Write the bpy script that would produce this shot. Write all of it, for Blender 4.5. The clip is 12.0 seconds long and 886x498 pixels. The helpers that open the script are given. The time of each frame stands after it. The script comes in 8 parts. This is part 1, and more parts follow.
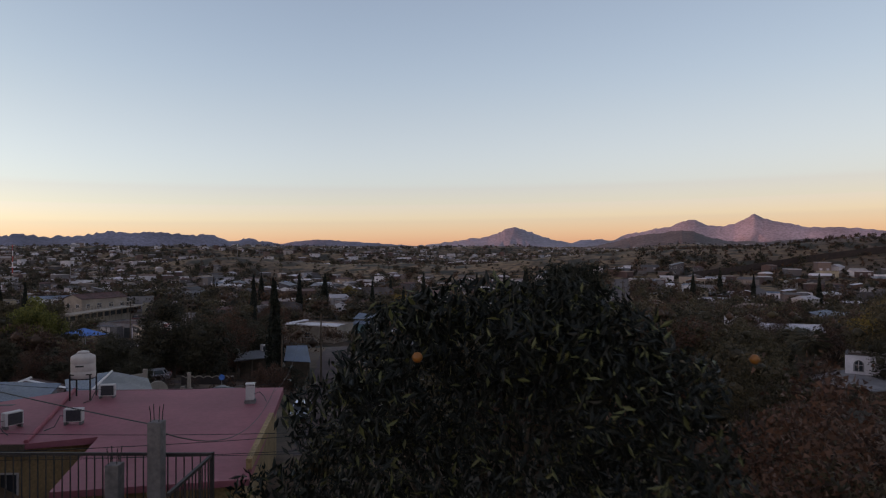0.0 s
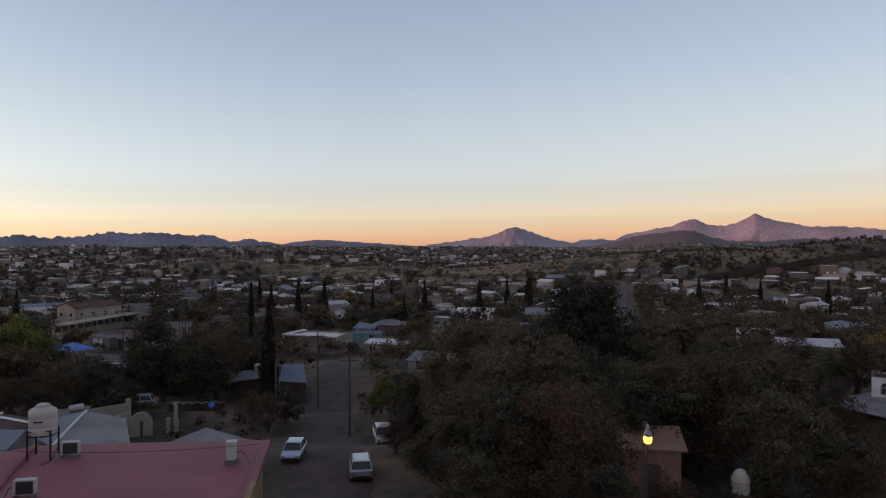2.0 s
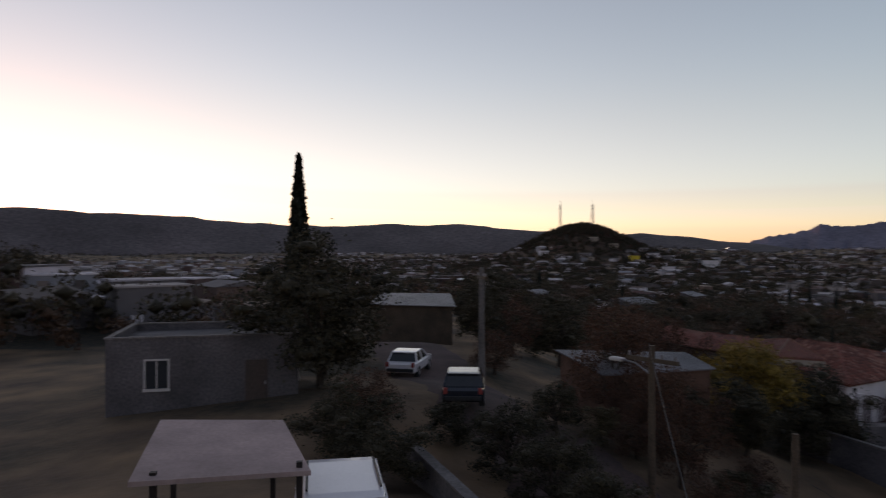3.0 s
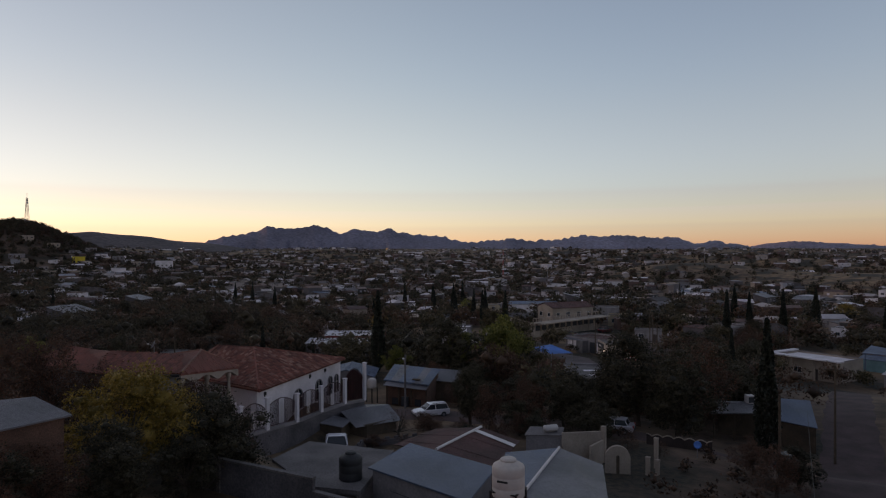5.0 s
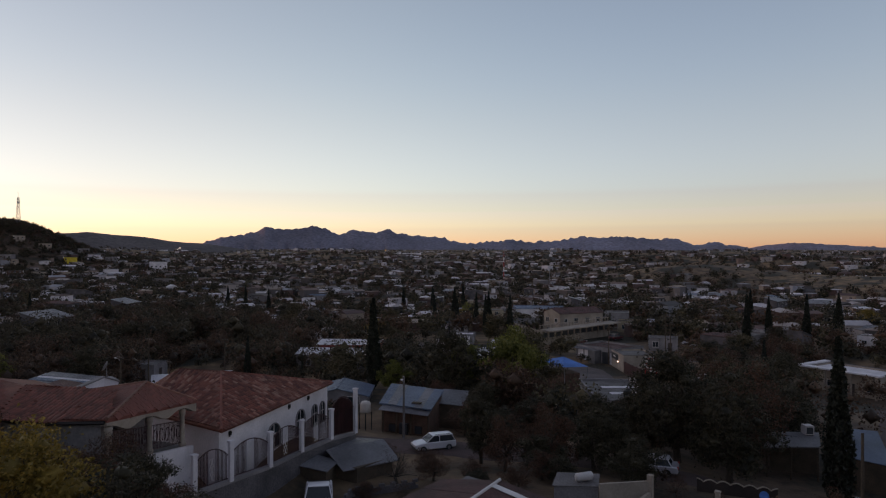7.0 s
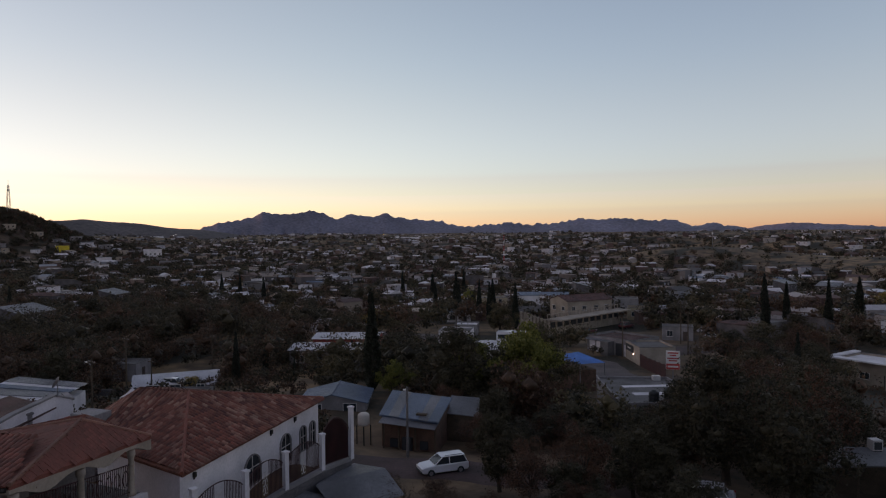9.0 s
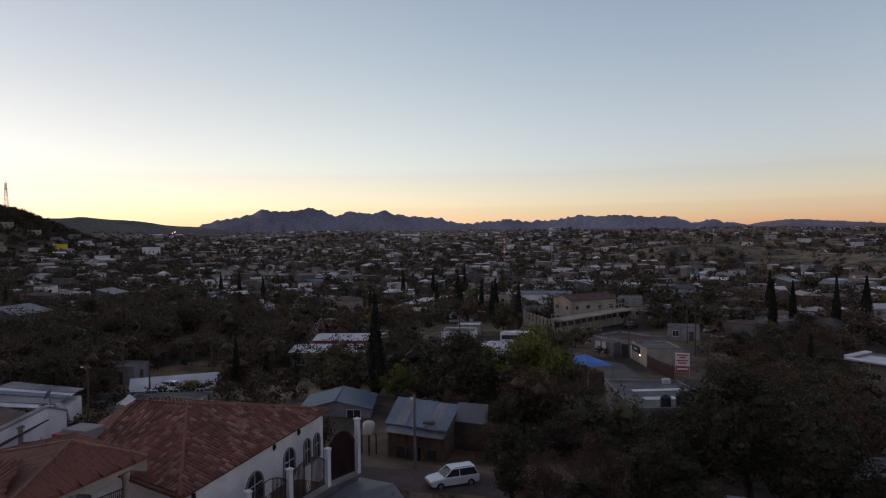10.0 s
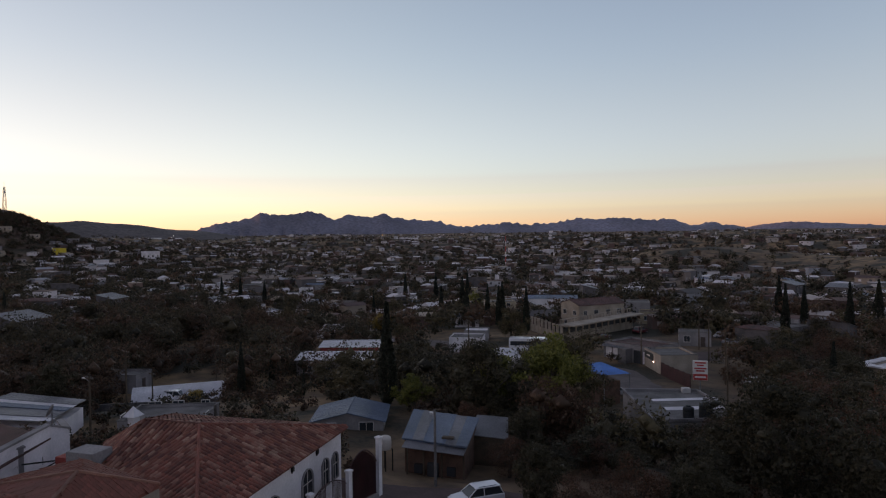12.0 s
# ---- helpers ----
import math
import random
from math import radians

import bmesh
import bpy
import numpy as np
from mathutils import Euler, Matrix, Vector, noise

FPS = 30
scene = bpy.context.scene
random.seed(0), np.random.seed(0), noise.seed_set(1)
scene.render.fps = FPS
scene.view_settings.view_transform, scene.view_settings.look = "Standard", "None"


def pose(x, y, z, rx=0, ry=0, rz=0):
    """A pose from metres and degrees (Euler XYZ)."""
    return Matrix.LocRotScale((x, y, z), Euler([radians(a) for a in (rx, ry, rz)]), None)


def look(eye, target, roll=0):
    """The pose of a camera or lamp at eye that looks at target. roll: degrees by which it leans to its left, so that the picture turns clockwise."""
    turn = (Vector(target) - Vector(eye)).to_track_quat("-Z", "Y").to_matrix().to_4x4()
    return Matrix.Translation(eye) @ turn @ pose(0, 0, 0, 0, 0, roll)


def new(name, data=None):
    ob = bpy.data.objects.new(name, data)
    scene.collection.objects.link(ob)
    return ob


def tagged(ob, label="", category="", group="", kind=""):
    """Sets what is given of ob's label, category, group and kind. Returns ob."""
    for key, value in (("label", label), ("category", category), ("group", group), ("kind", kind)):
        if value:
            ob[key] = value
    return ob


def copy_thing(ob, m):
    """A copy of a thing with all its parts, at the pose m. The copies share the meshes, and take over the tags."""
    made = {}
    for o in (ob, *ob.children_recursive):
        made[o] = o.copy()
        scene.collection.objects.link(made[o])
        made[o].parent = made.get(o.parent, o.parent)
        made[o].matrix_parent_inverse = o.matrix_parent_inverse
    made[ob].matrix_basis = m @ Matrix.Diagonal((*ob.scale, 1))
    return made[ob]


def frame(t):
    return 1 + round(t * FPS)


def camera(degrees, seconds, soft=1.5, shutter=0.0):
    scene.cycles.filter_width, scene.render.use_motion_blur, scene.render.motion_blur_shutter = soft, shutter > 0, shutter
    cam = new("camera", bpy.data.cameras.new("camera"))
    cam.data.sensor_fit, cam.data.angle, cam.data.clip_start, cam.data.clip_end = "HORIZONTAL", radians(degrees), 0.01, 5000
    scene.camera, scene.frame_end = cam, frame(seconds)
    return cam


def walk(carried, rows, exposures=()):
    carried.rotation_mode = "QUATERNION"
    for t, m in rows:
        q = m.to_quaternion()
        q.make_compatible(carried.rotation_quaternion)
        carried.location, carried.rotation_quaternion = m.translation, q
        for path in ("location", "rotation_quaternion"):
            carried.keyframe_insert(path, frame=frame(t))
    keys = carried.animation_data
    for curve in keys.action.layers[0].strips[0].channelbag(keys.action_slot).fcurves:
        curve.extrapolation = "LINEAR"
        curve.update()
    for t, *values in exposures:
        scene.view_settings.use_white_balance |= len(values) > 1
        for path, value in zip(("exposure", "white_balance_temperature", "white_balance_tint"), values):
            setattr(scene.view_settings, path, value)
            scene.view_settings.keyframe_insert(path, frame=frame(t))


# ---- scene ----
cam = camera(66.2, 12.0, soft=1.15, shutter=0.3)
PATH = [
    (0, (1.505, -4.892, 16.039), (1.503, -2.892, 16.033), 0.1),
    (0.5, (1.34, -3.592, 16.145), (1.338, -1.592, 16.139), 0.1),
    (1, (1.252, -2.406, 16.971), (1.251, -0.406, 16.964), 0.1),
    (1.5, (1.239, -1.651, 17.747), (1.237, 0.349, 17.74), 0.0),
    (2, (1.223, -0.502, 17.962), (1.219, 1.498, 17.955), 0.0),
    (2.1, (1.238, -0.168, 17.95), (1.154, 1.831, 17.945), -0.0),
    (2.2, (0.845, 0.435, 17.883), (0.53, 2.41, 17.881), 0.0),
    (2.3, (0.533, 1.222, 17.749), (-0.103, 3.119, 17.749), -0.1),
    (2.4, (0.387, 1.86, 17.78), (-0.585, 3.608, 17.776), -0.2),
    (2.5, (0.18, 2.358, 17.732), (-1.098, 3.896, 17.732), 0.1),
    (2.6, (0.069, 2.872, 17.679), (-1.473, 4.146, 17.677), 0.6),
    (2.7, (-0.174, 3.265, 17.772), (-1.906, 4.265, 17.767), 0.8),
    (4.3, (-2.193, 8.345, 18.165), (-3.469, 9.885, 18.165), 0.1),
    (4.5, (-2.914, 9.028, 18.179), (-4.14, 10.609, 18.178), -0.0),
    (5, (-4.475, 10.671, 18.282), (-5.701, 12.251, 18.281), 0.0),
    (5.5, (-6.166, 12.478, 18.348), (-7.391, 14.059, 18.348), 0.1),
    (6, (-7.94, 14.485, 18.385), (-9.165, 16.066, 18.385), 0.1),
    (6.5, (-9.721, 16.539, 18.462), (-10.945, 18.121, 18.462), 0.1),
    (7, (-11.541, 18.781, 18.553), (-12.764, 20.363, 18.555), 0.1),
    (9, (-17.648, 25.362, 19.175), (-18.866, 26.947, 19.128), -0.5),
    (9.5, (-18.6, 26.073, 19.446), (-19.817, 27.66, 19.389), -0.6),
    (10, (-19.634, 26.676, 19.621), (-20.85, 28.263, 19.565), -0.6),
    (10.5, (-20.577, 27.163, 19.769), (-21.792, 28.75, 19.714), -0.7),
    (11, (-21.295, 27.361, 19.808), (-22.51, 28.949, 19.756), -0.6),
    (11.5, (-21.975, 27.532, 19.875), (-23.189, 29.121, 19.825), -0.6),
    (12, (-22.601, 27.674, 19.879), (-23.814, 29.263, 19.832), -0.7),
]
# the quick look to the side and back between 2.7 and 4.3 s: seconds, eye, yaw to the left in degrees
TURN = [(2.8, (-0.3, 3.59, 17.79), 70), (2.95, (-0.49, 4.06, 17.83), 79), (3.1, (-0.67, 4.54, 17.87), 82.5),
        (3.3, (-0.93, 5.17, 17.92), 79.5), (3.5, (-1.18, 5.81, 17.97), 72), (3.7, (-1.43, 6.45, 18.02), 62.5),
        (3.9, (-1.68, 7.08, 18.07), 53), (4.1, (-1.94, 7.71, 18.12), 45)]
rows = [(t, look(eye, target, roll)) for t, eye, target, roll in PATH] + [(t, pose(*eye, 90, 0, yaw)) for t, eye, yaw in TURN]
walk(cam, sorted(rows, key=lambda row: row[0]), exposures=[(0.0, 2.45, 8900, 42), (2.6, 2.5, 8900, 42), (3.1, 1.9, 8900, 42), (4.3, 1.88, 8900, 42), (5.0, 2.08, 8900, 42), (7.0, 2.18, 8900, 42), (12.0, 2.3, 8900, 42)])

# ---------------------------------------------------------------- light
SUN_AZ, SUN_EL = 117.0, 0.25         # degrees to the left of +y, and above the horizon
world = bpy.data.worlds.new("dusk_sky")
scene.world = world
world.use_nodes = True
wn, wl = world.node_tree.nodes, world.node_tree.links
wn.clear()
sky = wn.new("ShaderNodeTexSky")
sky.sky_type, sky.sun_disc = "NISHITA", False
sky.sun_elevation, sky.sun_rotation = radians(SUN_EL + 0.45), radians(-SUN_AZ)   # the lamp stands 0.45 lower than the sky's sun, to shade mountain feet
sky.altitude, sky.air_density, sky.dust_density, sky.ozone_density = 1200, 0.8, 0.28, 2.3
bg, wo = wn.new("ShaderNodeBackground"), wn.new("ShaderNodeOutputWorld")
bg.inputs[1].default_value = 0.15
hazy = wn.new("ShaderNodeHueSaturation")        # dusk haze takes some colour out of the sky
hazy.inputs["Saturation"].default_value, hazy.inputs["Hue"].default_value = 0.8, 0.476
wl.new(sky.outputs[0], hazy.inputs["Color"])


def sky_tint(source, along, lo, hi, stops):
    """Twilight tint of the sky: a smooth change of colour with the direction's reach along a vector."""
    tc, dot, rng, cr = wn.new("ShaderNodeTexCoord"), wn.new("ShaderNodeVectorMath"), wn.new("ShaderNodeMapRange"), wn.new("ShaderNodeValToRGB")
    mul = wn.new("ShaderNodeVectorMath")
    dot.operation, mul.operation = "DOT_PRODUCT", "MULTIPLY"
    dot.inputs[1].default_value = along
    rng.inputs[1].default_value, rng.inputs[2].default_value = lo, hi
    cr.color_ramp.interpolation = "B_SPLINE"
    while len(cr.color_ramp.elements) < len(stops):
        cr.color_ramp.elements.new(1.0)
    for e, (p, c) in zip(cr.color_ramp.elements, stops):
        e.position, e.color = (p - lo) / (hi - lo), (*(v / 2 for v in c), 1)
    double = wn.new("ShaderNodeVectorMath")
    double.operation = "SCALE"
    double.inputs["Scale"].default_value = 2.0
    wl.new(tc.outputs["Generated"], dot.inputs[0]), wl.new(dot.outputs["Value"], rng.inputs[0]), wl.new(rng.outputs[0], cr.inputs[0])
    wl.new(source, mul.inputs[0]), wl.new(cr.outputs[0], mul.inputs[1]), wl.new(mul.outputs[0], double.inputs[0])
    return double.outputs[0]


SUNWARD = (-math.sin(radians(SUN_AZ)), math.cos(radians(SUN_AZ)), 0)
tinted = sky_tint(hazy.outputs[0], (0, 0, 1), -0.2, 1.0, [(-0.2, (0.76, 0.99, 1.4)), (0.0, (0.76, 1.07, 1.48)), (0.06, (0.99, 1.11, 1.25)), (0.16, (1.09, 1.1, 1.09)), (0.24, (1.02, 1.12, 1.15)), (0.36, (0.98, 1.1, 1.17)), (1.0, (0.98, 1.06, 1.12))])
tinted = sky_tint(tinted, SUNWARD, -1.0, 1.0, [(-1.0, (0.68, 0.66, 0.64)), (-0.7, (0.76, 0.75, 0.74)), (-0.3, (0.9, 0.9, 0.91)), (0.0, (1.05, 1.05, 1.05)), (0.3, (1.18, 1.12, 1.04)), (0.6, (1.08, 0.93, 0.85)), (1.0, (1.04, 0.87, 0.76))])
wl.new(tinted, bg.inputs[0]), wl.new(bg.outputs[0], wo.inputs[0])
sun_data = bpy.data.lights.new("low_sun", "SUN")
sun_data.energy, sun_data.angle, sun_data.color = 0.3, radians(0.5), (1.0, 0.52, 0.36)
sun = new("low_sun", sun_data)
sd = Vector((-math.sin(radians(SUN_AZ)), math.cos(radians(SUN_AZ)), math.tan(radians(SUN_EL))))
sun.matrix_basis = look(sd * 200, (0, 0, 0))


# ---------------------------------------------------------------- materials
def dusky(c):
    """The colour with the evening's warm reddish light put into it."""
    return (c[0] * 1.13, c[1] * 0.985, c[2] * 1.03)


def mat(name, color, rough=0.75, metal=0.0, var=0.3, scale=2.0, bump=0.15, stain=0.3, wave=0.0, each=0.0, ramp=None, coat=0.0):
    """A surface with fine grain, larger stains and relief; wave: corrugation per metre; each: change from object to object."""
    m = bpy.data.materials.new(name)
    m.use_nodes = True
    n, l = m.node_tree.nodes, m.node_tree.links
    b = n["Principled BSDF"]
    b.inputs["Roughness"].default_value, b.inputs["Metallic"].default_value = rough, metal
    b.inputs["Coat Weight"].default_value = coat
    tc = n.new("ShaderNodeTexCoord")
    fine, wide = n.new("ShaderNodeTexNoise"), n.new("ShaderNodeTexNoise")
    fine.inputs["Scale"].default_value, fine.inputs["Detail"].default_value = scale * 6, 4
    wide.inputs["Scale"].default_value, wide.inputs["Detail"].default_value = scale * 0.35, 5
    l.new(tc.outputs["Object"], fine.inputs[0]), l.new(tc.outputs["Object"], wide.inputs[0])
    def scaled(sock, lo, hi):
        r = n.new("ShaderNodeMapRange")
        r.inputs[1].default_value, r.inputs[2].default_value = 0.3, 0.7
        r.inputs[3].default_value, r.inputs[4].default_value = lo, hi
        l.new(sock, r.inputs[0])
        return r.outputs[0]
    f1, f2 = scaled(fine.outputs[0], 1 - var, 1 + var), scaled(wide.outputs[0], 1 - stain, 1 + stain)
    mul = n.new("ShaderNodeMath")
    mul.operation = "MULTIPLY"
    l.new(f1, mul.inputs[0]), l.new(f2, mul.inputs[1])
    value = mul.outputs[0]
    if each:
        info = n.new("ShaderNodeObjectInfo")
        r = n.new("ShaderNodeMapRange")
        r.inputs[3].default_value, r.inputs[4].default_value = 1 - each, 1 + each
        l.new(info.outputs["Random"], r.inputs[0])
        m2 = n.new("ShaderNodeMath")
        m2.operation = "MULTIPLY"
        l.new(value, m2.inputs[0]), l.new(r.outputs[0], m2.inputs[1])
        value = m2.outputs[0]
    mix = n.new("ShaderNodeVectorMath")
    mix.operation = "SCALE"
    if ramp:
        geo, cr = n.new("ShaderNodeNewGeometry"), n.new("ShaderNodeValToRGB")
        cr.color_ramp.interpolation = "CONSTANT"
        while len(cr.color_ramp.elements) < len(ramp):
            cr.color_ramp.elements.new(1.0)
        for k, c in enumerate(ramp):
            cr.color_ramp.elements[k].position, cr.color_ramp.elements[k].color = k / len(ramp), (*dusky(c), 1)
        l.new(geo.outputs["Random Per Island"], cr.inputs[0]), l.new(cr.outputs[0], mix.inputs[0])
    else:
        mix.inputs[0].default_value = dusky(color)
    l.new(value, mix.inputs["Scale"])
    l.new(mix.outputs[0], b.inputs["Base Color"])
    height = fine.outputs[0]
    if wave:
        w = n.new("ShaderNodeTexWave")
        w.bands_direction, w.inputs["Scale"].default_value = "X", wave
        l.new(tc.outputs["Object"], w.inputs[0])
        height = w.outputs[1]
    if bump:
        bp = n.new("ShaderNodeBump")
        bp.inputs["Strength"].default_value, bp.inputs["Distance"].default_value = (0.8, 0.04) if wave else (bump, 0.03)
        l.new(height, bp.inputs["Height"]), l.new(bp.outputs[0], b.inputs["Normal"])
    return m


def glow(name, color, strength):
    m = bpy.data.materials.new(name)
    m.use_nodes = True
    b = m.node_tree.nodes["Principled BSDF"]
    b.inputs["Base Color"].default_value = (*color, 1)
    b.inputs["Emission Color"].default_value, b.inputs["Emission Strength"].default_value = (*color, 1), strength
    return m


def leafy(name, dark, light, back=0.25, rough=0.55, share=None):
    """Foliage: two greens mixed leaf by leaf, a little light through the blades."""
    m = bpy.data.materials.new(name)
    m.use_nodes = True
    n, l = m.node_tree.nodes, m.node_tree.links
    b = n["Principled BSDF"]
    b.inputs["Roughness"].default_value = rough
    b.inputs["Specular IOR Level"].default_value = 0.3
    geo, info, cr = n.new("ShaderNodeNewGeometry"), n.new("ShaderNodeObjectInfo"), n.new("ShaderNodeValToRGB")
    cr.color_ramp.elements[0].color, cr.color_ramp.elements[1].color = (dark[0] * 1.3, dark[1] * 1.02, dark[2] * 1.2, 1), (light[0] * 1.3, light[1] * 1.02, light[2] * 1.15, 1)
    if share:                                       # only that share is light, as highlights put into the blades' colour
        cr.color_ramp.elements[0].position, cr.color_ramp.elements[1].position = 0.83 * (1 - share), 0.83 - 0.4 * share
    add = n.new("ShaderNodeMath")
    add.operation = "MULTIPLY_ADD"
    add.inputs[1].default_value, add.use_clamp = 0.35, True
    sub = n.new("ShaderNodeMath")
    sub.operation = "SUBTRACT"
    sub.inputs[1].default_value = 0.17
    l.new(geo.outputs["Random Per Island"], sub.inputs[0])
    l.new(info.outputs["Random"], add.inputs[0]), l.new(sub.outputs[0], add.inputs[2])
    l.new(add.outputs[0], cr.inputs[0]), l.new(cr.outputs[0], b.inputs["Base Color"])
    tr, ms = n.new("ShaderNodeBsdfTranslucent"), n.new("ShaderNodeMixShader")
    ms.inputs[0].default_value = back
    l.new(cr.outputs[0], tr.inputs[0])
    l.new(b.outputs[0], ms.inputs[1]), l.new(tr.outputs[0], ms.inputs[2])
    l.new(ms.outputs[0], n["Material Output"].inputs[0])
    return m


def ground_mat():
    """Dusty earth, dry grass and dark scrub, mixed over several scales."""
    m = bpy.data.materials.new("dry_earth")
    m.use_nodes = True
    n, l = m.node_tree.nodes, m.node_tree.links
    b = n["Principled BSDF"]
    b.inputs["Roughness"].default_value = 0.95
    tc = n.new("ShaderNodeTexCoord")
    def noisy(scale, detail):
        t = n.new("ShaderNodeTexNoise")
        t.inputs["Scale"].default_value, t.inputs["Detail"].default_value = scale, detail
        l.new(tc.outputs["Object"], t.inputs[0])
        return t.outputs[0]
    def ramp(src, a, ca, z, cz):
        r = n.new("ShaderNodeValToRGB")
        r.color_ramp.elements[0].position, r.color_ramp.elements[0].color = a, (*dusky(ca), 1)
        r.color_ramp.elements[1].position, r.color_ramp.elements[1].color = z, (*dusky(cz), 1)
        l.new(src, r.inputs[0])
        return r.outputs[0]
    earth = ramp(noisy(0.9, 8), 0.35, (0.040, 0.025, 0.019), 0.65, (0.112, 0.070, 0.051))
    grass = ramp(noisy(0.25, 8), 0.35, (0.085, 0.052, 0.030), 0.65, (0.265, 0.165, 0.086))
    scrub = ramp(noisy(2.0, 4), 0.4, (0.018, 0.014, 0.009), 0.6, (0.045, 0.034, 0.02))
    def mixed(fac, a, c):
        x = n.new("ShaderNodeMix")
        x.data_type = "RGBA"
        l.new(fac, x.inputs[0]), l.new(a, x.inputs[6]), l.new(c, x.inputs[7])
        return x.outputs[2]
    hills = ramp(noisy(0.004, 6), 0.36, (0, 0, 0), 0.5, (1, 1, 1))
    bushes = ramp(noisy(0.06, 8), 0.48, (0, 0, 0), 0.58, (1, 1, 1))
    l.new(mixed(bushes, mixed(hills, earth, grass), scrub), b.inputs["Base Color"])
    bp = n.new("ShaderNodeBump")
    bp.inputs["Strength"].default_value, bp.inputs["Distance"].default_value = 0.5, 0.1
    l.new(noisy(3.0, 6), bp.inputs["Height"]), l.new(bp.outputs[0], b.inputs["Normal"])
    return m


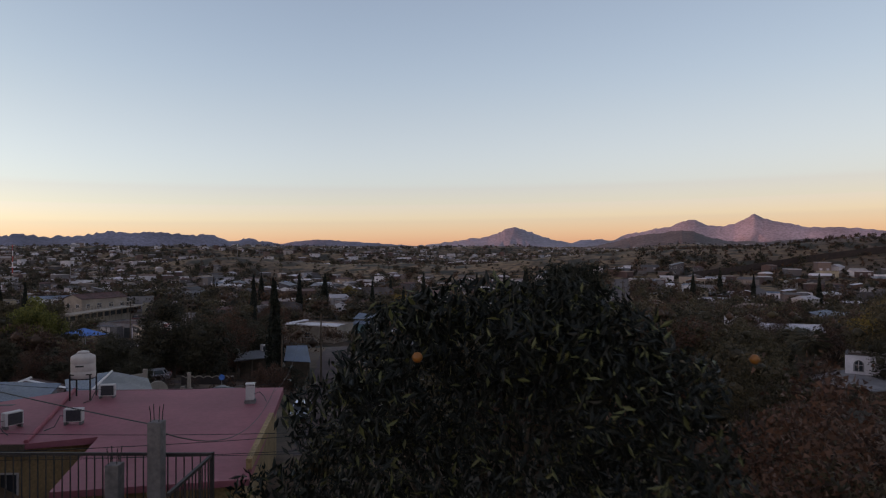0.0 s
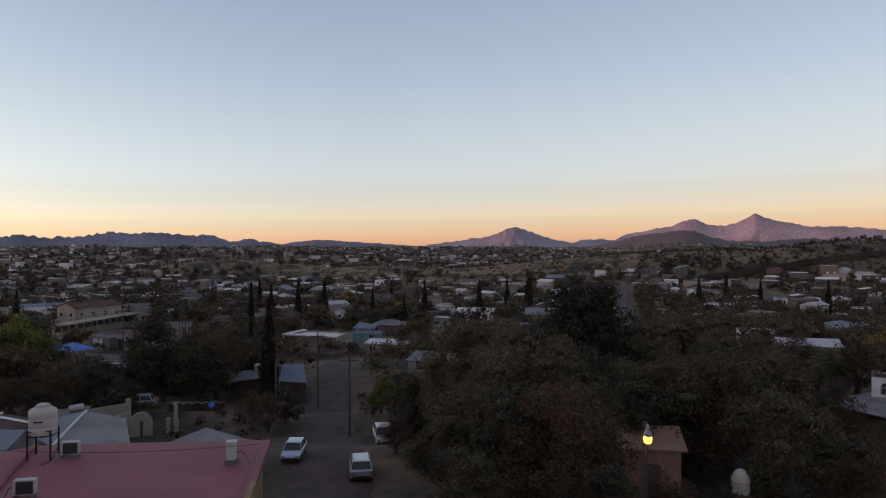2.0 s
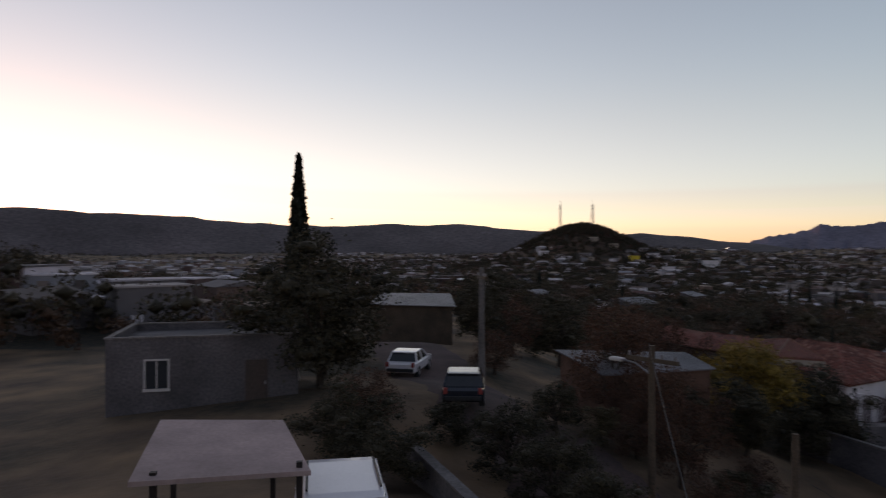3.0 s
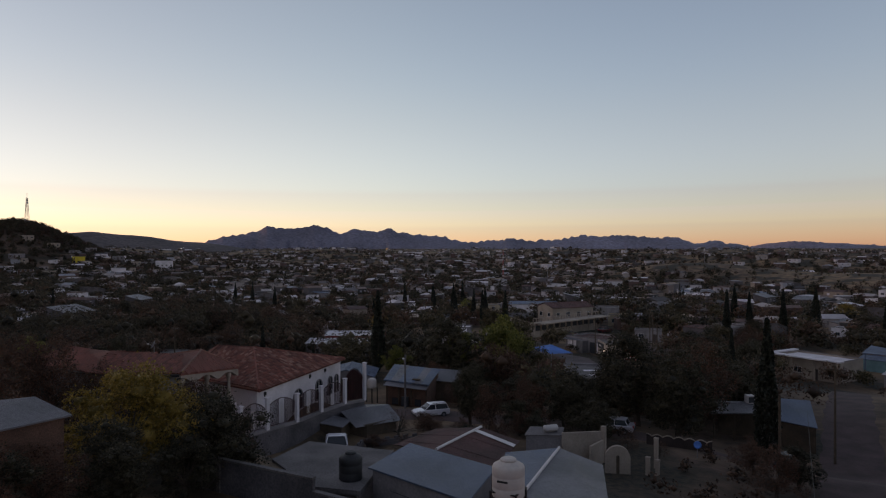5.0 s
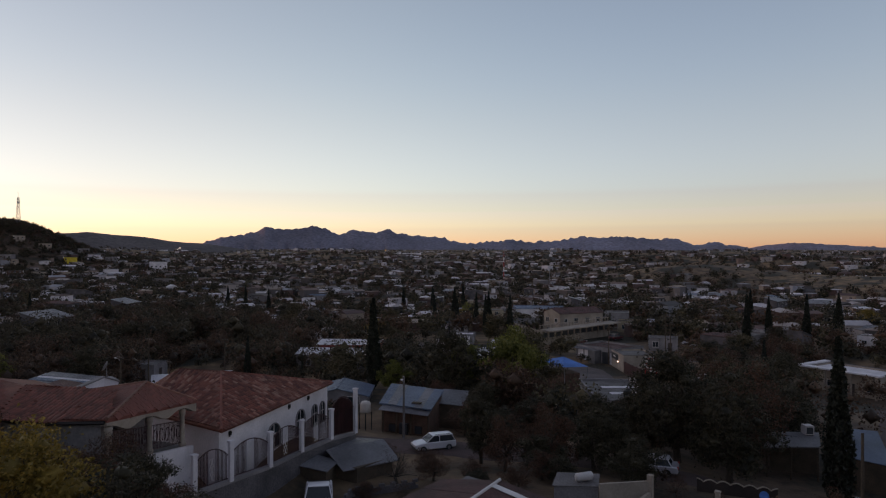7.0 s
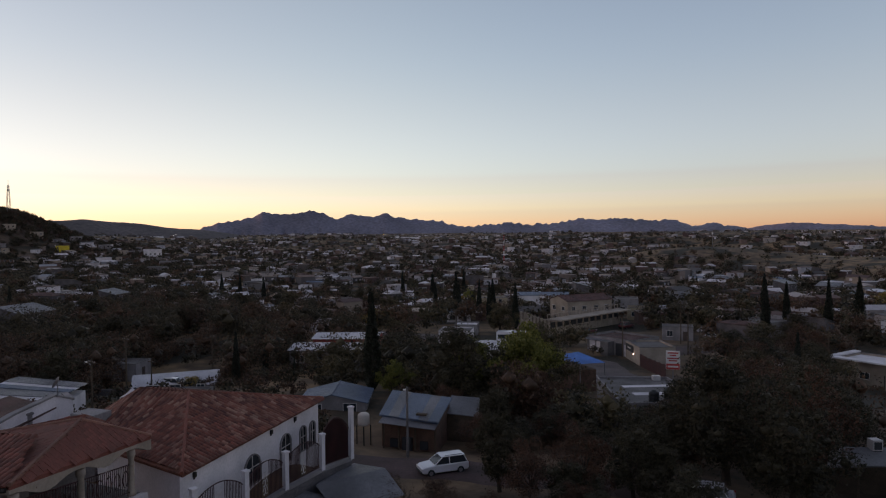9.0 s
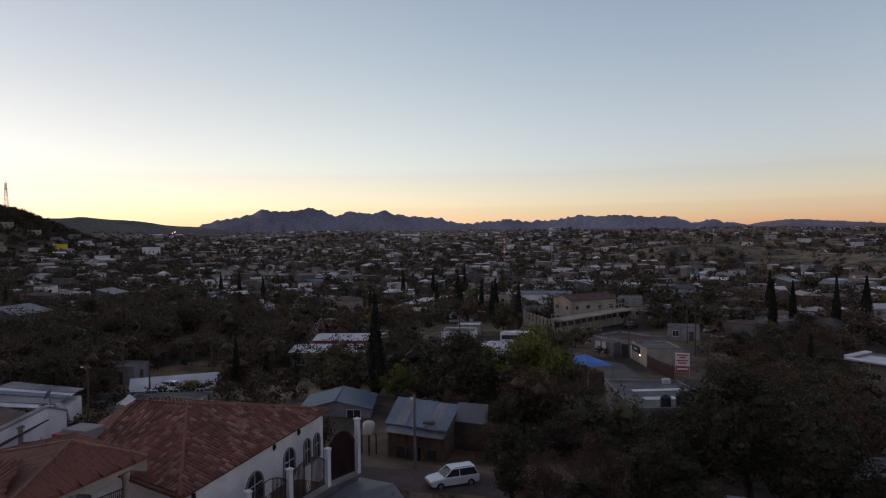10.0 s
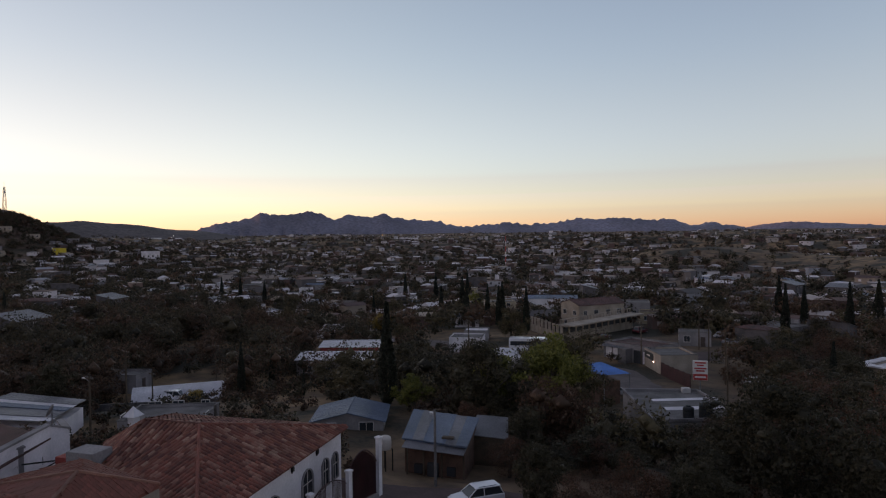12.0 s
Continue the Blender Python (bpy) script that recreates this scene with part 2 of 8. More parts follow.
M = {
    "ground": ground_mat(),
    "road": mat("dusty_road", (0.072, 0.043, 0.040), 0.95, scale=1.2, var=0.25, stain=0.35, bump=0.4),
    "asphalt": mat("worn_asphalt", (0.105, 0.082, 0.078), 0.9, scale=1.0, var=0.25, stain=0.3, bump=0.3),
    "concrete": mat("bare_concrete", (0.125, 0.118, 0.114), 0.9, scale=1.5, stain=0.35),
    "block": mat("grey_block_wall", (0.096, 0.089, 0.092), 0.95, scale=1.5, stain=0.35),
    "pink": mat("pink_roof_coating", (0.30, 0.082, 0.098), 0.7, scale=0.6, var=0.1, stain=0.22, bump=0.2),
    "pink2": mat("pink_roof_edge", (0.30, 0.07, 0.085), 0.75, scale=0.8, var=0.12, stain=0.25),
    "ochre": mat("ochre_stucco", (0.311, 0.207, 0.096), 0.9, scale=1.5, stain=0.3),
    "white": mat("white_stucco", (0.60, 0.60, 0.61), 0.85, scale=1.2, var=0.08, stain=0.18),
    "cream": mat("cream_stucco", (0.30, 0.255, 0.205), 0.9, scale=1.2, var=0.12, stain=0.25),
    "paleyellow": mat("pale_yellow_stucco", (0.33, 0.275, 0.19), 0.9, scale=1.2, var=0.12, stain=0.25),
    "yellow": mat("bright_yellow_paint", (0.55, 0.42, 0.04), 0.8, var=0.1, stain=0.15),
    "redpaint": mat("red_paint", (0.296, 0.037, 0.030), 0.8, var=0.12, stain=0.2),
    "salmon": mat("salmon_stucco", (0.333, 0.178, 0.126), 0.9, scale=1.2, var=0.12, stain=0.25),
    "teal": mat("teal_paint", (0.118, 0.266, 0.281), 0.85, var=0.12, stain=0.2),
    "greywall": mat("grey_plaster", (0.200, 0.192, 0.192), 0.9, scale=1.2, var=0.15, stain=0.3),
    "brick": mat("dark_brick", (0.118, 0.063, 0.044), 0.95, scale=4.0, var=0.4, stain=0.3, bump=0.4),
    "tin_blue": mat("bluish_tin_roof", (0.078, 0.122, 0.185), 0.5, 0.0, var=0.12, scale=0.8, stain=0.25, wave=6.0),
    "tin_grey": mat("galvanised_tin_roof", (0.15, 0.155, 0.168), 0.5, 0.2, var=0.15, scale=0.8, stain=0.35, wave=6.0),
    "tin_rust": mat("rusted_tin_roof", (0.098, 0.040, 0.035), 0.8, 0.0, var=0.3, scale=0.9, stain=0.5, wave=6.0),
    "tin_white": mat("white_tin_roof", (0.56, 0.57, 0.60), 0.5, 0.0, var=0.1, scale=0.8, stain=0.25, wave=6.0),
    "blue_tarp": mat("blue_awning_cloth", (0.016, 0.16, 0.46), 0.6, var=0.12, stain=0.2),
    "tile": mat("clay_roof_tile", (0.165, 0.045, 0.029), 0.8, var=0.25, scale=2.0, stain=0.3, each=0.35),
    # pale tones: uneven clay, and lit tile ends put into the colour
    "tile_pale": mat("pale_clay_roof_tile", (0.245, 0.105, 0.072), 0.8, var=0.2, scale=2.0, stain=0.25, each=0.3),
    "tile_mix": mat("mixed_clay_roof_tile", (0.4, 0.13, 0.08), 0.8, var=0.2, scale=2.0, stain=0.25,
                    ramp=[(0.165, 0.042, 0.027), (0.20, 0.062, 0.038), (0.125, 0.034, 0.024), (0.225, 0.09, 0.06), (0.175, 0.05, 0.032), (0.11, 0.03, 0.022), (0.29, 0.15, 0.105), (0.18, 0.055, 0.034), (0.14, 0.04, 0.027), (0.235, 0.10, 0.068)]),
    "tile_bed": mat("clay_tile_bed", (0.17, 0.055, 0.035), 0.9, var=0.3, scale=2.0, stain=0.3),
    "shingle": mat("red_clay_shingle", (0.165, 0.043, 0.029), 0.85, var=0.2, scale=2.0, stain=0.25, each=0.2),
    "iron": mat("dark_wrought_iron", (0.022, 0.016, 0.016), 0.6, 0.3, var=0.2, bump=0),
    "iron_red": mat("maroon_iron", (0.052, 0.013, 0.015), 0.6, 0.2, var=0.2, bump=0),
    "steel": mat("grey_steel", (0.222, 0.229, 0.237), 0.5, 0.5, var=0.15, bump=0),
    "plastic": mat("cream_plastic_tank", (0.444, 0.414, 0.370), 0.55, var=0.06, scale=1.0, stain=0.12, bump=0.05),
    "black": mat("black_plastic", (0.018, 0.018, 0.02), 0.6, var=0.15, bump=0.05),
    "acwhite": mat("white_enamel", (0.459, 0.451, 0.429), 0.5, var=0.06, stain=0.15, bump=0.03),
    "acdark": mat("dark_grille", (0.03, 0.03, 0.035), 0.6, var=0.2, bump=0.1),
    "glass": mat("dark_window_glass", (0.03, 0.035, 0.04), 0.12, var=0.1, stain=0.1, bump=0.0),
    "wood": mat("weathered_wood", (0.081, 0.056, 0.037), 0.85, scale=3.0, var=0.35, stain=0.3, bump=0.3),
    "door": mat("dark_door_paint", (0.067, 0.044, 0.037), 0.6, var=0.2, stain=0.2),
    "bark": mat("bark", (0.063, 0.048, 0.037), 0.95, scale=5.0, var=0.4, stain=0.3, bump=0.5),
    "tyre": mat("tyre_rubber", (0.02, 0.02, 0.02), 0.9, var=0.2, bump=0.1),
    "carwhite": mat("white_car_paint", (0.62, 0.64, 0.66), 0.25, var=0.03, stain=0.06, bump=0, coat=0.6),
    "carsilver": mat("silver_car_paint", (0.42, 0.44, 0.47), 0.28, 0.4, var=0.03, stain=0.06, bump=0, coat=0.6),
    "carblue": mat("pale_blue_car_paint", (0.30, 0.40, 0.50), 0.28, 0.3, var=0.03, stain=0.06, bump=0, coat=0.6),
    "cardark": mat("dark_car_paint", (0.025, 0.03, 0.04), 0.25, 0.2, var=0.03, stain=0.06, bump=0, coat=0.6),
    "carred": mat("dark_red_car_paint", (0.10, 0.012, 0.016), 0.28, 0.1, var=0.03, stain=0.06, bump=0, coat=0.6),
    "lamp_on": glow("lit_sodium_lamp", (1.0, 0.42, 0.06), 1.1),
    "lamp_white": glow("lit_white_lamp", (1.0, 0.95, 0.85), 0.8),
    "fruit": mat("orange_peel", (0.26, 0.09, 0.012), 0.5, var=0.08, scale=8.0, stain=0.1, bump=0.1),
    "signred": mat("red_sign_face", (0.45, 0.04, 0.035), 0.5, var=0.05, stain=0.1, bump=0),
    "canopy": mat("faded_pink_canvas", (0.36, 0.27, 0.25), 0.8, var=0.1, stain=0.25),
    "signwhite": mat("white_sign_face", (0.60, 0.59, 0.56), 0.5, var=0.05, stain=0.1, bump=0),
    # the blue of distant haze is put into this base colour
    "rock_far": mat("haze_blue_rock", (0.15, 0.155, 0.20), 0.95, scale=0.012, var=0.3, stain=0.25, bump=0),
    "rock_pink": mat("pale_mauve_rock", (0.255, 0.235, 0.27), 0.95, scale=0.012, var=0.25, stain=0.25, bump=0),
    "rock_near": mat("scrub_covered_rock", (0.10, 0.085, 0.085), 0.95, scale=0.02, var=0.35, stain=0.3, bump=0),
    "fence_rust": mat("rust_brown_steel", (0.041, 0.026, 0.022), 0.9, var=0.2, stain=0.3),
    "leaf_dark": leafy("dark_green_leaf", (0.018, 0.018, 0.01), (0.062, 0.058, 0.03)),
    "leaf_olive": leafy("olive_leaf", (0.032, 0.03, 0.015), (0.11, 0.096, 0.046)),
    "leaf_far": leafy("far_dark_leaf", (0.02, 0.018, 0.0105), (0.07, 0.06, 0.031)),
    "leaf_dry": leafy("dry_brown_leaf", (0.034, 0.023, 0.015), (0.118, 0.072, 0.04)),
    "leaf_brown": leafy("autumn_brown_leaf", (0.034, 0.02, 0.013), (0.118, 0.062, 0.034)),
    "leaf_yellow": leafy("yellow_green_leaf", (0.08, 0.066, 0.014), (0.30, 0.225, 0.045)),
    "leaf_willow": leafy("fresh_green_leaf", (0.06, 0.078, 0.018), (0.19, 0.215, 0.048)),
    "leaf_cypress": leafy("cypress_green", (0.0060, 0.0090, 0.0053), (0.0210, 0.0240, 0.0120), 0.1),
    # near-black citrus blades, a few light ones painted as glints
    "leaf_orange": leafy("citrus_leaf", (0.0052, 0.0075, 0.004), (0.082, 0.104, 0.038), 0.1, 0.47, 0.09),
    "leaf_palm": leafy("dry_palm_leaf", (0.04, 0.042, 0.024), (0.125, 0.12, 0.065)),
}


# ---------------------------------------------------------------- mesh tools
class Geo:
    """Collects corners and faces, to become one mesh."""

    def __init__(self):
        self.v, self.f = [], []

    def add(self, verts, faces):
        k = len(self.v)
        self.v += [tuple(p) for p in verts]
        self.f += [tuple(k + i for i in f) for f in faces]
        return self

    def box(self, x0, y0, z0, x1, y1, z1, bev=0.0, m=None):
        if bev:
            pts = []
            for z, s in ((z0, bev), (z0 + bev, 0), (z1 - bev, 0), (z1, bev)):
                pts += [(x0 + s, y0 + s, z), (x1 - s, y0 + s, z), (x1 - s, y1 - s, z), (x0 + s, y1 - s, z)]
            fs = [(3, 2, 1, 0), (12, 13, 14, 15)] + [(4 * r + i, 4 * r + (i + 1) % 4, 4 * r + 4 + (i + 1) % 4, 4 * r + 4 + i) for r in range(3) for i in range(4)]
        else:
            pts = [(x0, y0, z0), (x1, y0, z0), (x1, y1, z0), (x0, y1, z0), (x0, y0, z1), (x1, y0, z1), (x1, y1, z1), (x0, y1, z1)]
            fs = [(3, 2, 1, 0), (4, 5, 6, 7), (0, 1, 5, 4), (1, 2, 6, 5), (2, 3, 7, 6), (3, 0, 4, 7)]
        return self.add([m @ Vector(p) for p in pts] if m else pts, fs)

    def prism(self, pts, z0, z1):
        n = len(pts)
        low = [(p[0], p[1], z0) for p in pts]
        top = [(p[0], p[1], p[2] if len(p) > 2 else z1) for p in pts]
        return self.add(low + top, [tuple(range(n))[::-1], tuple(range(n, 2 * n))] + [(i, (i + 1) % n, n + (i + 1) % n, n + i) for i in range(n)])

    def slab(self, quad, thick):
        return self.add([(p[0], p[1], p[2] - thick) for p in quad] + list(quad),
                        [tuple(range(len(quad)))[::-1], tuple(range(len(quad), 2 * len(quad)))] + [(i, (i + 1) % len(quad), len(quad) + (i + 1) % len(quad), len(quad) + i) for i in range(len(quad))])

    def tube(self, pts, radii, n=8, cap=True):
        pts = [Vector(p) for p in pts]
        rings = []
        for i, p in enumerate(pts):
            d = (pts[min(i + 1, len(pts) - 1)] - pts[max(i - 1, 0)]).normalized()
            a = d.cross(Vector((0.31, 0.17, 0.93))).normalized() if abs(d.z) < 0.95 else d.cross(Vector((1, 0, 0))).normalized()
            c = d.cross(a)
            r = radii[i] if hasattr(radii, "__len__") else radii
            rings += [p + r * (math.cos(2 * math.pi * k / n) * a + math.sin(2 * math.pi * k / n) * c) for k in range(n)]
        fs = [(r * n + i, r * n + (i + 1) % n, (r + 1) * n + (i + 1) % n, (r + 1) * n + i) for r in range(len(pts) - 1) for i in range(n)]
        if cap:
            fs += [tuple(range(n))[::-1], tuple(range((len(pts) - 1) * n, len(pts) * n))]
        return self.add(rings, fs)

    def lathe(self, prof, n=20, at=(0, 0, 0)):
        rings = [(at[0] + r * math.cos(2 * math.pi * k / n), at[1] + r * math.sin(2 * math.pi * k / n), at[2] + z) for r, z in prof for k in range(n)]
        fs = [(r * n + i, r * n + (i + 1) % n, (r + 1) * n + (i + 1) % n, (r + 1) * n + i) for r in range(len(prof) - 1) for i in range(n)]
        fs += [tuple(range(n))[::-1], tuple(range((len(prof) - 1) * n, len(prof) * n))]
        return self.add(rings, fs)

    def mesh(self, name, material, smooth=False):
        me = bpy.data.meshes.new(name)
        me.from_pydata(self.v, [], self.f)
        me.materials.append(material)
        if smooth:
            me.polygons.foreach_set("use_smooth", [True] * len(me.polygons))
        me.update()
        return me


def part(name, geo, material, parent, label="", smooth=False):
    ob = new(name, geo.mesh(name, M[material], smooth))
    ob.parent = parent
    return tagged(ob, label)


def thing(name, m, label, category, group="", kind=""):
    ob = new(name)
    ob.matrix_basis = m
    return tagged(ob, label, category, group, kind)


def solid(name, geo, material, label, category="", group="", kind="", m=None, smooth=False):
    ob = new(name, geo.mesh(name, M[material], smooth))
    if m:
        ob.matrix_basis = m
    return tagged(ob, label, category, group, kind)


# ---------------------------------------------------------------- the lie of the land
NEAR_Z = [(1, -6, 10), (-12, 3, 11.9), (-30, 8, 11.6), (-45, 8, 11), (-29, 14, 10), (-36, 20, 9.3), (-24, 27, 5.8), (-38, 29, 6.3), (3, 14, 7.2),
          (-12, 28, 3.6), (8, 22, 5.6), (16, 34, 3.6), (-8, 47, 2.1), (-10, 65, 0.2), (-14, 85, -2.2), (-22, 60, 1.0), (-28, 46, 2.4), (-44, 50, 1.3),
          (-51, 66, 0.3), (-58, 50, 4.4), (-68, 42, 4), (-58, 77, -0.8), (-60, 115, -4.2), (-45, 105, -4.4), (-82, 150, -4.6), (-24, 160, -6.2),
          (-100, 58, -2), (-125, 85, -5), (20, 72, 0.3), (48, 74, -1.5), (40, 36, 4), (-108, 160, -4.4), (-94, 165, -4.7), (-108, 176, -4.7), (-89, 194, -4.9), (-70, 149, -4.9), (-67, 176, -5.1), (-129, 192, -4.9)]
FAR_Z = [(-70, 10, 9), (-230, 270, -11), (0, 300, -7), (130, 330, -2), (-450, 250, -6), (-574, 336, -7), (-300, 60, -3), (-170, 185, -9.5), (150, 120, 2), (60, -60, 14),
         (-80, -60, 16), (-230, -30, 4), (250, 50, 12), (-420, 480, -8), (90, 200, -6), (-90, 330, -9)]
CTRL = np.array(NEAR_Z + FAR_Z, float)
HILLS = [(-655, 246, 33, 80, 66), (-690, 240, 9, 170, 120), (280, 395, 18.5, 160, 66), (450, 420, 16.5, 160, 70), (60, 420, 9, 90, 45), (-40, 470, 8, 80, 50), (150, 470, 10, 90, 60),
         (-165, 505, 11, 70, 38), (-330, 760, 13, 150, 50), (-120, 700, 12, 130, 45), (-640, 700, 11, 180, 60), (300, 900, 13, 220, 60), (-1000, 900, 16, 260, 120), (-1050, 560, 14, 150, 170), (-820, 430, 9, 90, 110),
         (-520, 980, 13, 170, 60), (20, 1150, 15, 240, 70), (-760, 1250, 15, 260, 80), (-250, 1350, 16, 300, 80), (480, 1300, 16, 280, 90)]


def swell(x, y):
    """Rolling ground: a sum of a few long waves."""
    return (np.sin(x * 0.013 + 1.3 * np.sin(y * 0.006)) * np.sin(y * 0.011 + 0.9 * np.sin(x * 0.008)) * 0.6
            + np.sin(x * 0.031 + y * 0.017) * np.sin(y * 0.027 - x * 0.012) * 0.3 + np.sin(x * 0.06 + 2) * np.sin(y * 0.052 + 1) * 0.12)


def ground_z(x, y):
    x, y = np.asarray(x, float), np.asarray(y, float)
    d2 = (x[..., None] - CTRL[:, 0]) ** 2 + (y[..., None] - CTRL[:, 1]) ** 2 + 9.0
    w = d2 ** -1.9
    near = (w * CTRL[:, 2]).sum(-1) / w.sum(-1)
    r = np.hypot(x, y)
    far = -7.0 + 24.0 * np.clip((r - 350) / 3300, 0, 1.2) ** 0.8
    k = np.clip((r - 380) / 420, 0, 1)
    k = k * k * (3 - 2 * k)
    z = near * (1 - k) + far * k
    grow = np.clip((r - 220) / 500, 0, 1)
    z = z + grow * 6.5 * swell(x, y) * np.clip(1.6 - r / 3000, 0.35, 1)
    for cx, cy, h, sx, sy in HILLS:
        z = z + h * np.exp(-((x - cx) / sx) ** 2 - ((y - cy) / sy) ** 2)
    return z


def bare_hill(x, y):
    """How far up one of the dry, unbuilt hills a place lies, from 0 to 1."""
    return np.max([np.exp(-((x - cx) / sx) ** 2 - ((y - cy) / sy) ** 2) for cx, cy, h, sx, sy in HILLS[2:8]], axis=0)


def gz(x, y):
    return float(ground_z(x, y))


rings = [0.01] + [1.6 * i for i in range(1, 60)]
while rings[-1] < 4700:
    rings.append(rings[-1] * 1.035)
SECT = 288
ga = np.linspace(0, 2 * math.pi, SECT, endpoint=False)
gx = -15 + np.outer(rings, np.sin(ga))
gy = 35 + np.outer(rings, np.cos(ga))
ground_geo = Geo()
gzz = ground_z(gx, gy)
ground_geo.v = list(zip(gx.ravel().tolist(), gy.ravel().tolist(), gzz.ravel().tolist()))
ground_geo.f = [(r * SECT + i, r * SECT + (i + 1) % SECT, (r + 1) * SECT + (i + 1) % SECT, (r + 1) * SECT + i) for r in range(len(rings) - 1) for i in range(SECT)]
solid("ground", ground_geo, "ground", "dry brown earth and scrub rolling to the horizon", "ground", kind="structure", smooth=True)


def bearing(view, xs):
    """Bearings to the right of +y for places across a view that looks that many degrees to the left."""
    return [-view + math.degrees(math.atan((x - 784) / 1203)) for x in xs]


def range_of_hills(name, label, material, dist, az, rise, deep, rough, seed, steps=420):
    """A mountain range round the viewer: bearings in degrees, and the crest's rise over the eye's level in thousandths of the distance."""
    g, cols = Geo(), 26
    azs = np.linspace(az[0], az[-1], steps)
    crest = np.interp(azs, az, rise) / 1000 * dist
    soft = np.ones(5) / 5
    crest = 0.5 * crest + 0.5 * np.convolve(np.pad(crest, 2, "edge"), soft, "valid")
    rnd = np.random.RandomState(seed)
    jag = sum(np.interp(azs, np.linspace(az[0], az[-1], k), 0.5 - np.abs(rnd.uniform(-1, 1, k)) ** 0.6) * a for k, a in ((30, 1.6), (60, 2.2), (110, 1.8), (200, 1.1)))
    ends = np.clip(np.minimum(azs - az[0], az[-1] - azs) / (0.05 * (az[-1] - az[0])), 0, 1)
    jag = rough * dist / 1000 * jag * ends
    ribs = [np.interp(azs, np.linspace(az[0], az[-1], 70), rnd.uniform(-1, 1, 70)) for _ in range(4)]
    for c in range(cols):
        u = c / (cols - 1)                       # 0 at the near foot, 0.5 on the crest, 1 behind
        up = 1 - abs(2 * u - 1)
        k = up * 3
        i0 = min(2, int(k))
        rib = ribs[i0] * (1 - (k - i0)) + ribs[i0 + 1] * (k - i0)
        zz = 17 + (crest + 30) * np.clip(up ** 1.1 + 0.10 * rib * (1 - up) * up * 4, 0, 1.0) - 30 + jag * up ** 5
        dd = dist + deep * (2 * u - 1) * 0.5 + deep * 0.12 * rib * (1 - up)
        g.v += list(zip((dd * np.sin(np.radians(azs))).tolist(), (dd * np.cos(np.radians(azs))).tolist(), zz.tolist()))
    g.f = [(c * steps + i, c * steps + i + 1, (c + 1) * steps + i + 1, (c + 1) * steps + i) for c in range(cols - 1) for i in range(steps - 1)]
    return solid(name, g, material, label, "mountain", kind="structure", smooth=True)


def rise_of(*h):
    return [v / 1.203 for v in h]


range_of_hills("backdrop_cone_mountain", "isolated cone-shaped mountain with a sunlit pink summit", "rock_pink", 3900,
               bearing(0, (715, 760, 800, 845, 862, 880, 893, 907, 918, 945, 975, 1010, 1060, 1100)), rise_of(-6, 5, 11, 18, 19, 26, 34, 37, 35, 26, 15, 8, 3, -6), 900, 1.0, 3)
range_of_hills("backdrop_far_range", "pale mauve mountain range catching the last light", "rock_pink", 4250,
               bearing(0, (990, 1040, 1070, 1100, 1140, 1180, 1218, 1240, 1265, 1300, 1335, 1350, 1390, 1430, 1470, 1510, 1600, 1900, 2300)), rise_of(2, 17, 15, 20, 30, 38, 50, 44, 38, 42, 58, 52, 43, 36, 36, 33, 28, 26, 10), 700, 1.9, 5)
range_of_hills("backdrop_dark_hill", "dark scrub-covered hill below the far mountains", "rock_near", 2700,
               bearing(0, (1010, 1050, 1090, 1140, 1175, 1208, 1235, 1260, 1300, 1340, 1400, 1440, 1470, 1530, 1600)), rise_of(-4, 3, 11, 24, 26, 31, 27, 17, 12, 11, 14, 16, 11, 4, -6), 800, 0.9, 7)
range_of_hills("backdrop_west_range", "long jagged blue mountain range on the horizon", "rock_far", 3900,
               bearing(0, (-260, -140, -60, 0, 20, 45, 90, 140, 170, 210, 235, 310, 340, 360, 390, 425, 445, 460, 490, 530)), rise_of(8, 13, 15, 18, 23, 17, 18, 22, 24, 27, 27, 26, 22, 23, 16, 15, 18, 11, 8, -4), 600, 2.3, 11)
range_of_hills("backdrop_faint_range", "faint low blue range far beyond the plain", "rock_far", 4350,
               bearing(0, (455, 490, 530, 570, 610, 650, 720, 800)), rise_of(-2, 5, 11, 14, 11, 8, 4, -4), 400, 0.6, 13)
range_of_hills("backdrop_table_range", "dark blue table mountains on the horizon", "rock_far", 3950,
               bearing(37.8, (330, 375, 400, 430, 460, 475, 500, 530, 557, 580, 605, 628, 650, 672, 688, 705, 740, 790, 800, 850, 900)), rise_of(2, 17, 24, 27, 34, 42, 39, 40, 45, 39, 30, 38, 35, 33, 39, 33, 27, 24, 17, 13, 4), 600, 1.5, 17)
# crest beyond -105 degrees is unseen, added and raised to block the low sun
range_of_hills("backdrop_west_hills", "dark rounded hills under the sunset, with an unseen stretch added to block the sun", "rock_near", 1900,
               [-178, -150, -125, -105] + bearing(60, (0, 50, 100, 150, 215, 260, 350, 400, 430, 480)) + bearing(37.8, (40, 100, 140, 180, 210, 260, 300, 375, 440)), [54, 60, 60, 50] + rise_of(42, 43, 44, 46, 50, 45, 48, 44, 39, 35, 31, 30, 30, 31, 27, 23, 17, 12, 2), 600, 1.1, 19, 620)


# ---------------------------------------------------------------- roads
ROADS = []


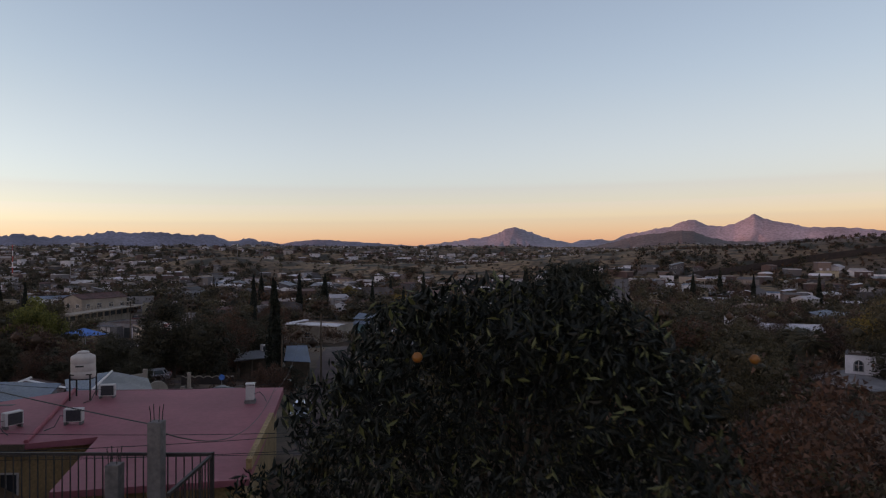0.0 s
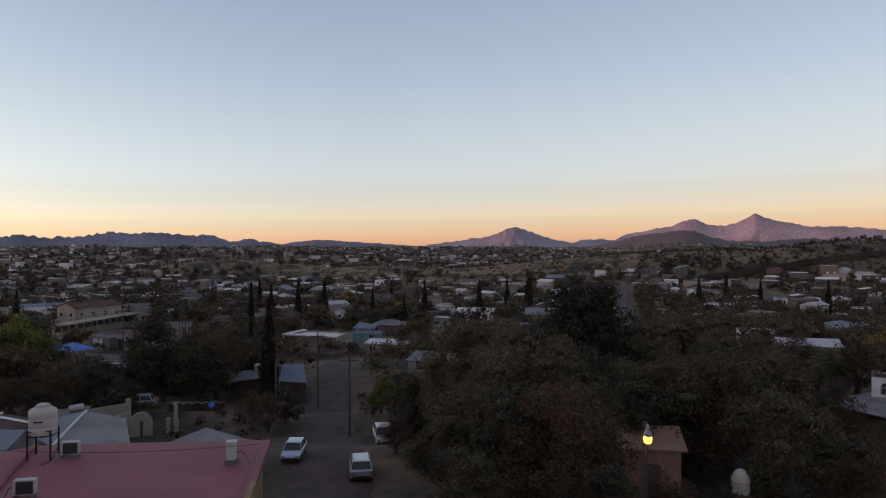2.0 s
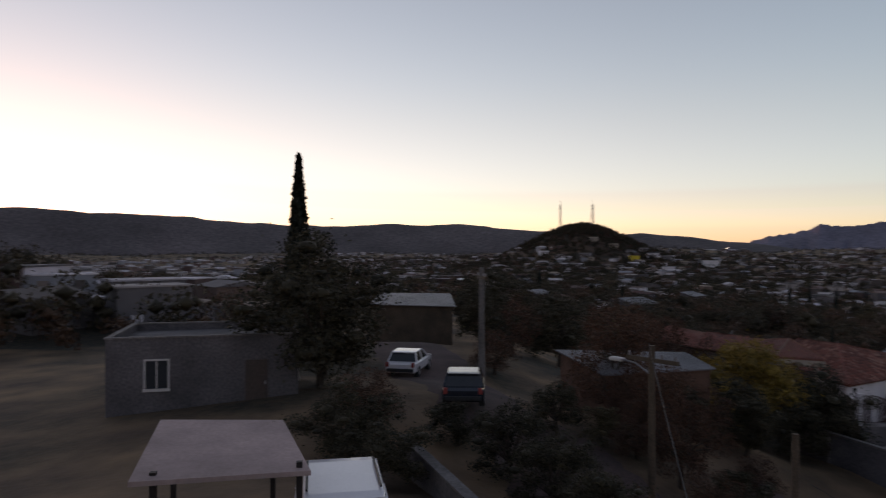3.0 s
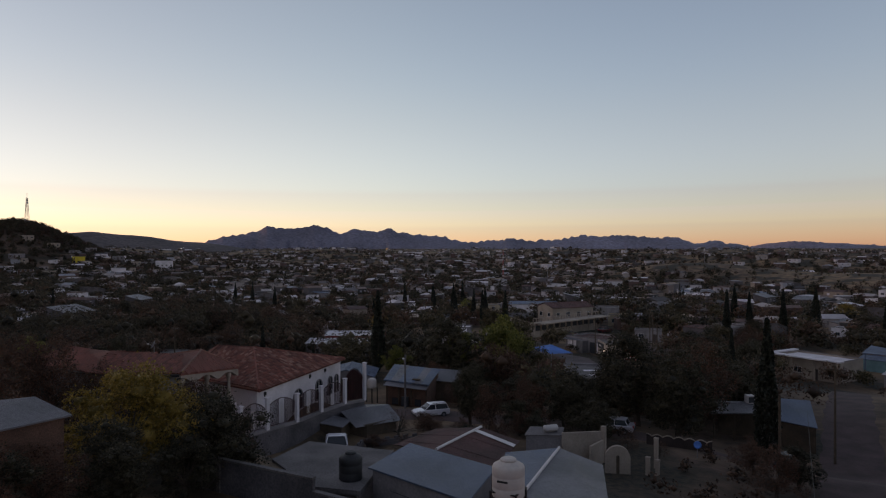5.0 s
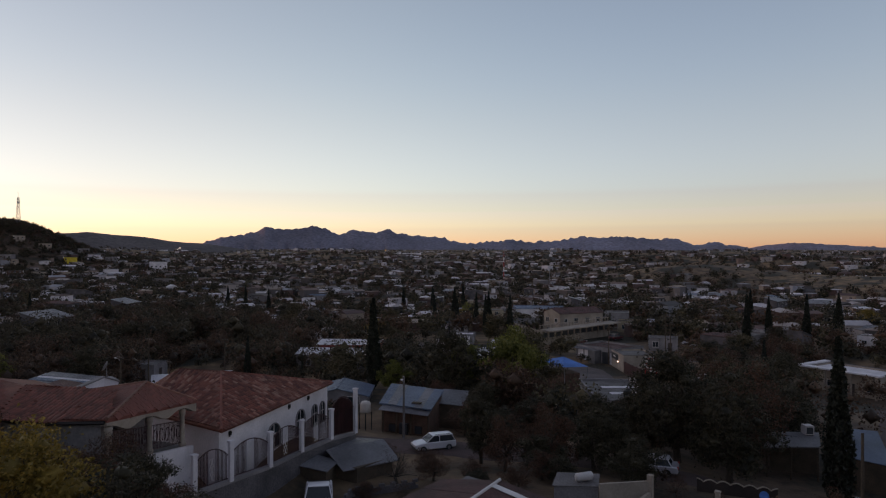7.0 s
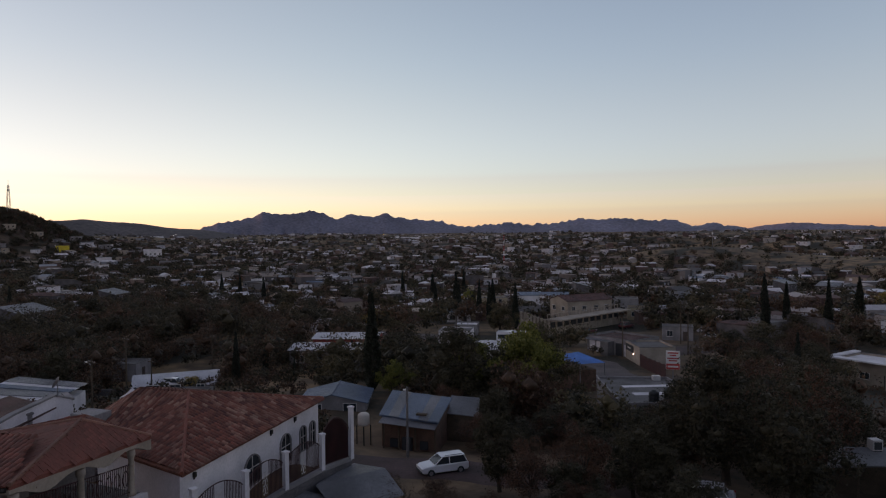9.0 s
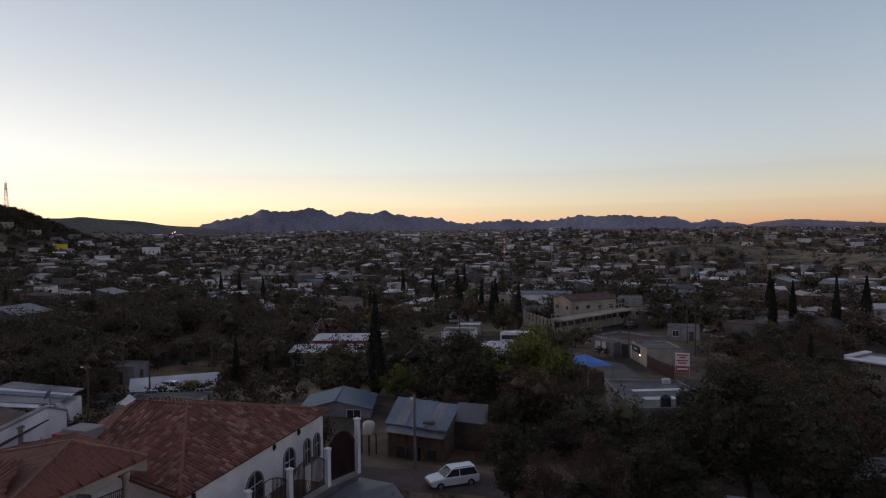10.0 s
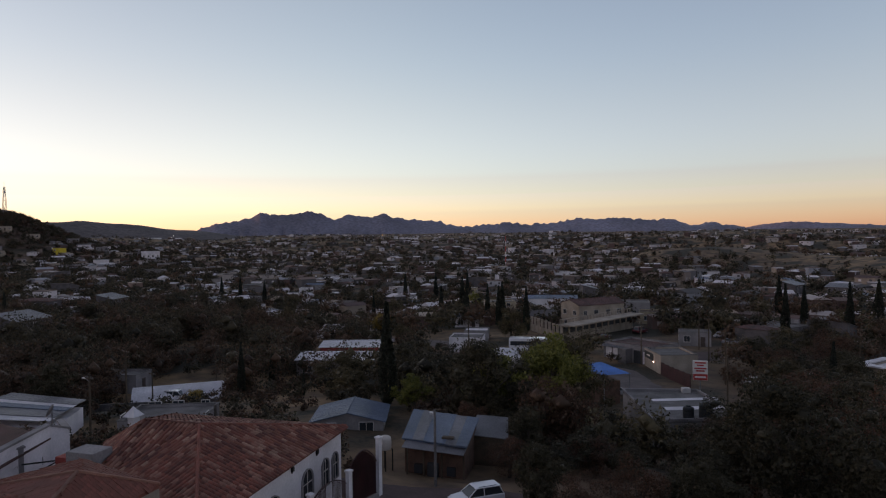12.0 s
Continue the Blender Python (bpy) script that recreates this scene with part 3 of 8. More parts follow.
def road(name, label, pts, width, material="road", lift=0.06, step=2.0):
    g = Geo()
    ROADS.extend((a, b, width / 2) for a, b in zip(pts, pts[1:]))
    pts = [Vector((x, y, 0)) for x, y in pts]
    line = []
    for a, b in zip(pts, pts[1:]):
        n = max(1, int((b - a).length / step))
        line += [a.lerp(b, i / n) for i in range(n)]
    line.append(pts[-1])
    cols = 7
    for i, p in enumerate(line):
        d = (line[min(i + 1, len(line) - 1)] - line[max(i - 1, 0)]).normalized()
        s = Vector((d.y, -d.x, 0))
        for c in range(cols):
            k = 2 * c / (cols - 1) - 1
            q = p + s * width / 2 * k * (1 + 0.07 * math.sin(i * 1.7 + k))
            g.v.append((q.x, q.y, gz(q.x, q.y) + lift - 0.12 * abs(k) ** 6))
    g.f = [(i * cols + c, (i + 1) * cols + c, (i + 1) * cols + c + 1, i * cols + c + 1) for i in range(len(line) - 1) for c in range(cols - 1)]
    return solid(name, g, material, label, "road", kind="structure", smooth=True)


road("road_dirt_street", "dusty unpaved street running downhill between houses", [(-5.2, 36), (-6.6, 46), (-8.6, 57), (-11, 69.5), (-12.6, 81), (-16, 105), (-20, 140)], 6.6)
road("road_lower_street", "dusty street crossing below the white house", [(-66, 60), (-57, 64.5), (-50, 68.5), (-40, 71.5), (-28, 73.5), (-13, 77)], 6.0)
road("road_hill_track", "pale dirt track past parked cars", [(-17, 13), (-24, 12), (-29, 11.2), (-40, 9.5), (-52, 9), (-70, 10)], 6.5)
road("road_yard", "bare dusty yard by a block wall", [(-17, 17), (-21, 21), (-26, 26)], 9.0)
road("road_crossing", "wide dusty crossing in the lower town", [(-52, 116), (-62, 128), (-70, 140), (-84, 143), (-112, 146), (-150, 140)], 9.0, "asphalt")
road("road_square", "wide dusty open lot in the lower town", [(-66, 158), (-58, 172), (-54, 186)], 11.0)
road("road_far_avenue", "straight asphalt avenue with parked cars", [(35.5, 135), (50.9, 192), (66.8, 250), (80.4, 298), (91.5, 336)], 8.0, "asphalt", 0.15, 5.0)
road("road_far_bend", "grey road bending up the hillside", [(128, 250), (134, 290), (150, 320)], 8.0, "asphalt", 0.15, 5.0)


# ---------------------------------------------------------------- trees
def leaves(g, c, size, rnd, aspect=0.45, droop=0.0, fold=0.0):
    n = len(c)
    d = rnd.normal(size=(n, 3))
    d[:, 2] -= droop
    d /= np.linalg.norm(d, axis=1)[:, None]
    s = np.cross(d, rnd.normal(size=(n, 3)))
    s /= np.linalg.norm(s, axis=1)[:, None]
    length = size * rnd.uniform(0.6, 1.35, (n, 1))
    up = np.cross(s, d) * length * fold
    k = len(g.v)
    if fold:
        q = np.stack([c - d * length / 2, c + s * length * aspect / 2 + up, c + d * length / 2, c - s * length * aspect / 2 + up], 1)
        g.v += [tuple(p) for p in q.reshape(-1, 3).tolist()]
        for i in range(n):
            a = k + 4 * i
            g.f += [(a, a + 1, a + 2), (a, a + 2, a + 3)]
    else:
        q = np.stack([c - d * length / 2 + s * length * aspect / 2, c + d * length / 2, c - d * length / 2 - s * length * aspect / 2], 1)
        g.v += [tuple(p) for p in q.reshape(-1, 3).tolist()]
        g.f += [(k + 3 * i, k + 3 * i + 1, k + 3 * i + 2) for i in range(n)]


def ball():
    """Corners and faces of a round lump, from a once divided octahedron."""
    v = [(1, 0, 0), (0, 1, 0), (-1, 0, 0), (0, -1, 0), (0, 0, 1), (0, 0, -1)]
    f, mids = [], {}
    for a, b, c in ((0, 1, 4), (1, 2, 4), (2, 3, 4), (3, 0, 4), (1, 0, 5), (2, 1, 5), (3, 2, 5), (0, 3, 5)):
        m = []
        for p, q in ((a, b), (b, c), (c, a)):
            k = (min(p, q), max(p, q))
            if k not in mids:
                w = (Vector(v[p]) + Vector(v[q])).normalized()
                v.append(tuple(w))
                mids[k] = len(v) - 1
            m.append(mids[k])
        f += [(a, m[0], m[2]), (b, m[1], m[0]), (c, m[2], m[1]), tuple(m)]
    return np.array(v, float), np.array(f)


BALL_V, BALL_F = ball()


OCTA_F = np.array([(0, 1, 4), (1, 2, 4), (2, 3, 4), (3, 0, 4), (1, 0, 5), (2, 1, 5), (3, 2, 5), (0, 3, 5)])


def hearts(g, c, r, rnd, flat=0.8, coarse=False):
    """Soft dark lumps inside a crown, behind its leaves."""
    n, k = len(c), len(g.v)
    bv, bf = (BALL_V[:6], OCTA_F) if coarse else (BALL_V, BALL_F)
    w = bv[None] * (np.asarray(r)[:, None, None] * rnd.uniform(0.7, 1.25, (n, len(bv), 1))) * np.array([1, 1, flat])
    g.v += [tuple(p) for p in (c[:, None, :] + w).reshape(-1, 3).tolist()]
    g.f += [tuple(t) for t in (bf[None] + k + (np.arange(n) * len(bv))[:, None, None]).reshape(-1, 3).tolist()]


def blob_points(rnd, blobs, n):
    """Points in lumpy balls (centre, radius), thicker towards their skins."""
    weight = np.array([b[3] ** 2 for b in blobs])
    pick = rnd.choice(len(blobs), n, p=weight / weight.sum())
    b = np.array(blobs)[pick]
    d = rnd.normal(size=(n, 3))
    d /= np.linalg.norm(d, axis=1)[:, None]
    r = b[:, 3:4] * rnd.uniform(0.3, 1.0, (n, 1)) ** 0.4 * rnd.uniform(0.85, 1.12, (n, 1))
    return b[:, :3] + d * r * np.array([1, 1, 0.8])


def broad_tree(seed, leaf, label, count=2600, size=0.42, wide=0.42, low=0.06, droop=0.2, name="tree", lumps=34, group="town trees", bare=False):
    """An uneven tree ten metres high at scale 1: trunk with forked limbs, crown of leaf clumps in many lumps."""
    rnd = np.random.RandomState(seed)
    t = thing(name, Matrix(), label, "tree", group)
    g, blobs = Geo(), []
    lean = rnd.uniform(-0.5, 0.5, 2)
    fork = Vector((lean[0], lean[1], 2.2))
    g.tube([(0, 0, -0.6), (lean[0] * 0.4, lean[1] * 0.4, 1.0), fork], [0.34, 0.27, 0.21], 9)
    tops = [(rnd.uniform(-0.5, 0.5), rnd.uniform(-0.5, 0.5), rnd.uniform(0.72, 1.0)) for _ in range(4)]   # uneven leaders
    for i in range(lumps):
        a, k = 2.4 * i + rnd.uniform(-0.6, 0.6), (i + 0.5) / lumps
        lead = tops[i % 4]
        z = 10 * (low + 0.1 + (0.86 * lead[2] - low - 0.1) * k)
        rr = 10 * wide * 0.85 * math.sin(math.pi * min(0.94, 0.25 + 0.72 * k)) * rnd.uniform(0.3, 1.15)
        tip = Vector((rr * math.cos(a) + lead[0] * 3 * k, rr * math.sin(a) + lead[1] * 3 * k, z))
        mid = fork.lerp(tip, 0.5) + Vector((0, 0, rnd.uniform(-0.3, 0.5)))
        if i % 2 == 0:
            g.tube([fork, mid, tip], [0.12, 0.07, 0.02], 6, False)
        if bare and i % 2 == 0:
            for _ in range(10):
                e = tip + Vector(rnd.uniform(-1.3, 1.3, 3))
                g.tube([mid.lerp(tip, rnd.uniform(0.2, 1)), e], [0.025, 0.006], 4, False)
        blobs.append((tip.x, tip.y, tip.z, 10 * wide * rnd.uniform(0.14, 0.34)))
    part("trunk", g, "bark", t)
    c = Geo()
    pts = blob_points(rnd, blobs, count)
    stray = rnd.choice(count, count // 8, False)
    pts[stray] += rnd.normal(0, 0.45, (len(stray), 3))
    pts[:, 2] = np.maximum(pts[:, 2], 0.15)
    leaves(c, pts, size, rnd, 0.6, droop)
    if not bare:
        hb = np.array(blobs)
        hearts(c, hb[:, :3], hb[:, 3] * 0.40, rnd)
    part("crown", c, leaf, t, smooth=True)
    return t


def column_tree(seed, label, leaf="leaf_cypress", count=6500, size=0.26, r=0.085, name="cypress_tree", group="cypress trees"):
    rnd = np.random.RandomState(seed)
    t = thing(name, Matrix(), label, "tree", group)
    part("trunk", Geo().tube([(0, 0, -0.5), (0, 0, 4), (0, 0, 9.3)], [0.16, 0.12, 0.02], 8), "bark", t)
    k = rnd.uniform(0, 1, count) ** 0.85
    a = rnd.uniform(0, 2 * math.pi, count)
    rad = 10 * r * np.minimum(np.minimum(1, (k + 0.03) * 9), (1 - k) * 1.5 + 0.05) * rnd.uniform(0.45, 1, count) ** 0.5 * (1 + 0.22 * np.sin(5 * a + 9 * k))
    pts = np.stack([rad * np.cos(a), rad * np.sin(a), 0.35 + 9.65 * k], 1)
    c = Geo()
    leaves(c, pts, size, rnd, 0.5, -1.8)
    part("crown", c, leaf, t)
    return t


def pine_tree(seed, label):
    rnd = np.random.RandomState(seed)
    t = thing("pine_tree", Matrix(), label, "tree")
    g, c = Geo().tube([(0, 0, -0.6), (0.1, 0, 5), (0, 0.1, 9.6)], [0.3, 0.2, 0.04], 9), Geo()
    pts = []
    for i in range(90):
        z = 1.2 + 8.4 * (i / 90)
        a = 2.4 * i
        ln = (2.7 * min(1.0, (10.9 - z) / 4.5) ** 0.8 + 0.35) * rnd.uniform(0.7, 1.1)
        tip = Vector((ln * math.cos(a), ln * math.sin(a), z + ln * 0.45))
        g.tube([(0, 0, z), tip], [0.06, 0.012], 5, False)
        for k in rnd.uniform(0.3, 1.06, 210):
            pts.append(Vector((0, 0, z)).lerp(tip, k) + Vector(rnd.normal(0, 0.26, 3)))
    part("trunk", g, "bark", t)
    leaves(c, np.array(pts), 0.34, rnd, 0.3, -1.0)
    part("crown", c, "leaf_cypress", t)
    return t


def palm_tree(label):
    rnd = np.random.RandomState(77)
    t = thing("fan_palm", Matrix(), label, "palm")
    part("trunk", Geo().tube([(0, 0, -0.5), (0.1, 0, 3), (0, 0, 6.2)], [0.34, 0.27, 0.25], 12), "bark", t)
    c = Geo()
    for i in range(64):
        a, e = 2.4 * i, rnd.uniform(-1.2, 1.2)
        d = Vector((math.cos(a) * math.cos(e), math.sin(a) * math.cos(e), math.sin(e)))
        hub = Vector((0, 0, 6.2)) + d * rnd.uniform(0.8, 1.3)
        c.tube([(0, 0, 6.1), hub], [0.03, 0.02], 4, False)
        side = d.cross(Vector((0, 0, 1))).normalized()
        for k in range(-5, 6):
            b = k * 0.24
            tip = hub + (d * math.cos(b) + side * math.sin(b)) * 1.0 - Vector((0, 0, 0.25 + 0.1 * abs(k) * 0.3))
            w = side.cross(d) * 0.05 + side * 0.04
            c.add([hub, hub.lerp(tip, 0.5) + w, tip, hub.lerp(tip, 0.5) - w], [(0, 1, 2, 3)])
    part("crown", c, "leaf_palm", t)
    return t


def put(ob, x, y, h=10.0, turn=0.0, wide=1.0, z=None, base=10.0):
    """A copy of a tree of that height on the ground."""
    s = h / base
    return copy_thing(ob, pose(x, y, gz(x, y) if z is None else z, 0, 0, turn) @ Matrix.Diagonal((s * wide, s * wide, s, 1)))


def park(ob):
    """Takes a finished pattern out of the scene, once its copies stand."""
    for o in (*ob.children_recursive, ob):
        bpy.data.objects.remove(o)


T = {
    "dark": [broad_tree(s, "leaf_dark", "dark green mesquite tree with a rounded uneven crown", 11500, 0.21) for s in (1, 2, 3, 4)],
    "olive": [broad_tree(s, "leaf_olive", "olive green shade tree with a loose rounded crown", 11500, 0.21, droop=0.6) for s in (11, 12, 13)],
    "brown": [broad_tree(s, "leaf_brown", "brown autumn tree with thinning leaves", 10500, 0.18, bare=True) for s in (21, 22)],
    "yellow": [broad_tree(31, "leaf_yellow", "yellowing round tree with dense small leaves", 15000, 0.18, wide=0.46)],
    "willow": [broad_tree(41, "leaf_willow", "fresh yellow-green willow with hanging branches", 12000, 0.23, wide=0.36, droop=1.6)],
    "bare": [broad_tree(51, "leaf_brown", "leafless dry tree with a tangle of grey twigs", 500, 0.22, bare=True, name="bare_tree")],
    "cypress": [column_tree(61, "tall narrow dark Italian cypress"), column_tree(62, "slim dark Italian cypress with a ragged tip", r=0.07)],
    "pine": [pine_tree(71, "large dark pine tree with upswept branches")],
    "palm": [palm_tree("fan palm with drooping dry fronds")],
    "shrub": [broad_tree(81, "leaf_olive", "low dusty green shrub beside a yard", 3200, 0.28, wide=0.6, low=0.0, name="shrub", group="shrubs"),
              broad_tree(82, "leaf_brown", "low brown thorny shrub on bare earth", 2800, 0.28, wide=0.65, low=0.0, name="shrub", group="shrubs", bare=True)],
}

FAR = {
    "dark": [broad_tree(s, "leaf_far", "dark mesquite tree between town houses", 4600, 0.34) for s in (5, 6)],
    "olive": [broad_tree(s, "leaf_olive", "olive green shade tree between town houses", 4600, 0.34) for s in (14, 15)],
    "brown": [broad_tree(s, "leaf_dry", "brown autumn tree between town houses", 4200, 0.33) for s in (23, 24)],
}

PLANTED = [  # kind, x, y, height, spread
    ("dark", -46, 150, 8.5, 1.2), ("brown", -40.5, 158, 9.0, 1.2), ("dark", -37, 148, 8.0, 1.2), ("olive", -48, 166, 8.0, 1.2), ("brown", -45, 141, 7.5, 1.2), ("dark", -52, 158, 6.5, 1.2), ("brown", -41, 170, 8.5, 1.3), ("dark", -35, 134, 8.0, 1.2), ("olive", -41, 128, 7.5, 1.2),
    ("brown", 6.6, 5.4, 5.4, 1.0), ("olive", 9.0, 8.0, 5.6, 1.1), ("brown", 5.4, 2.2, 3.6, 1.2), ("brown", 11.5, 11.0, 5.2, 1.2), ("olive", 7.8, 3.4, 4.2, 1.2),
    ("brown", 39.8, 81.9, 7.9, 1.15), ("olive", 52.0, 93.7, 6.4, 1.5), ("brown", 54.6, 87.6, 8.0, 1.5), ("brown", 40.8, 67.9, 6.6, 1.08), ("brown", 33.7, 62.6, 5.7, 1.13), ("olive", 32.1, 67.8, 6.2, 1.09),
    ("pine", 14.4, 63.0, 13.4, 1.15), ("olive", 5.0, 50, 11.5, 1.0), ("olive", 3.4, 62, 12.2, 0.8), ("olive", 9.5, 44, 10.0, 1.05), ("dark", 12, 52, 10.0, 1.1), ("olive", 20, 62, 10.5, 1.1),
    ("dark", 26, 60, 11.0, 1.1), ("olive", 31, 57, 10.2, 1.05), ("dark", 21, 48, 8.6, 1.1), ("dark", 6.0, 36, 7.2, 1.2), ("olive", 1.6, 41, 5.4, 1.2), ("dark", 14, 42, 6.8, 1.2),
    ("olive", 36, 52, 9.4, 1.1), ("olive", 58, 80, 13.5, 1.0), ("yellow", 66, 92, 13.5, 0.9), ("dark", 54, 72, 12.0, 1.0), ("brown", 40, 60, 8.5, 1.1), ("dark", 64, 70, 11.5, 1.1),
    ("palm", 46.5, 79, 8.0, 1.35), ("olive", 47, 98, 7.2, 1.3), ("brown", 52.5, 99.5, 7.2, 1.3), ("olive", 41, 101, 7.0, 1.2), ("brown", 29, 44, 6.4, 1.2), ("brown", 22, 33, 4.6, 1.3), ("brown", 27, 30, 4.8, 1.3), ("dark", 18, 28, 4.0, 1.3), ("olive", 2.4, 29, 4.4, 1.25),
    ("dark", 7.5, 27.5, 4.2, 1.2), ("brown", 12, 24, 3.2, 1.3), ("willow", -5.6, 72, 7.2, 1.0), ("olive", -2.0, 68, 7.0, 1.1), ("dark", 1.0, 76, 7.6, 1.1), ("olive", -4.2, 86, 8.2, 1.1),
    ("dark", -1.5, 59, 4.6, 1.2), ("brown", -2.5, 52, 3.4, 1.3), ("cypress", -19.6, 80, 13.6, 1.05), ("brown", -15.4, 63.5, 4.4, 1.1), ("dark", -14.6, 67, 4.0, 1.1), ("brown", -17.8, 67.5, 3.6, 1.2),
    ("dark", -27, 77, 10.4, 1.0), ("dark", -32, 79.5, 11.9, 1.0), ("brown", -28, 86, 11.4, 1.0), ("dark", -36, 84, 7.8, 1.0), ("dark", -36.6, 73.8, 6.3, 1.1),
    ("dark", -33, 69.6, 5.2, 1.0), ("dark", -30.4, 66.2, 4.6, 1.1), ("dark", -64, 90, 11.2, 1.15), ("dark", -32.8, 27.9, 3.4, 1.2), ("brown", -40.8, 32.2, 3.9, 1.4), ("dark", -42.6, 35.0, 3.8, 1.4),
    ("brown", -38.6, 34.0, 3.6, 1.4), ("dark", -42.6, 31.0, 3.6, 1.4), ("brown", -31.4, 17.0, 6.4, 1.0), ("brown", -43, 26, 4.5, 1.2), ("dark", -30, 98, 11.0, 1.15),
    ("brown", -33, 106, 9.9, 1.1), ("dark", -26, 92, 8.2, 1.1), ("olive", -37, 95, 7.8, 1.1), ("dark", -34, 116, 9.0, 1.1), 
    ("brown", -37, 64, 2.6, 1.3), ("bare", -44, 55.5, 3.6, 1.2), ("bare", -40.4, 52, 3.0, 1.2), ("brown", -48, 58.5, 2.4, 1.3), ("dark", -19.6, 5.4, 2.4, 1.5), ("dark", -22.6, 4.6, 3.0, 1.5),
    ("brown", -25.5, 5.4, 2.6, 1.4), ("olive", -4.0, 27, 3.6, 1.0), ("dark", -33, 3.5, 8.2, 1.2), ("dark", -46, 2, 9.0, 1.2),
    ("cypress", -45.0, 1.7, 13.0, 1.0), ("brown", -27.2, 17.2, 2.6, 1.4), ("dark", -28.3, 13.3, 2.4, 1.4), ("brown", -30.2, 20.8, 3.0, 1.4), ("olive", -26.4, 14.6, 1.8, 1.5), ("brown", -54, 18, 6.0, 1.2),
    ("dark", -60, 24, 7.6, 1.2), ("olive", -68, 30, 7.4, 1.2), ("dark", -50, 15, 5.0, 1.2), ("dark", -76, 22, 8.6, 1.2), ("brown", -41, 13.6, 3.2, 1.3), ("brown", -25, 15.5, 1.9, 1.4),
    ("brown", -20.5, 15.8, 2.2, 1.3), ("willow", -60.6, 95.4, 13.6, 1.1), ("olive", -59.7, 100.5, 12.9, 0.97), ("willow", -65.7, 94.5, 10.6, 1.14), ("brown", -55.5, 89.1, 8.1, 1.19), ("brown", -52.5, 88.5, 6.9, 1.01),
    ("dark", -61.0, 90.4, 6.4, 1.45), ("dark", -71.4, 100.3, 6.0, 1.47), ("dark", -50.4, 91.8, 5.4, 1.5), ("olive", -46.2, 91.4, 5.3, 1.6), ("dark", -43.9, 94.5, 6.0, 1.45), ("brown", -39.9, 91.6, 6.9, 1.2),
    ("dark", -48.1, 81.7, 3.9, 1.6), ("dark", -54.0, 80.6, 5.5, 0.91), ("dark", -37.3, 81.9, 3.8, 1.6), ("willow", -74.2, 88.6, 5.6, 1.2), ("cypress", -77.2, 87.9, 12.7, 1.1), ("dark", -81.5, 105.3, 7.8, 1.6),
    ("dark", -89.3, 103.9, 7.8, 1.48), ("cypress", -106.0, 88.1, 8.3, 0.95), ("cypress", -108.2, 95.3, 5.6, 0.95), ("cypress", -93.0, 88.6, 3.8, 0.95), ("olive", -95.4, 97.9, 5.7, 1.6), ("yellow", -107.3, 80.8, 3.2, 1.4),
    ("dark", -39.3, 104.2, 10.2, 1.39), ("brown", -35.8, 109.1, 10.3, 1.27), ("dark", -31.1, 100.8, 11.3, 1.03), ("brown", -35.4, 94.9, 8.2, 1.32), ("dark", -27.7, 96.2, 8.0, 1.36), ("brown", -29.6, 85.8, 6.9, 1.35),
    ("brown", -49.1, 29.1, 7.2, 0.82), ("brown", -46.5, 30.0, 6.1, 0.64), ("brown", -51.5, 28.3, 7.4, 0.83), ("dark", -40.0, 29.7, 5.3, 0.64), ("yellow", -37.4, 27.4, 8.2, 1.0), ("dark", -34.6, 30.6, 5.7, 1.2),
    ("dark", -35.1, 32.1, 4.5, 0.62), ("brown", -43.0, 31.7, 5.4, 1.0), ("brown", -42.0, 33.9, 4.8, 0.98), ("dark", -40.5, 34.7, 4.2, 0.77), ("olive", -85.6, 90.8, 4.1, 1.5), ("dark", -107.3, 82.6, 2.4, 1.3),
    ("brown", -61.6, 82.7, 4.4, 1.25), ("dark", -30.5, 23.5, 3.4, 1.3), ("dark", -28.0, 18.5, 3.0, 1.3), ("brown", -26.5, 21.5, 2.2, 1.3), ("dark", -33.0, 24.6, 3.6, 1.2), ("dark", -23.0, 18.6, 2.0, 1.3),
    ("brown", -52.5, 75.6, 4.6, 1.24), ("dark", -49.3, 77.5, 3.4, 1.5), ("brown", -47.7, 80.7, 3.8, 1.5), ("dark", -44.1, 80.2, 3.3, 1.5), ("dark", -44.2, 66.4, 7.0, 0.78), ("brown", -41.0, 65.0, 5.3, 0.94),
    ("dark", -37.9, 65.7, 3.9, 1.26), ("brown", -38.3, 68.5, 6.3, 0.85), ("dark", -35.4, 69.6, 5.9, 0.91), ("brown", -46.4, 61.6, 2.2, 1.4), ("brown", -43.2, 58.6, 2.4, 1.4), ("brown", -41.0, 61.0, 2.0, 1.4),
    ("dark", -38.6, 57.6, 2.0, 1.4), ("brown", -44.6, 52.6, 1.6, 1.5), ("brown", -37.0, 60.5, 2.2, 1.4), ("dark", -35.4, 63.8, 2.4, 1.4), ("dark", -19.0, 10.2, 2.6, 1.4), ("dark", -16.4, 10.8, 2.4, 1.4),
    ("dark", -21.6, 9.6, 2.8, 1.4), ("brown", -14.2, 10.6, 2.4, 1.3), ("dark", -24.2, 8.4, 2.0, 1.4), ("brown", 8.0, 8.4, 15.2 - gz(8.0, 8.4), 0.9), ("brown", 11.5, 10.5, 14.6 - gz(11.5, 10.5), 1.0), ("brown", -23.0, 16.2, 4.4, 0.8), ("brown", -26.0, 16.9, 4.2, 0.9), ("brown", -38.5, 21.0, 6.4, 1.0),
]
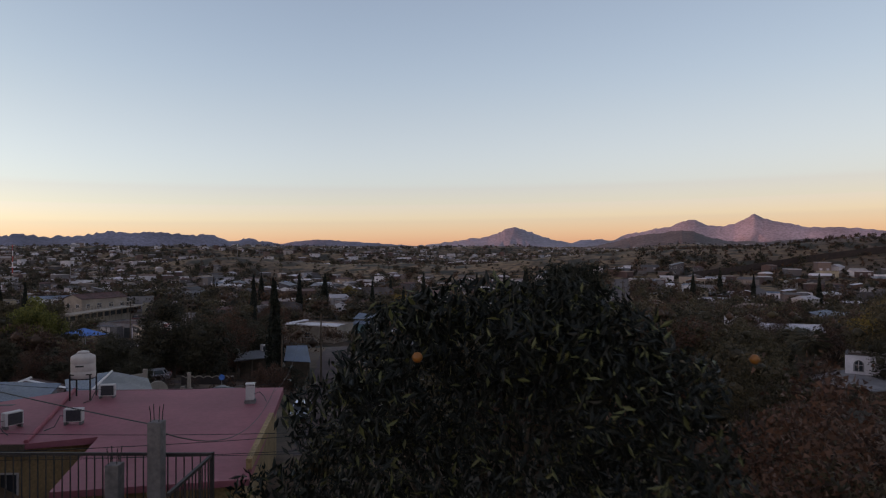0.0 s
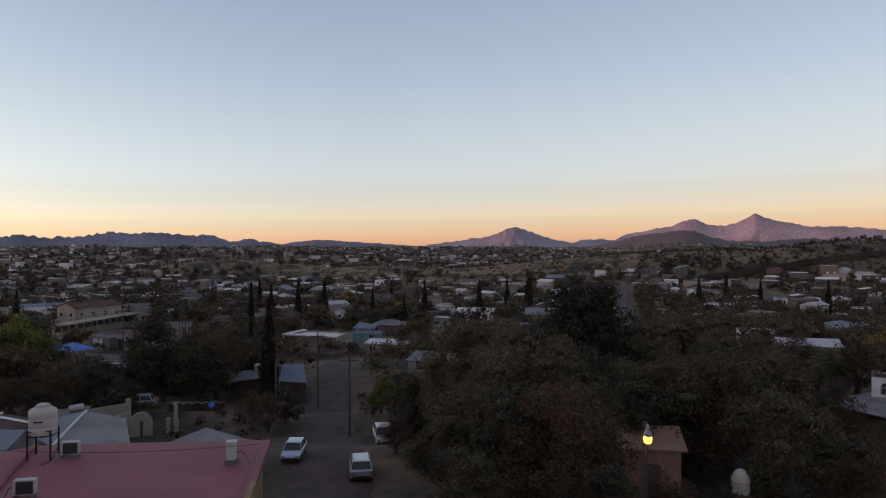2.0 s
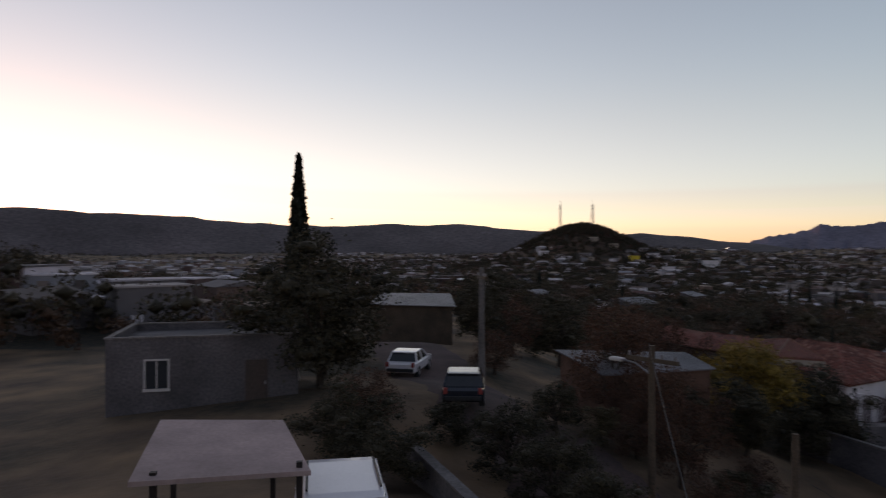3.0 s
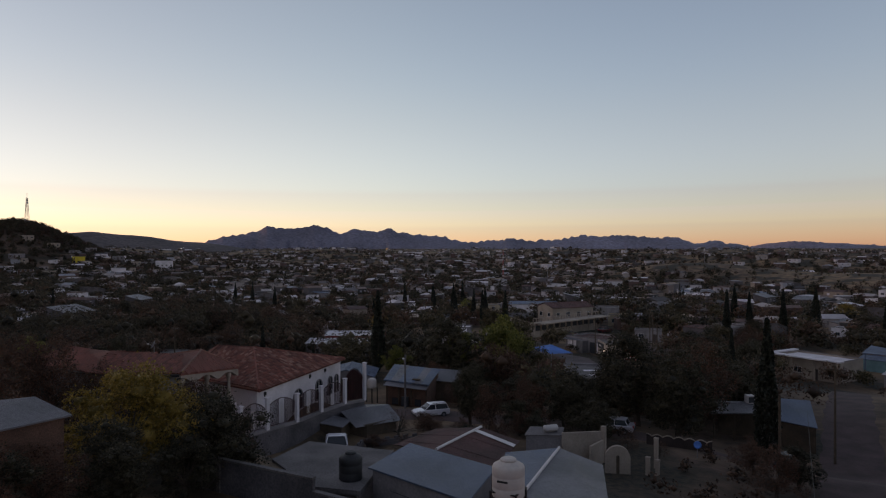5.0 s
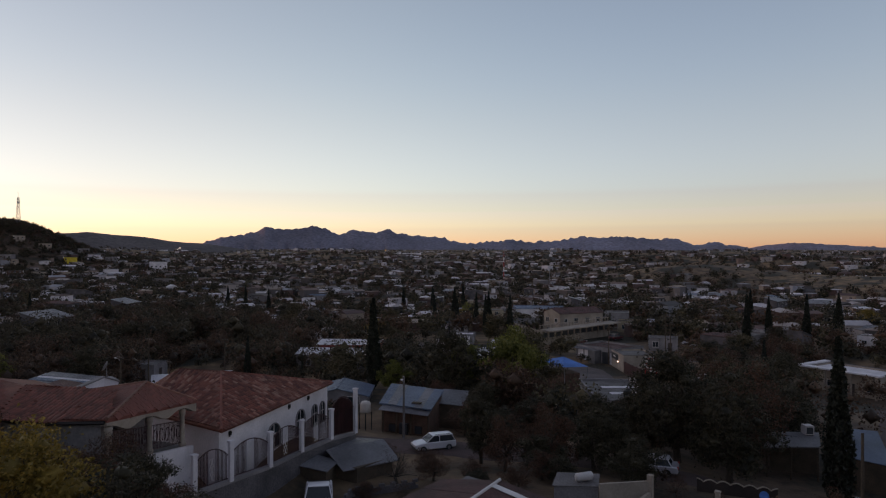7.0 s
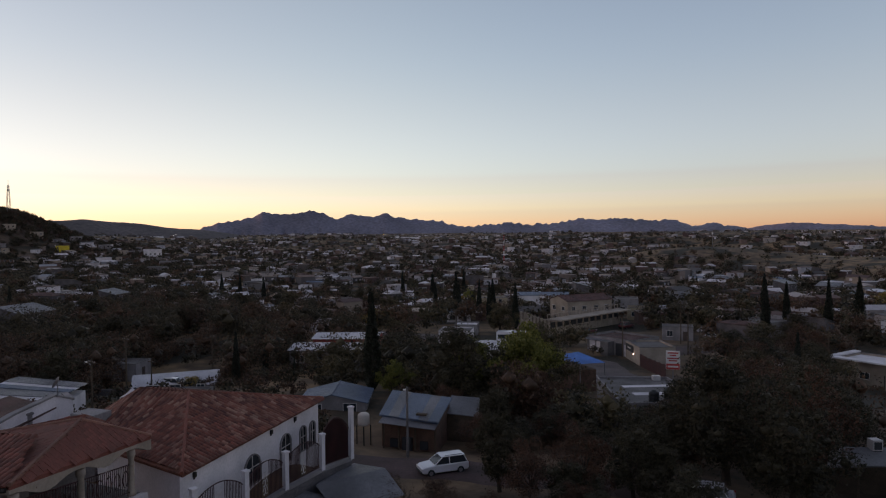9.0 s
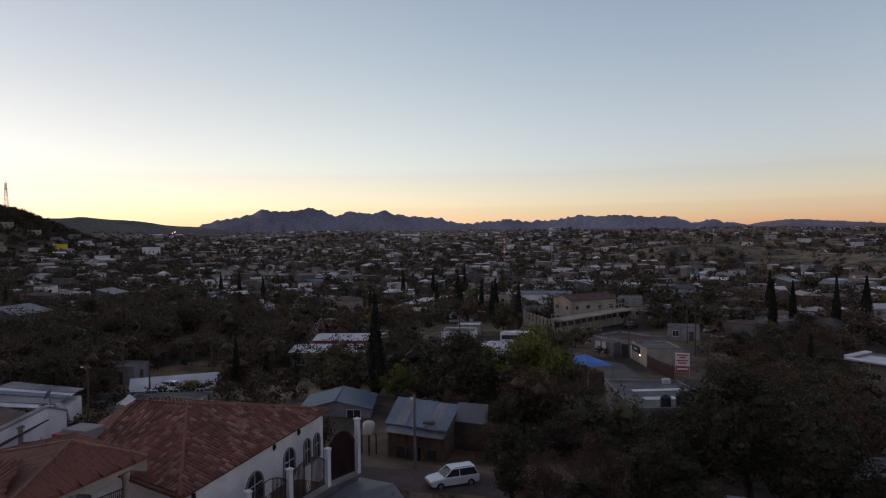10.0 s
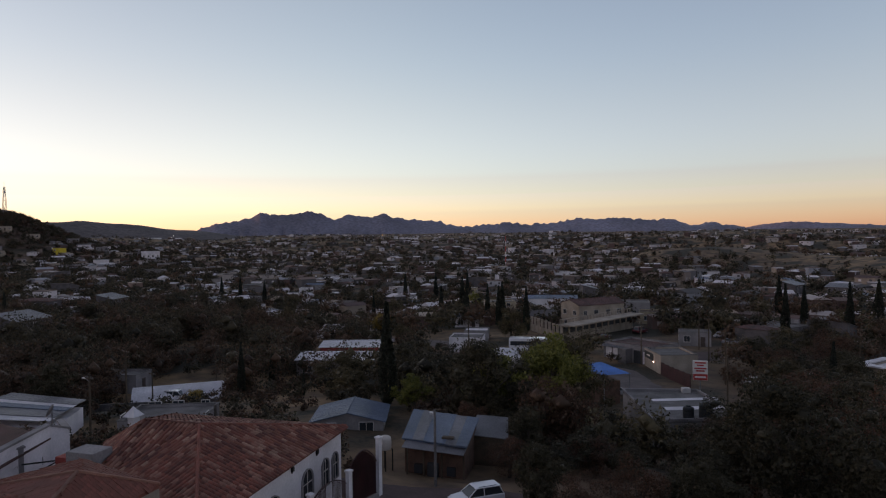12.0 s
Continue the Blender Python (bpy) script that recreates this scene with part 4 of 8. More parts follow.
SIGHT = [(-7.0, 1.4, 104, 0.166), (1.4, 8.2, 60, 0.105), (14.0, 20.5, 44, 0.262), (20.5, 25.2, 36, 0.31), (26.5, 31.2, 78, 0.212), (31.2, 36.0, 84, 0.20)]   # bearings, reach and fall of sight lines kept free for the camera's view


def low_enough(x, y, h):
    """The height at which a tree stays below the camera's free sight lines."""
    a, r = math.degrees(math.atan2(x - 1.2, y + 1.6)), math.hypot(x - 1.2, y + 1.6)
    for a0, a1, far, fall in SIGHT:
        if a0 < a < a1 and r < far:
            h = min(h, 17.4 - fall * r - gz(x, y))
    return h


rt = random.Random(5)
taken = []
for kind, x, y, h, wide in PLANTED:
    h = h if kind in ("palm", "pine") else low_enough(x, y, h)
    if h < 1.2:
        continue
    put(rt.choice(T[kind]), x, y, h, rt.uniform(0, 360), wide, base=8.0 if kind == "palm" else 10.0)
    taken.append((x, y, 0.28 * h * wide))


def free(x, y, r):
    return all((x - a) ** 2 + (y - b) ** 2 > (r + c) ** 2 for a, b, c in taken)


# ---------------------------------------------------------------- houses
def window(parent, x, y, z, w, h, face, frame="acwhite", bars=True):
    """A framed window on a wall that faces +x, -x, +y or -y, standing a little proud."""
    rz = {"-y": 0, "+x": 90, "+y": 180, "-x": -90}[face]
    m = pose(x, y, z, 0, 0, rz)
    g = Geo()
    for a in ((-w / 2 - 0.07, -0.05, -h / 2 - 0.07, -w / 2, 0.03, h / 2 + 0.07), (w / 2, -0.05, -h / 2 - 0.07, w / 2 + 0.07, 0.03, h / 2 + 0.07),
              (-w / 2, -0.05, h / 2, w / 2, 0.03, h / 2 + 0.07), (-w / 2 - 0.1, -0.09, -h / 2 - 0.12, w / 2 + 0.1, 0.03, -h / 2)):
        g.box(*a, m=m)
    if bars:
        g.box(-0.025, -0.03, -h / 2, 0.025, 0.03, h / 2, m=m)
    f = part("window", g, frame, parent)
    part("pane", Geo().box(-w / 2, -0.012, -h / 2, w / 2, 0.02, h / 2, m=m), "glass", f)
    return f


def door(parent, x, y, z, face, w=0.95, h=2.05, material="door"):
    m = pose(x, y, z, 0, 0, {"-y": 0, "+x": 90, "+y": 180, "-x": -90}[face])
    d = part("door", Geo().box(-w / 2, -0.05, 0, w / 2, 0.03, h, m=m).box(-w / 2 + 0.15, -0.07, 0.2, w / 2 - 0.15, -0.045, h * 0.45, m=m).box(-w / 2 + 0.15, -0.07, h * 0.52, w / 2 - 0.15, -0.045, h - 0.2, m=m), material, parent)
    part("handle", Geo().box(w / 2 - 0.14, -0.11, 0.95, w / 2 - 0.06, -0.05, 1.1, m=m), "steel", d)
    return d


def ring(g, x0, y0, x1, y1, k, z0, z1):
    """Four walls of thickness k in one piece."""
    o = [(x0, y0), (x1, y0), (x1, y1), (x0, y1)]
    i = [(x0 + k, y0 + k), (x1 - k, y0 + k), (x1 - k, y1 - k), (x0 + k, y1 - k)]
    v = [(x, y, z) for z in (z0, z1) for q in (o, i) for x, y in q]
    f = []
    for a in range(4):
        b = (a + 1) % 4
        f += [(a, b, 8 + b, 8 + a), (4 + b, 4 + a, 12 + a, 12 + b), (8 + a, 8 + b, 12 + b, 12 + a), (4 + a, 4 + b, b, a)]
    return g.add(v, f)


def house(name, m, w, d, h, wall, roof, kind, label, group="", seed=0, deep=2.5, pitch=0.3, over=0.3, storeys=1, wins=True, faces=("-y", "+x", "-x", "+y")):
    """A block house, its front to -y: flat roof with parapet, gable, hip or single-slope roof."""
    rnd = random.Random(seed)
    t = thing(name, m, label, "house", group)
    g = Geo()
    x0, x1, y0, y1 = -w / 2, w / 2, -d / 2, d / 2
    if kind == "flat":
        k = 0.18
        top = h + 0.32
        ring(g, x0, y0, x1, y1, k, -deep, top)
        part("wall", g, wall, t)
        part("roof", Geo().box(x0 + k, y0 + k, h - 0.2, x1 - k, y1 - k, h), roof, t)
        part("coping", ring(Geo(), x0 - 0.05, y0 - 0.05, x1 + 0.05, y1 + 0.05, k + 0.08, top, top + 0.07), "concrete", t)
    else:
        ri = pitch * d / 2
        if kind == "gable":
            g.add([(x0, y0, -deep), (x1, y0, -deep), (x1, y1, -deep), (x0, y1, -deep), (x0, y0, h), (x1, y0, h), (x1, y1, h), (x0, y1, h), (x0, 0, h + ri), (x1, 0, h + ri)],
                  [(0, 1, 5, 4), (2, 3, 7, 6), (1, 2, 6, 9, 5), (3, 0, 4, 8, 7)])
            q = over * pitch
            r = Geo().slab([(x0 - over, y0 - over, h - q + 0.1), (x1 + over, y0 - over, h - q + 0.1), (x1 + over, 0, h + ri + 0.1), (x0 - over, 0, h + ri + 0.1)], 0.09)
            r.slab([(x1 + over, y1 + over, h - q + 0.1), (x0 - over, y1 + over, h - q + 0.1), (x0 - over, 0, h + ri + 0.1), (x1 + over, 0, h + ri + 0.1)], 0.09)
            part("wall", g, wall, t)
            part("roof", r, roof, t)
            part("ridge_cap", Geo().tube([(x0 - over, 0, h + ri + 0.1), (x1 + over, 0, h + ri + 0.1)], 0.09, 6), roof, t)
        elif kind == "hip":
            g.box(x0, y0, -deep, x1, y1, h)
            e, q, rl = over, h - 0.02, max(0.0, w / 2 - d / 2)
            A, B, C, D = (x0 - e, y0 - e, q), (x1 + e, y0 - e, q), (x1 + e, y1 + e, q), (x0 - e, y1 + e, q)
            P, Q = (-rl, 0, q + ri), (rl, 0, q + ri)
            part("wall", g, wall, t)
            part("roof", Geo().add([A, B, C, D, P, Q] + [(p[0], p[1], p[2] - 0.12) for p in (A, B, C, D)],
                                   [(0, 1, 5, 4), (2, 3, 4, 5), (1, 2, 5), (3, 0, 4), (9, 8, 7, 6), (6, 7, 1, 0), (7, 8, 2, 1), (8, 9, 3, 2), (9, 6, 0, 3)]), roof, t)
        else:
            hi = h + pitch * d
            g.add([(x0, y0, -deep), (x1, y0, -deep), (x1, y1, -deep), (x0, y1, -deep), (x0, y0, h), (x1, y0, h), (x1, y1, hi), (x0, y1, hi)], [(0, 1, 5, 4), (1, 2, 6, 5), (2, 3, 7, 6), (3, 0, 4, 7)])
            part("wall", g, wall, t)
            q = over * pitch
            part("roof", Geo().slab([(x0 - over, y0 - over, h - q + 0.08), (x1 + over, y0 - over, h - q + 0.08), (x1 + over, y1 + over, hi + q + 0.08), (x0 - over, y1 + over, hi + q + 0.08)], 0.07), roof, t)
            part("fascia", Geo().box(x0 - over, y0 - over - 0.03, h - q - 0.12, x1 + over, y0 - over, h - q + 0.06), "wood", t)
    if wins:
        for s in range(storeys):
            z = 1.55 + 2.7 * s
            for face in faces:
                ln = w if face[1] == "y" else d
                slots = max(1, int(ln / 3.0))
                for i in range(slots):
                    p = -ln / 2 + ln * (i + 0.5) / slots + rnd.uniform(-0.2, 0.2)
                    ww, hh = rnd.choice([0.9, 1.2, 1.4]), rnd.choice([1.0, 1.1, 1.2])
                    x, y = (p, y0 if face == "-y" else y1) if face[1] == "y" else (x0 if face == "-x" else x1, p)
                    if s == 0 and i == slots // 2 and face in ("-y", "+x"):
                        door(t, x, y, 0, face)
                    elif rnd.random() < 0.85:
                        window(t, x, y, z, ww, hh, face)
    return t


def rooftop_tank(m, material="black", label="black plastic water tank on a flat roof", r=0.55, h=1.25):
    t = thing("water_tank", m, label, "water tank", "rooftop water tanks")
    part("tank_body", Geo().lathe([(r * 0.96, 0), (r, 0.06), (r, h * 0.28), (r * 0.97, h * 0.31), (r, h * 0.34), (r, h * 0.58), (r * 0.97, h * 0.61), (r, h * 0.64), (r, h * 0.84), (r * 0.86, h * 0.93), (r * 0.5, h)], 24), material, t, smooth=True)
    part("lid", Geo().lathe([(r * 0.46, h), (r * 0.46, h + 0.08), (r * 0.3, h + 0.13)], 18), material, t)
    return t


# patterns for the houses of the lower town
WALLS = ["white", "cream", "greywall", "block", "paleyellow", "white", "concrete", "brick"]
P = []
for i in range(16):
    rp = random.Random(100 + i)
    kind = ["flat", "gable", "flat", "shed", "gable", "hip"][i % 6]
    wl_, rf = WALLS[i % 8], {"flat": ["concrete", "greywall", "white"], "gable": ["tin_grey", "tin_white", "tin_rust", "tin_blue"], "shed": ["tin_grey", "tin_blue", "tin_white"], "hip": ["tin_rust", "tin_white"]}[kind]
    rf = rf[(i // 6 + i) % len(rf)]
    two = i % 8 == 3
    words = {"white": "white", "cream": "cream", "greywall": "grey", "salmon": "salmon", "paleyellow": "pale yellow", "concrete": "bare concrete", "teal": "teal", "block": "dark block", "brick": "brick"}[wl_]
    roofs = {"white": "flat white roof", "concrete": "flat concrete roof", "greywall": "flat grey roof", "tin_grey": "grey tin roof", "tin_white": "white tin roof", "tin_rust": "rusty tin roof", "tin_blue": "bluish tin roof"}[rf]
    P.append(house("house", Matrix(), rp.uniform(6.5, 11), rp.uniform(5.5, 7.5), 5.6 if two else rp.uniform(2.9, 3.4), wl_, rf, kind,
                   f"{'two-storey' if two else 'small'} {words} house with a {roofs}", "houses of the lower town", i, pitch=rp.uniform(0.16, 0.3), storeys=2 if two else 1, faces=("-y", "+x")))


# ---------------------------------------------------------------- the pink-roofed house below the hill
ph = thing("pink_roofed_house", Matrix(), "low ochre house with a flat pink-coated roof", "house")
part("wall", Geo().prism([(-20.3, 25.5), (-17.0, 25.8), (-14.0, 26.6), (-12.1, 19.8), (-6.2, 21.2), (-8.5, 35.8), (-19.9, 34.2), (-22.4, 31.9)], 1.0, 7.06), "ochre", ph)
part("roof", Geo().prism([(-17.0, 25.1, 7.3), (-14.2, 26.0, 7.36), (-12.5, 19.2, 7.3), (-5.8, 20.6, 7.3), (-8.2, 36.3, 7.5), (-20.0, 34.8, 7.62)], 7.06, 7.4), "pink", ph, "flat pink roof coating with dark cracks")
part("roof_wing", Geo().prism([(-21.0, 24.9, 7.3), (-17.02, 25.1, 7.3), (-20.02, 34.8, 7.62), (-23.2, 32.2, 7.45)], 7.06, 7.4), "pink", ph)
part("roof_curb", Geo().tube([(-17.0, 25.2, 7.36), (-20.0, 34.7, 7.68)], 0.11, 6), "pink2", ph, "raised dark pink seam")
part("parapet", Geo().box(0, 0, 0, 0.22, 7.4, 0.42, m=pose(-7.1, 28.6, 7.38, 0, 0, 7.5) @ pose(0, -7.2, 0)), "ochre", ph, "low ochre parapet")
part("eave", Geo().box(0, -0.08, 0, 4.0, 0.06, 0.28, m=pose(-21.0, 24.9, 7.0, 0, 0, 3)), "wood", ph)
for i, (x, y) in enumerate(((-19.4, 25.56), (-18.2, 25.68))):
    window(ph, x, y, 5.2, 1.0, 1.1, "-y")


def condenser(m, label):
    t = thing("air_conditioner", m, label, "air conditioner", "rooftop air conditioners")
    part("casing", Geo().box(-0.42, -0.17, 0.14, 0.42, 0.17, 0.78, 0.02), "acwhite", t)
    part("grille", Geo().box(-0.30, -0.195, 0.19, 0.36, -0.168, 0.72, 0.01), "acdark", t, "dark square fan grille")
    for x in (-0.34, 0.34):
        part("foot", Geo().box(x - 0.05, -0.2, 0.0, x + 0.05, 0.2, 0.14), "concrete", t)
    part("pipe", Geo().tube([(-0.42, 0, 0.4), (-0.6, -0.05, 0.45), (-0.68, -0.1, 0.25), (-0.7, -0.5, 0.03), (-0.9, -1.2, 0.03)], 0.022, 6), "black", t, "black coolant hose")
    return t


condenser(pose(-17.3, 33.1, 7.55, 0, 0, 12), "white split air conditioner on the pink roof, dark fan grille")
condenser(pose(-16.4, 28.0, 7.42, 0, 0, 10), "white split air conditioner near the roof seam")
condenser(pose(-19.0, 27.4, 7.4, 0, 0, 62), "white air conditioner turned sideways on the roof wing")
cab = thing("rooftop_cooler", pose(-9.1, 32.4, 7.45, 0, 0, 8), "tall narrow white cooler unit on the pink roof", "air conditioner")
part("casing", Geo().box(-0.22, -0.22, 0.2, 0.22, 0.22, 1.05, 0.03), "acwhite", cab)
part("base", Geo().box(-0.28, -0.28, 0.0, 0.28, 0.28, 0.2), "concrete", cab)
part("lid", Geo().box(-0.25, -0.25, 1.05, 0.25, 0.25, 1.09), "acwhite", cab)
part("hose", Geo().tube([(0.22, 0, 0.5), (0.5, -0.1, 0.62), (0.8, -0.5, 0.45), (1.0, -1.2, 0.3)], 0.02, 5), "black", cab)

tank = thing("water_tank", pose(-18.6, 33.0, 7.6, 0, 0, 10), "cream plastic water tank on a black steel stand", "water tank")
tb, R = 1.13, 0.63
part("tank_body", Geo().lathe([(R * 0.97, tb), (R, tb + 0.05), (R, tb + 0.35), (R * 0.975, tb + 0.38), (R, tb + 0.41), (R, tb + 0.78), (R * 0.975, tb + 0.81), (R, tb + 0.84), (R, tb + 1.12), (R * 0.93, tb + 1.2), (R * 0.55, tb + 1.34), (R * 0.42, tb + 1.36)], 32), "plastic", tank, smooth=True)
part("lid", Geo().lathe([(R * 0.5, tb + 1.35), (R * 0.5, tb + 1.42), (R * 0.36, tb + 1.47)], 24), "plastic", tank)
part("brand_patch", Geo().box(-0.2, -R - 0.006, tb + 0.66, 0.22, -R + 0.03, tb + 0.74), "black", tank, "dark illegible lettering bar")
sf = Geo()
for a, b in ((-0.52, -0.52), (0.52, -0.52), (0.52, 0.52), (-0.52, 0.52)):
    part("leg", Geo().box(a - 0.035, b - 0.035, -0.15, a + 0.035, b + 0.035, tb + 0.25), "iron", tank)
for z in (tb - 0.06, tb + 0.2):
    sf.box(-0.55, -0.55, z, 0.55, -0.49, z + 0.05).box(-0.55, 0.49, z, 0.55, 0.55, z + 0.05).box(-0.55, -0.49, z, -0.49, 0.49, z + 0.05).box(0.49, -0.49, z, 0.55, 0.49, z + 0.05)
part("stand_frame", sf.box(-0.55, -0.08, tb - 0.06, 0.55, 0.08, tb - 0.01), "iron", tank)


# ---------------------------------------------------------------- the roof terrace beside the start
hh = thing("terrace_house", Matrix(), "unfinished concrete house with a railed flat roof", "house")
part("wall", Geo().prism([(-9.0, 1.2), (-2.5, 1.2), (-2.5, 7.35), (-9.0, 7.35)], 5.5, 11.1), "concrete", hh)
part("roof", Geo().box(-9.2, 1.0, 11.1, -2.35, 7.55, 11.3), "concrete", hh)
rail = thing("railing", Matrix(), "dark iron railing with upright bars along a roof edge", "railing")
part("top_rail", Geo().box(-9.0, 7.22, 12.30, -2.6, 7.27, 12.35), "iron", rail)
part("bottom_rail", Geo().box(-9.0, 7.22, 11.38, -2.6, 7.27, 11.42), "iron", rail)
for i in range(44):
    part("bar", Geo().box(-0.009, -0.009, 11.42, 0.009, 0.009, 12.30, m=pose(-8.95 + 0.1455 * i, 7.245, 0)), "iron", rail)
part("corner_post", Geo().box(-2.66, 7.2, 11.3, -2.6, 7.28, 12.36), "iron", rail)
part("brace", Geo().box(-2.66, 5.3, 12.28, -2.61, 7.2, 12.33).box(-2.66, 5.3, 11.38, -2.61, 7.2, 11.42), "iron", rail)
for i in range(12):
    part("bar", Geo().box(-2.645, 5.4 + 0.15 * i, 11.42, -2.627, 5.418 + 0.15 * i, 12.28), "iron", rail)
for x, y, top in ((-3.52, 7.0, 12.98), (-4.16, 6.8, 12.3)):
    col = thing("concrete_column", Matrix(), "unfinished grey concrete column with bare steel rods", "column", "roof columns")
    part("shaft", Geo().box(x - 0.115, y - 0.115, 11.3, x + 0.115, y + 0.115, top, 0.012), "concrete", col)
    for a, b in ((-0.07, -0.07), (0.07, -0.07), (0.07, 0.07), (-0.07, 0.07)):
        part("steel_rod", Geo().tube([(x + a, y + b, top - 0.05), (x + a * 1.1, y + b, top + 0.14), (x + a * 1.3, y + b * 1.2, top + 0.28)], 0.008, 5), "iron", col)


def cable(name, a, b, sag, label, r=0.012):
    a, b = Vector(a), Vector(b)
    pts = [a.lerp(b, i / 16) - Vector((0, 0, sag * 4 * (i / 16) * (1 - i / 16))) for i in range(17)]
    return solid(name, Geo().tube(pts, r, 5), "black", label, "cable", "overhead cables")


cable("cable", (-24, 22, 8.9), (7.6, 20.8, 9.6), 0.5, "thin black overhead power cable")
cable("cable", (-24, 17, 9.3), (7.6, 20.4, 10.2), 0.6, "thin black overhead power cable")
cable("cable", (-3.5, 7.0, 12.9), (-19.9, 13.5, 15.0), 0.3, "thin black cable slung from a concrete column")
cable("cable", (-3.5, 7.0, 12.8), (-7.4, 31, 8.6), 1.1, "black cable hanging from the column down to a roof")
cable("cable", (-7.4, 31.0, 8.4), (-14.5, 70, 5.5), 0.8, "thin black overhead power cable")


cable("cable", (-24, 21, 8.3), (7.6, 20.9, 8.9), 0.55, "thin black overhead power cable")
cable("cable", (-24, 18.5, 8.7), (7.6, 20.5, 9.3), 0.5, "thin black overhead power cable")
cable("cable", (-22, 30, 9.0), (-7.4, 31.0, 8.8), 0.35, "thin black overhead power cable")


# ---------------------------------------------------------------- orange tree
def orange_tree():
    rnd = np.random.RandomState(9)
    t = thing("orange_tree", pose(1.95, 1.0, 0), "dense citrus tree with glossy leaves and ripe oranges", "tree")
    z0 = gz(1.95, 1.0)
    g, blobs = Geo().tube([(0, 0, z0 - 0.4), (0.05, 0, z0 + 1.2), (0, 0.05, 12.6)], [0.2, 0.16, 0.12], 10), []
    for i in range(30):
        a, k = 2.4 * i, (i + 0.5) / 30
        z = 12.3 + 3.0 * k
        rr = 1.55 * math.sin(math.pi * min(0.95, 0.34 + 0.6 * k)) * rnd.uniform(0.75, 1.1)
        tip = Vector((rr * math.cos(a) * 1.12, rr * math.sin(a) * 0.8, z))
        g.tube([(0, 0, 12.2), tip * 0.5 + Vector((0, 0, 6.3)), tip], [0.06, 0.035, 0.01], 6, False)
        blobs.append((tip.x, tip.y, tip.z, rnd.uniform(0.42, 0.68)))
    for x, y, z, r in ((-0.75, -0.3, 15.35, 0.33), (0.45, -0.2, 15.42, 0.35), (-1.35, -0.5, 14.7, 0.4), (-1.75, -0.7, 14.1, 0.35), (1.5, -0.3, 14.9, 0.4), (-2.0, -0.6, 13.7, 0.3), (-0.79, -0.95, 15.39, 0.3), (-0.55, -0.72, 15.51, 0.3), (-0.29, -0.62, 15.57, 0.3), (0.01, -0.73, 15.59, 0.3), (0.25, -0.86, 15.56, 0.3), (0.51, -0.8, 15.59, 0.3), (0.66, -1.05, 15.51, 0.3), (0.85, -1.11, 15.39, 0.3), (0.66, -1.4, 15.19, 0.3), (0.63, -1.53, 15.03, 0.3), (0.5, -1.25, 15.28, 0.3), (0.93, -1.37, 15.19, 0.3), (1.02, -1.55, 15.0, 0.3), (1.11, -1.64, 14.78, 0.3), (1.15, -1.73, 14.56, 0.3), (-0.94, -1.1, 15.17, 0.3), (-0.99, -1.34, 14.99, 0.3), (0.32, -1.2, 15.35, 0.3), (0.01, -1.16, 15.34, 0.3)):
        blobs.append((x, y, z, r))
    part("trunk", g, "bark", t)
    c = Geo()
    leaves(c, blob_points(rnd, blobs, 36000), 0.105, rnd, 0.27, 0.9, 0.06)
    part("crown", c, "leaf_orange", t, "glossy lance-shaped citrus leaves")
    for x, y, z in ((-0.62, -1.35, 15.3), (1.75, -1.1, 15.25), (-0.9, -1.3, 14.2)):
        part("orange", Geo().lathe([(0.006, -0.036), (0.022, -0.03), (0.034, -0.013), (0.037, 0.002), (0.033, 0.016), (0.021, 0.03), (0.006, 0.035)], 12, (x, y, z)), "fruit", t, smooth=True)
    return t


orange_tree()


# ---------------------------------------------------------------- the white house with the clay-tile roof
U, N = Vector((-0.374, 0.928, 0)), Vector((-0.928, -0.374, 0))
C0 = Vector((-49.2, 44.4, 0))
MT = Matrix.Translation(C0) @ Matrix(((U.x, N.x, 0, 0), (U.y, N.y, 0, 0), (0, 0, 1, 0), (0, 0, 0, 1)))   # x along the street wall, y into the house
HL, HW, EZ, RZ = 16.4, 13.2, 7.0, 9.0
th = thing("white_tiled_house", MT, "white stucco house with a red clay-tile hip roof", "house")
A, B, Cc, D, D2 = Vector((0, 0, EZ)), Vector((HL, 0, EZ)), Vector((HL, HW, EZ)), Vector((9.4, HW, EZ)), Vector((3.2, 8.9, EZ))
Pk, Qk = Vector((HL / 2, 5.5, RZ)), Vector((HL / 2 + 0.1, 9.3, RZ))
part("wall", Geo().prism([(0.45, 0.45), (HL + 0.1, 0.45), (HL - 0.4, HW - 0.4), (9.6, HW - 0.4), (3.7, 8.6)], 2.0, EZ - 0.14), "white", th)
roof = part("roof", Geo().add([A, B, Cc, D, D2, Pk, Qk] + [p - Vector((0, 0, 0.14)) for p in (A, B, Cc, D, D2)],
                              [(0, 1, 5), (1, 2, 6, 5), (2, 3, 6), (3, 4, 6), (4, 0, 5), (4, 5, 6), (11, 10, 9, 8, 7), (7, 8, 1, 0), (8, 9, 2, 1), (9, 10, 3, 2), (10, 11, 4, 3), (11, 7, 0, 4)]), "tile_bed", th)
for a, b in ((A, Pk), (B, Pk), (Pk, Qk), (Qk, Cc), (Qk, D)):
    part("hip_cap", Geo().tube([a + Vector((0, 0, 0.05)), b + Vector((0, 0, 0.07))], 0.1, 6), "tile", th, "rounded clay cap along a ridge")


def arch_outline(w, h, n=10):
    return [(-w / 2, 0), (w / 2, 0)] + [(w / 2 * math.cos(math.pi * k / n), h - w / 2 + w / 2 * math.sin(math.pi * k / n)) for k in range(n + 1)]


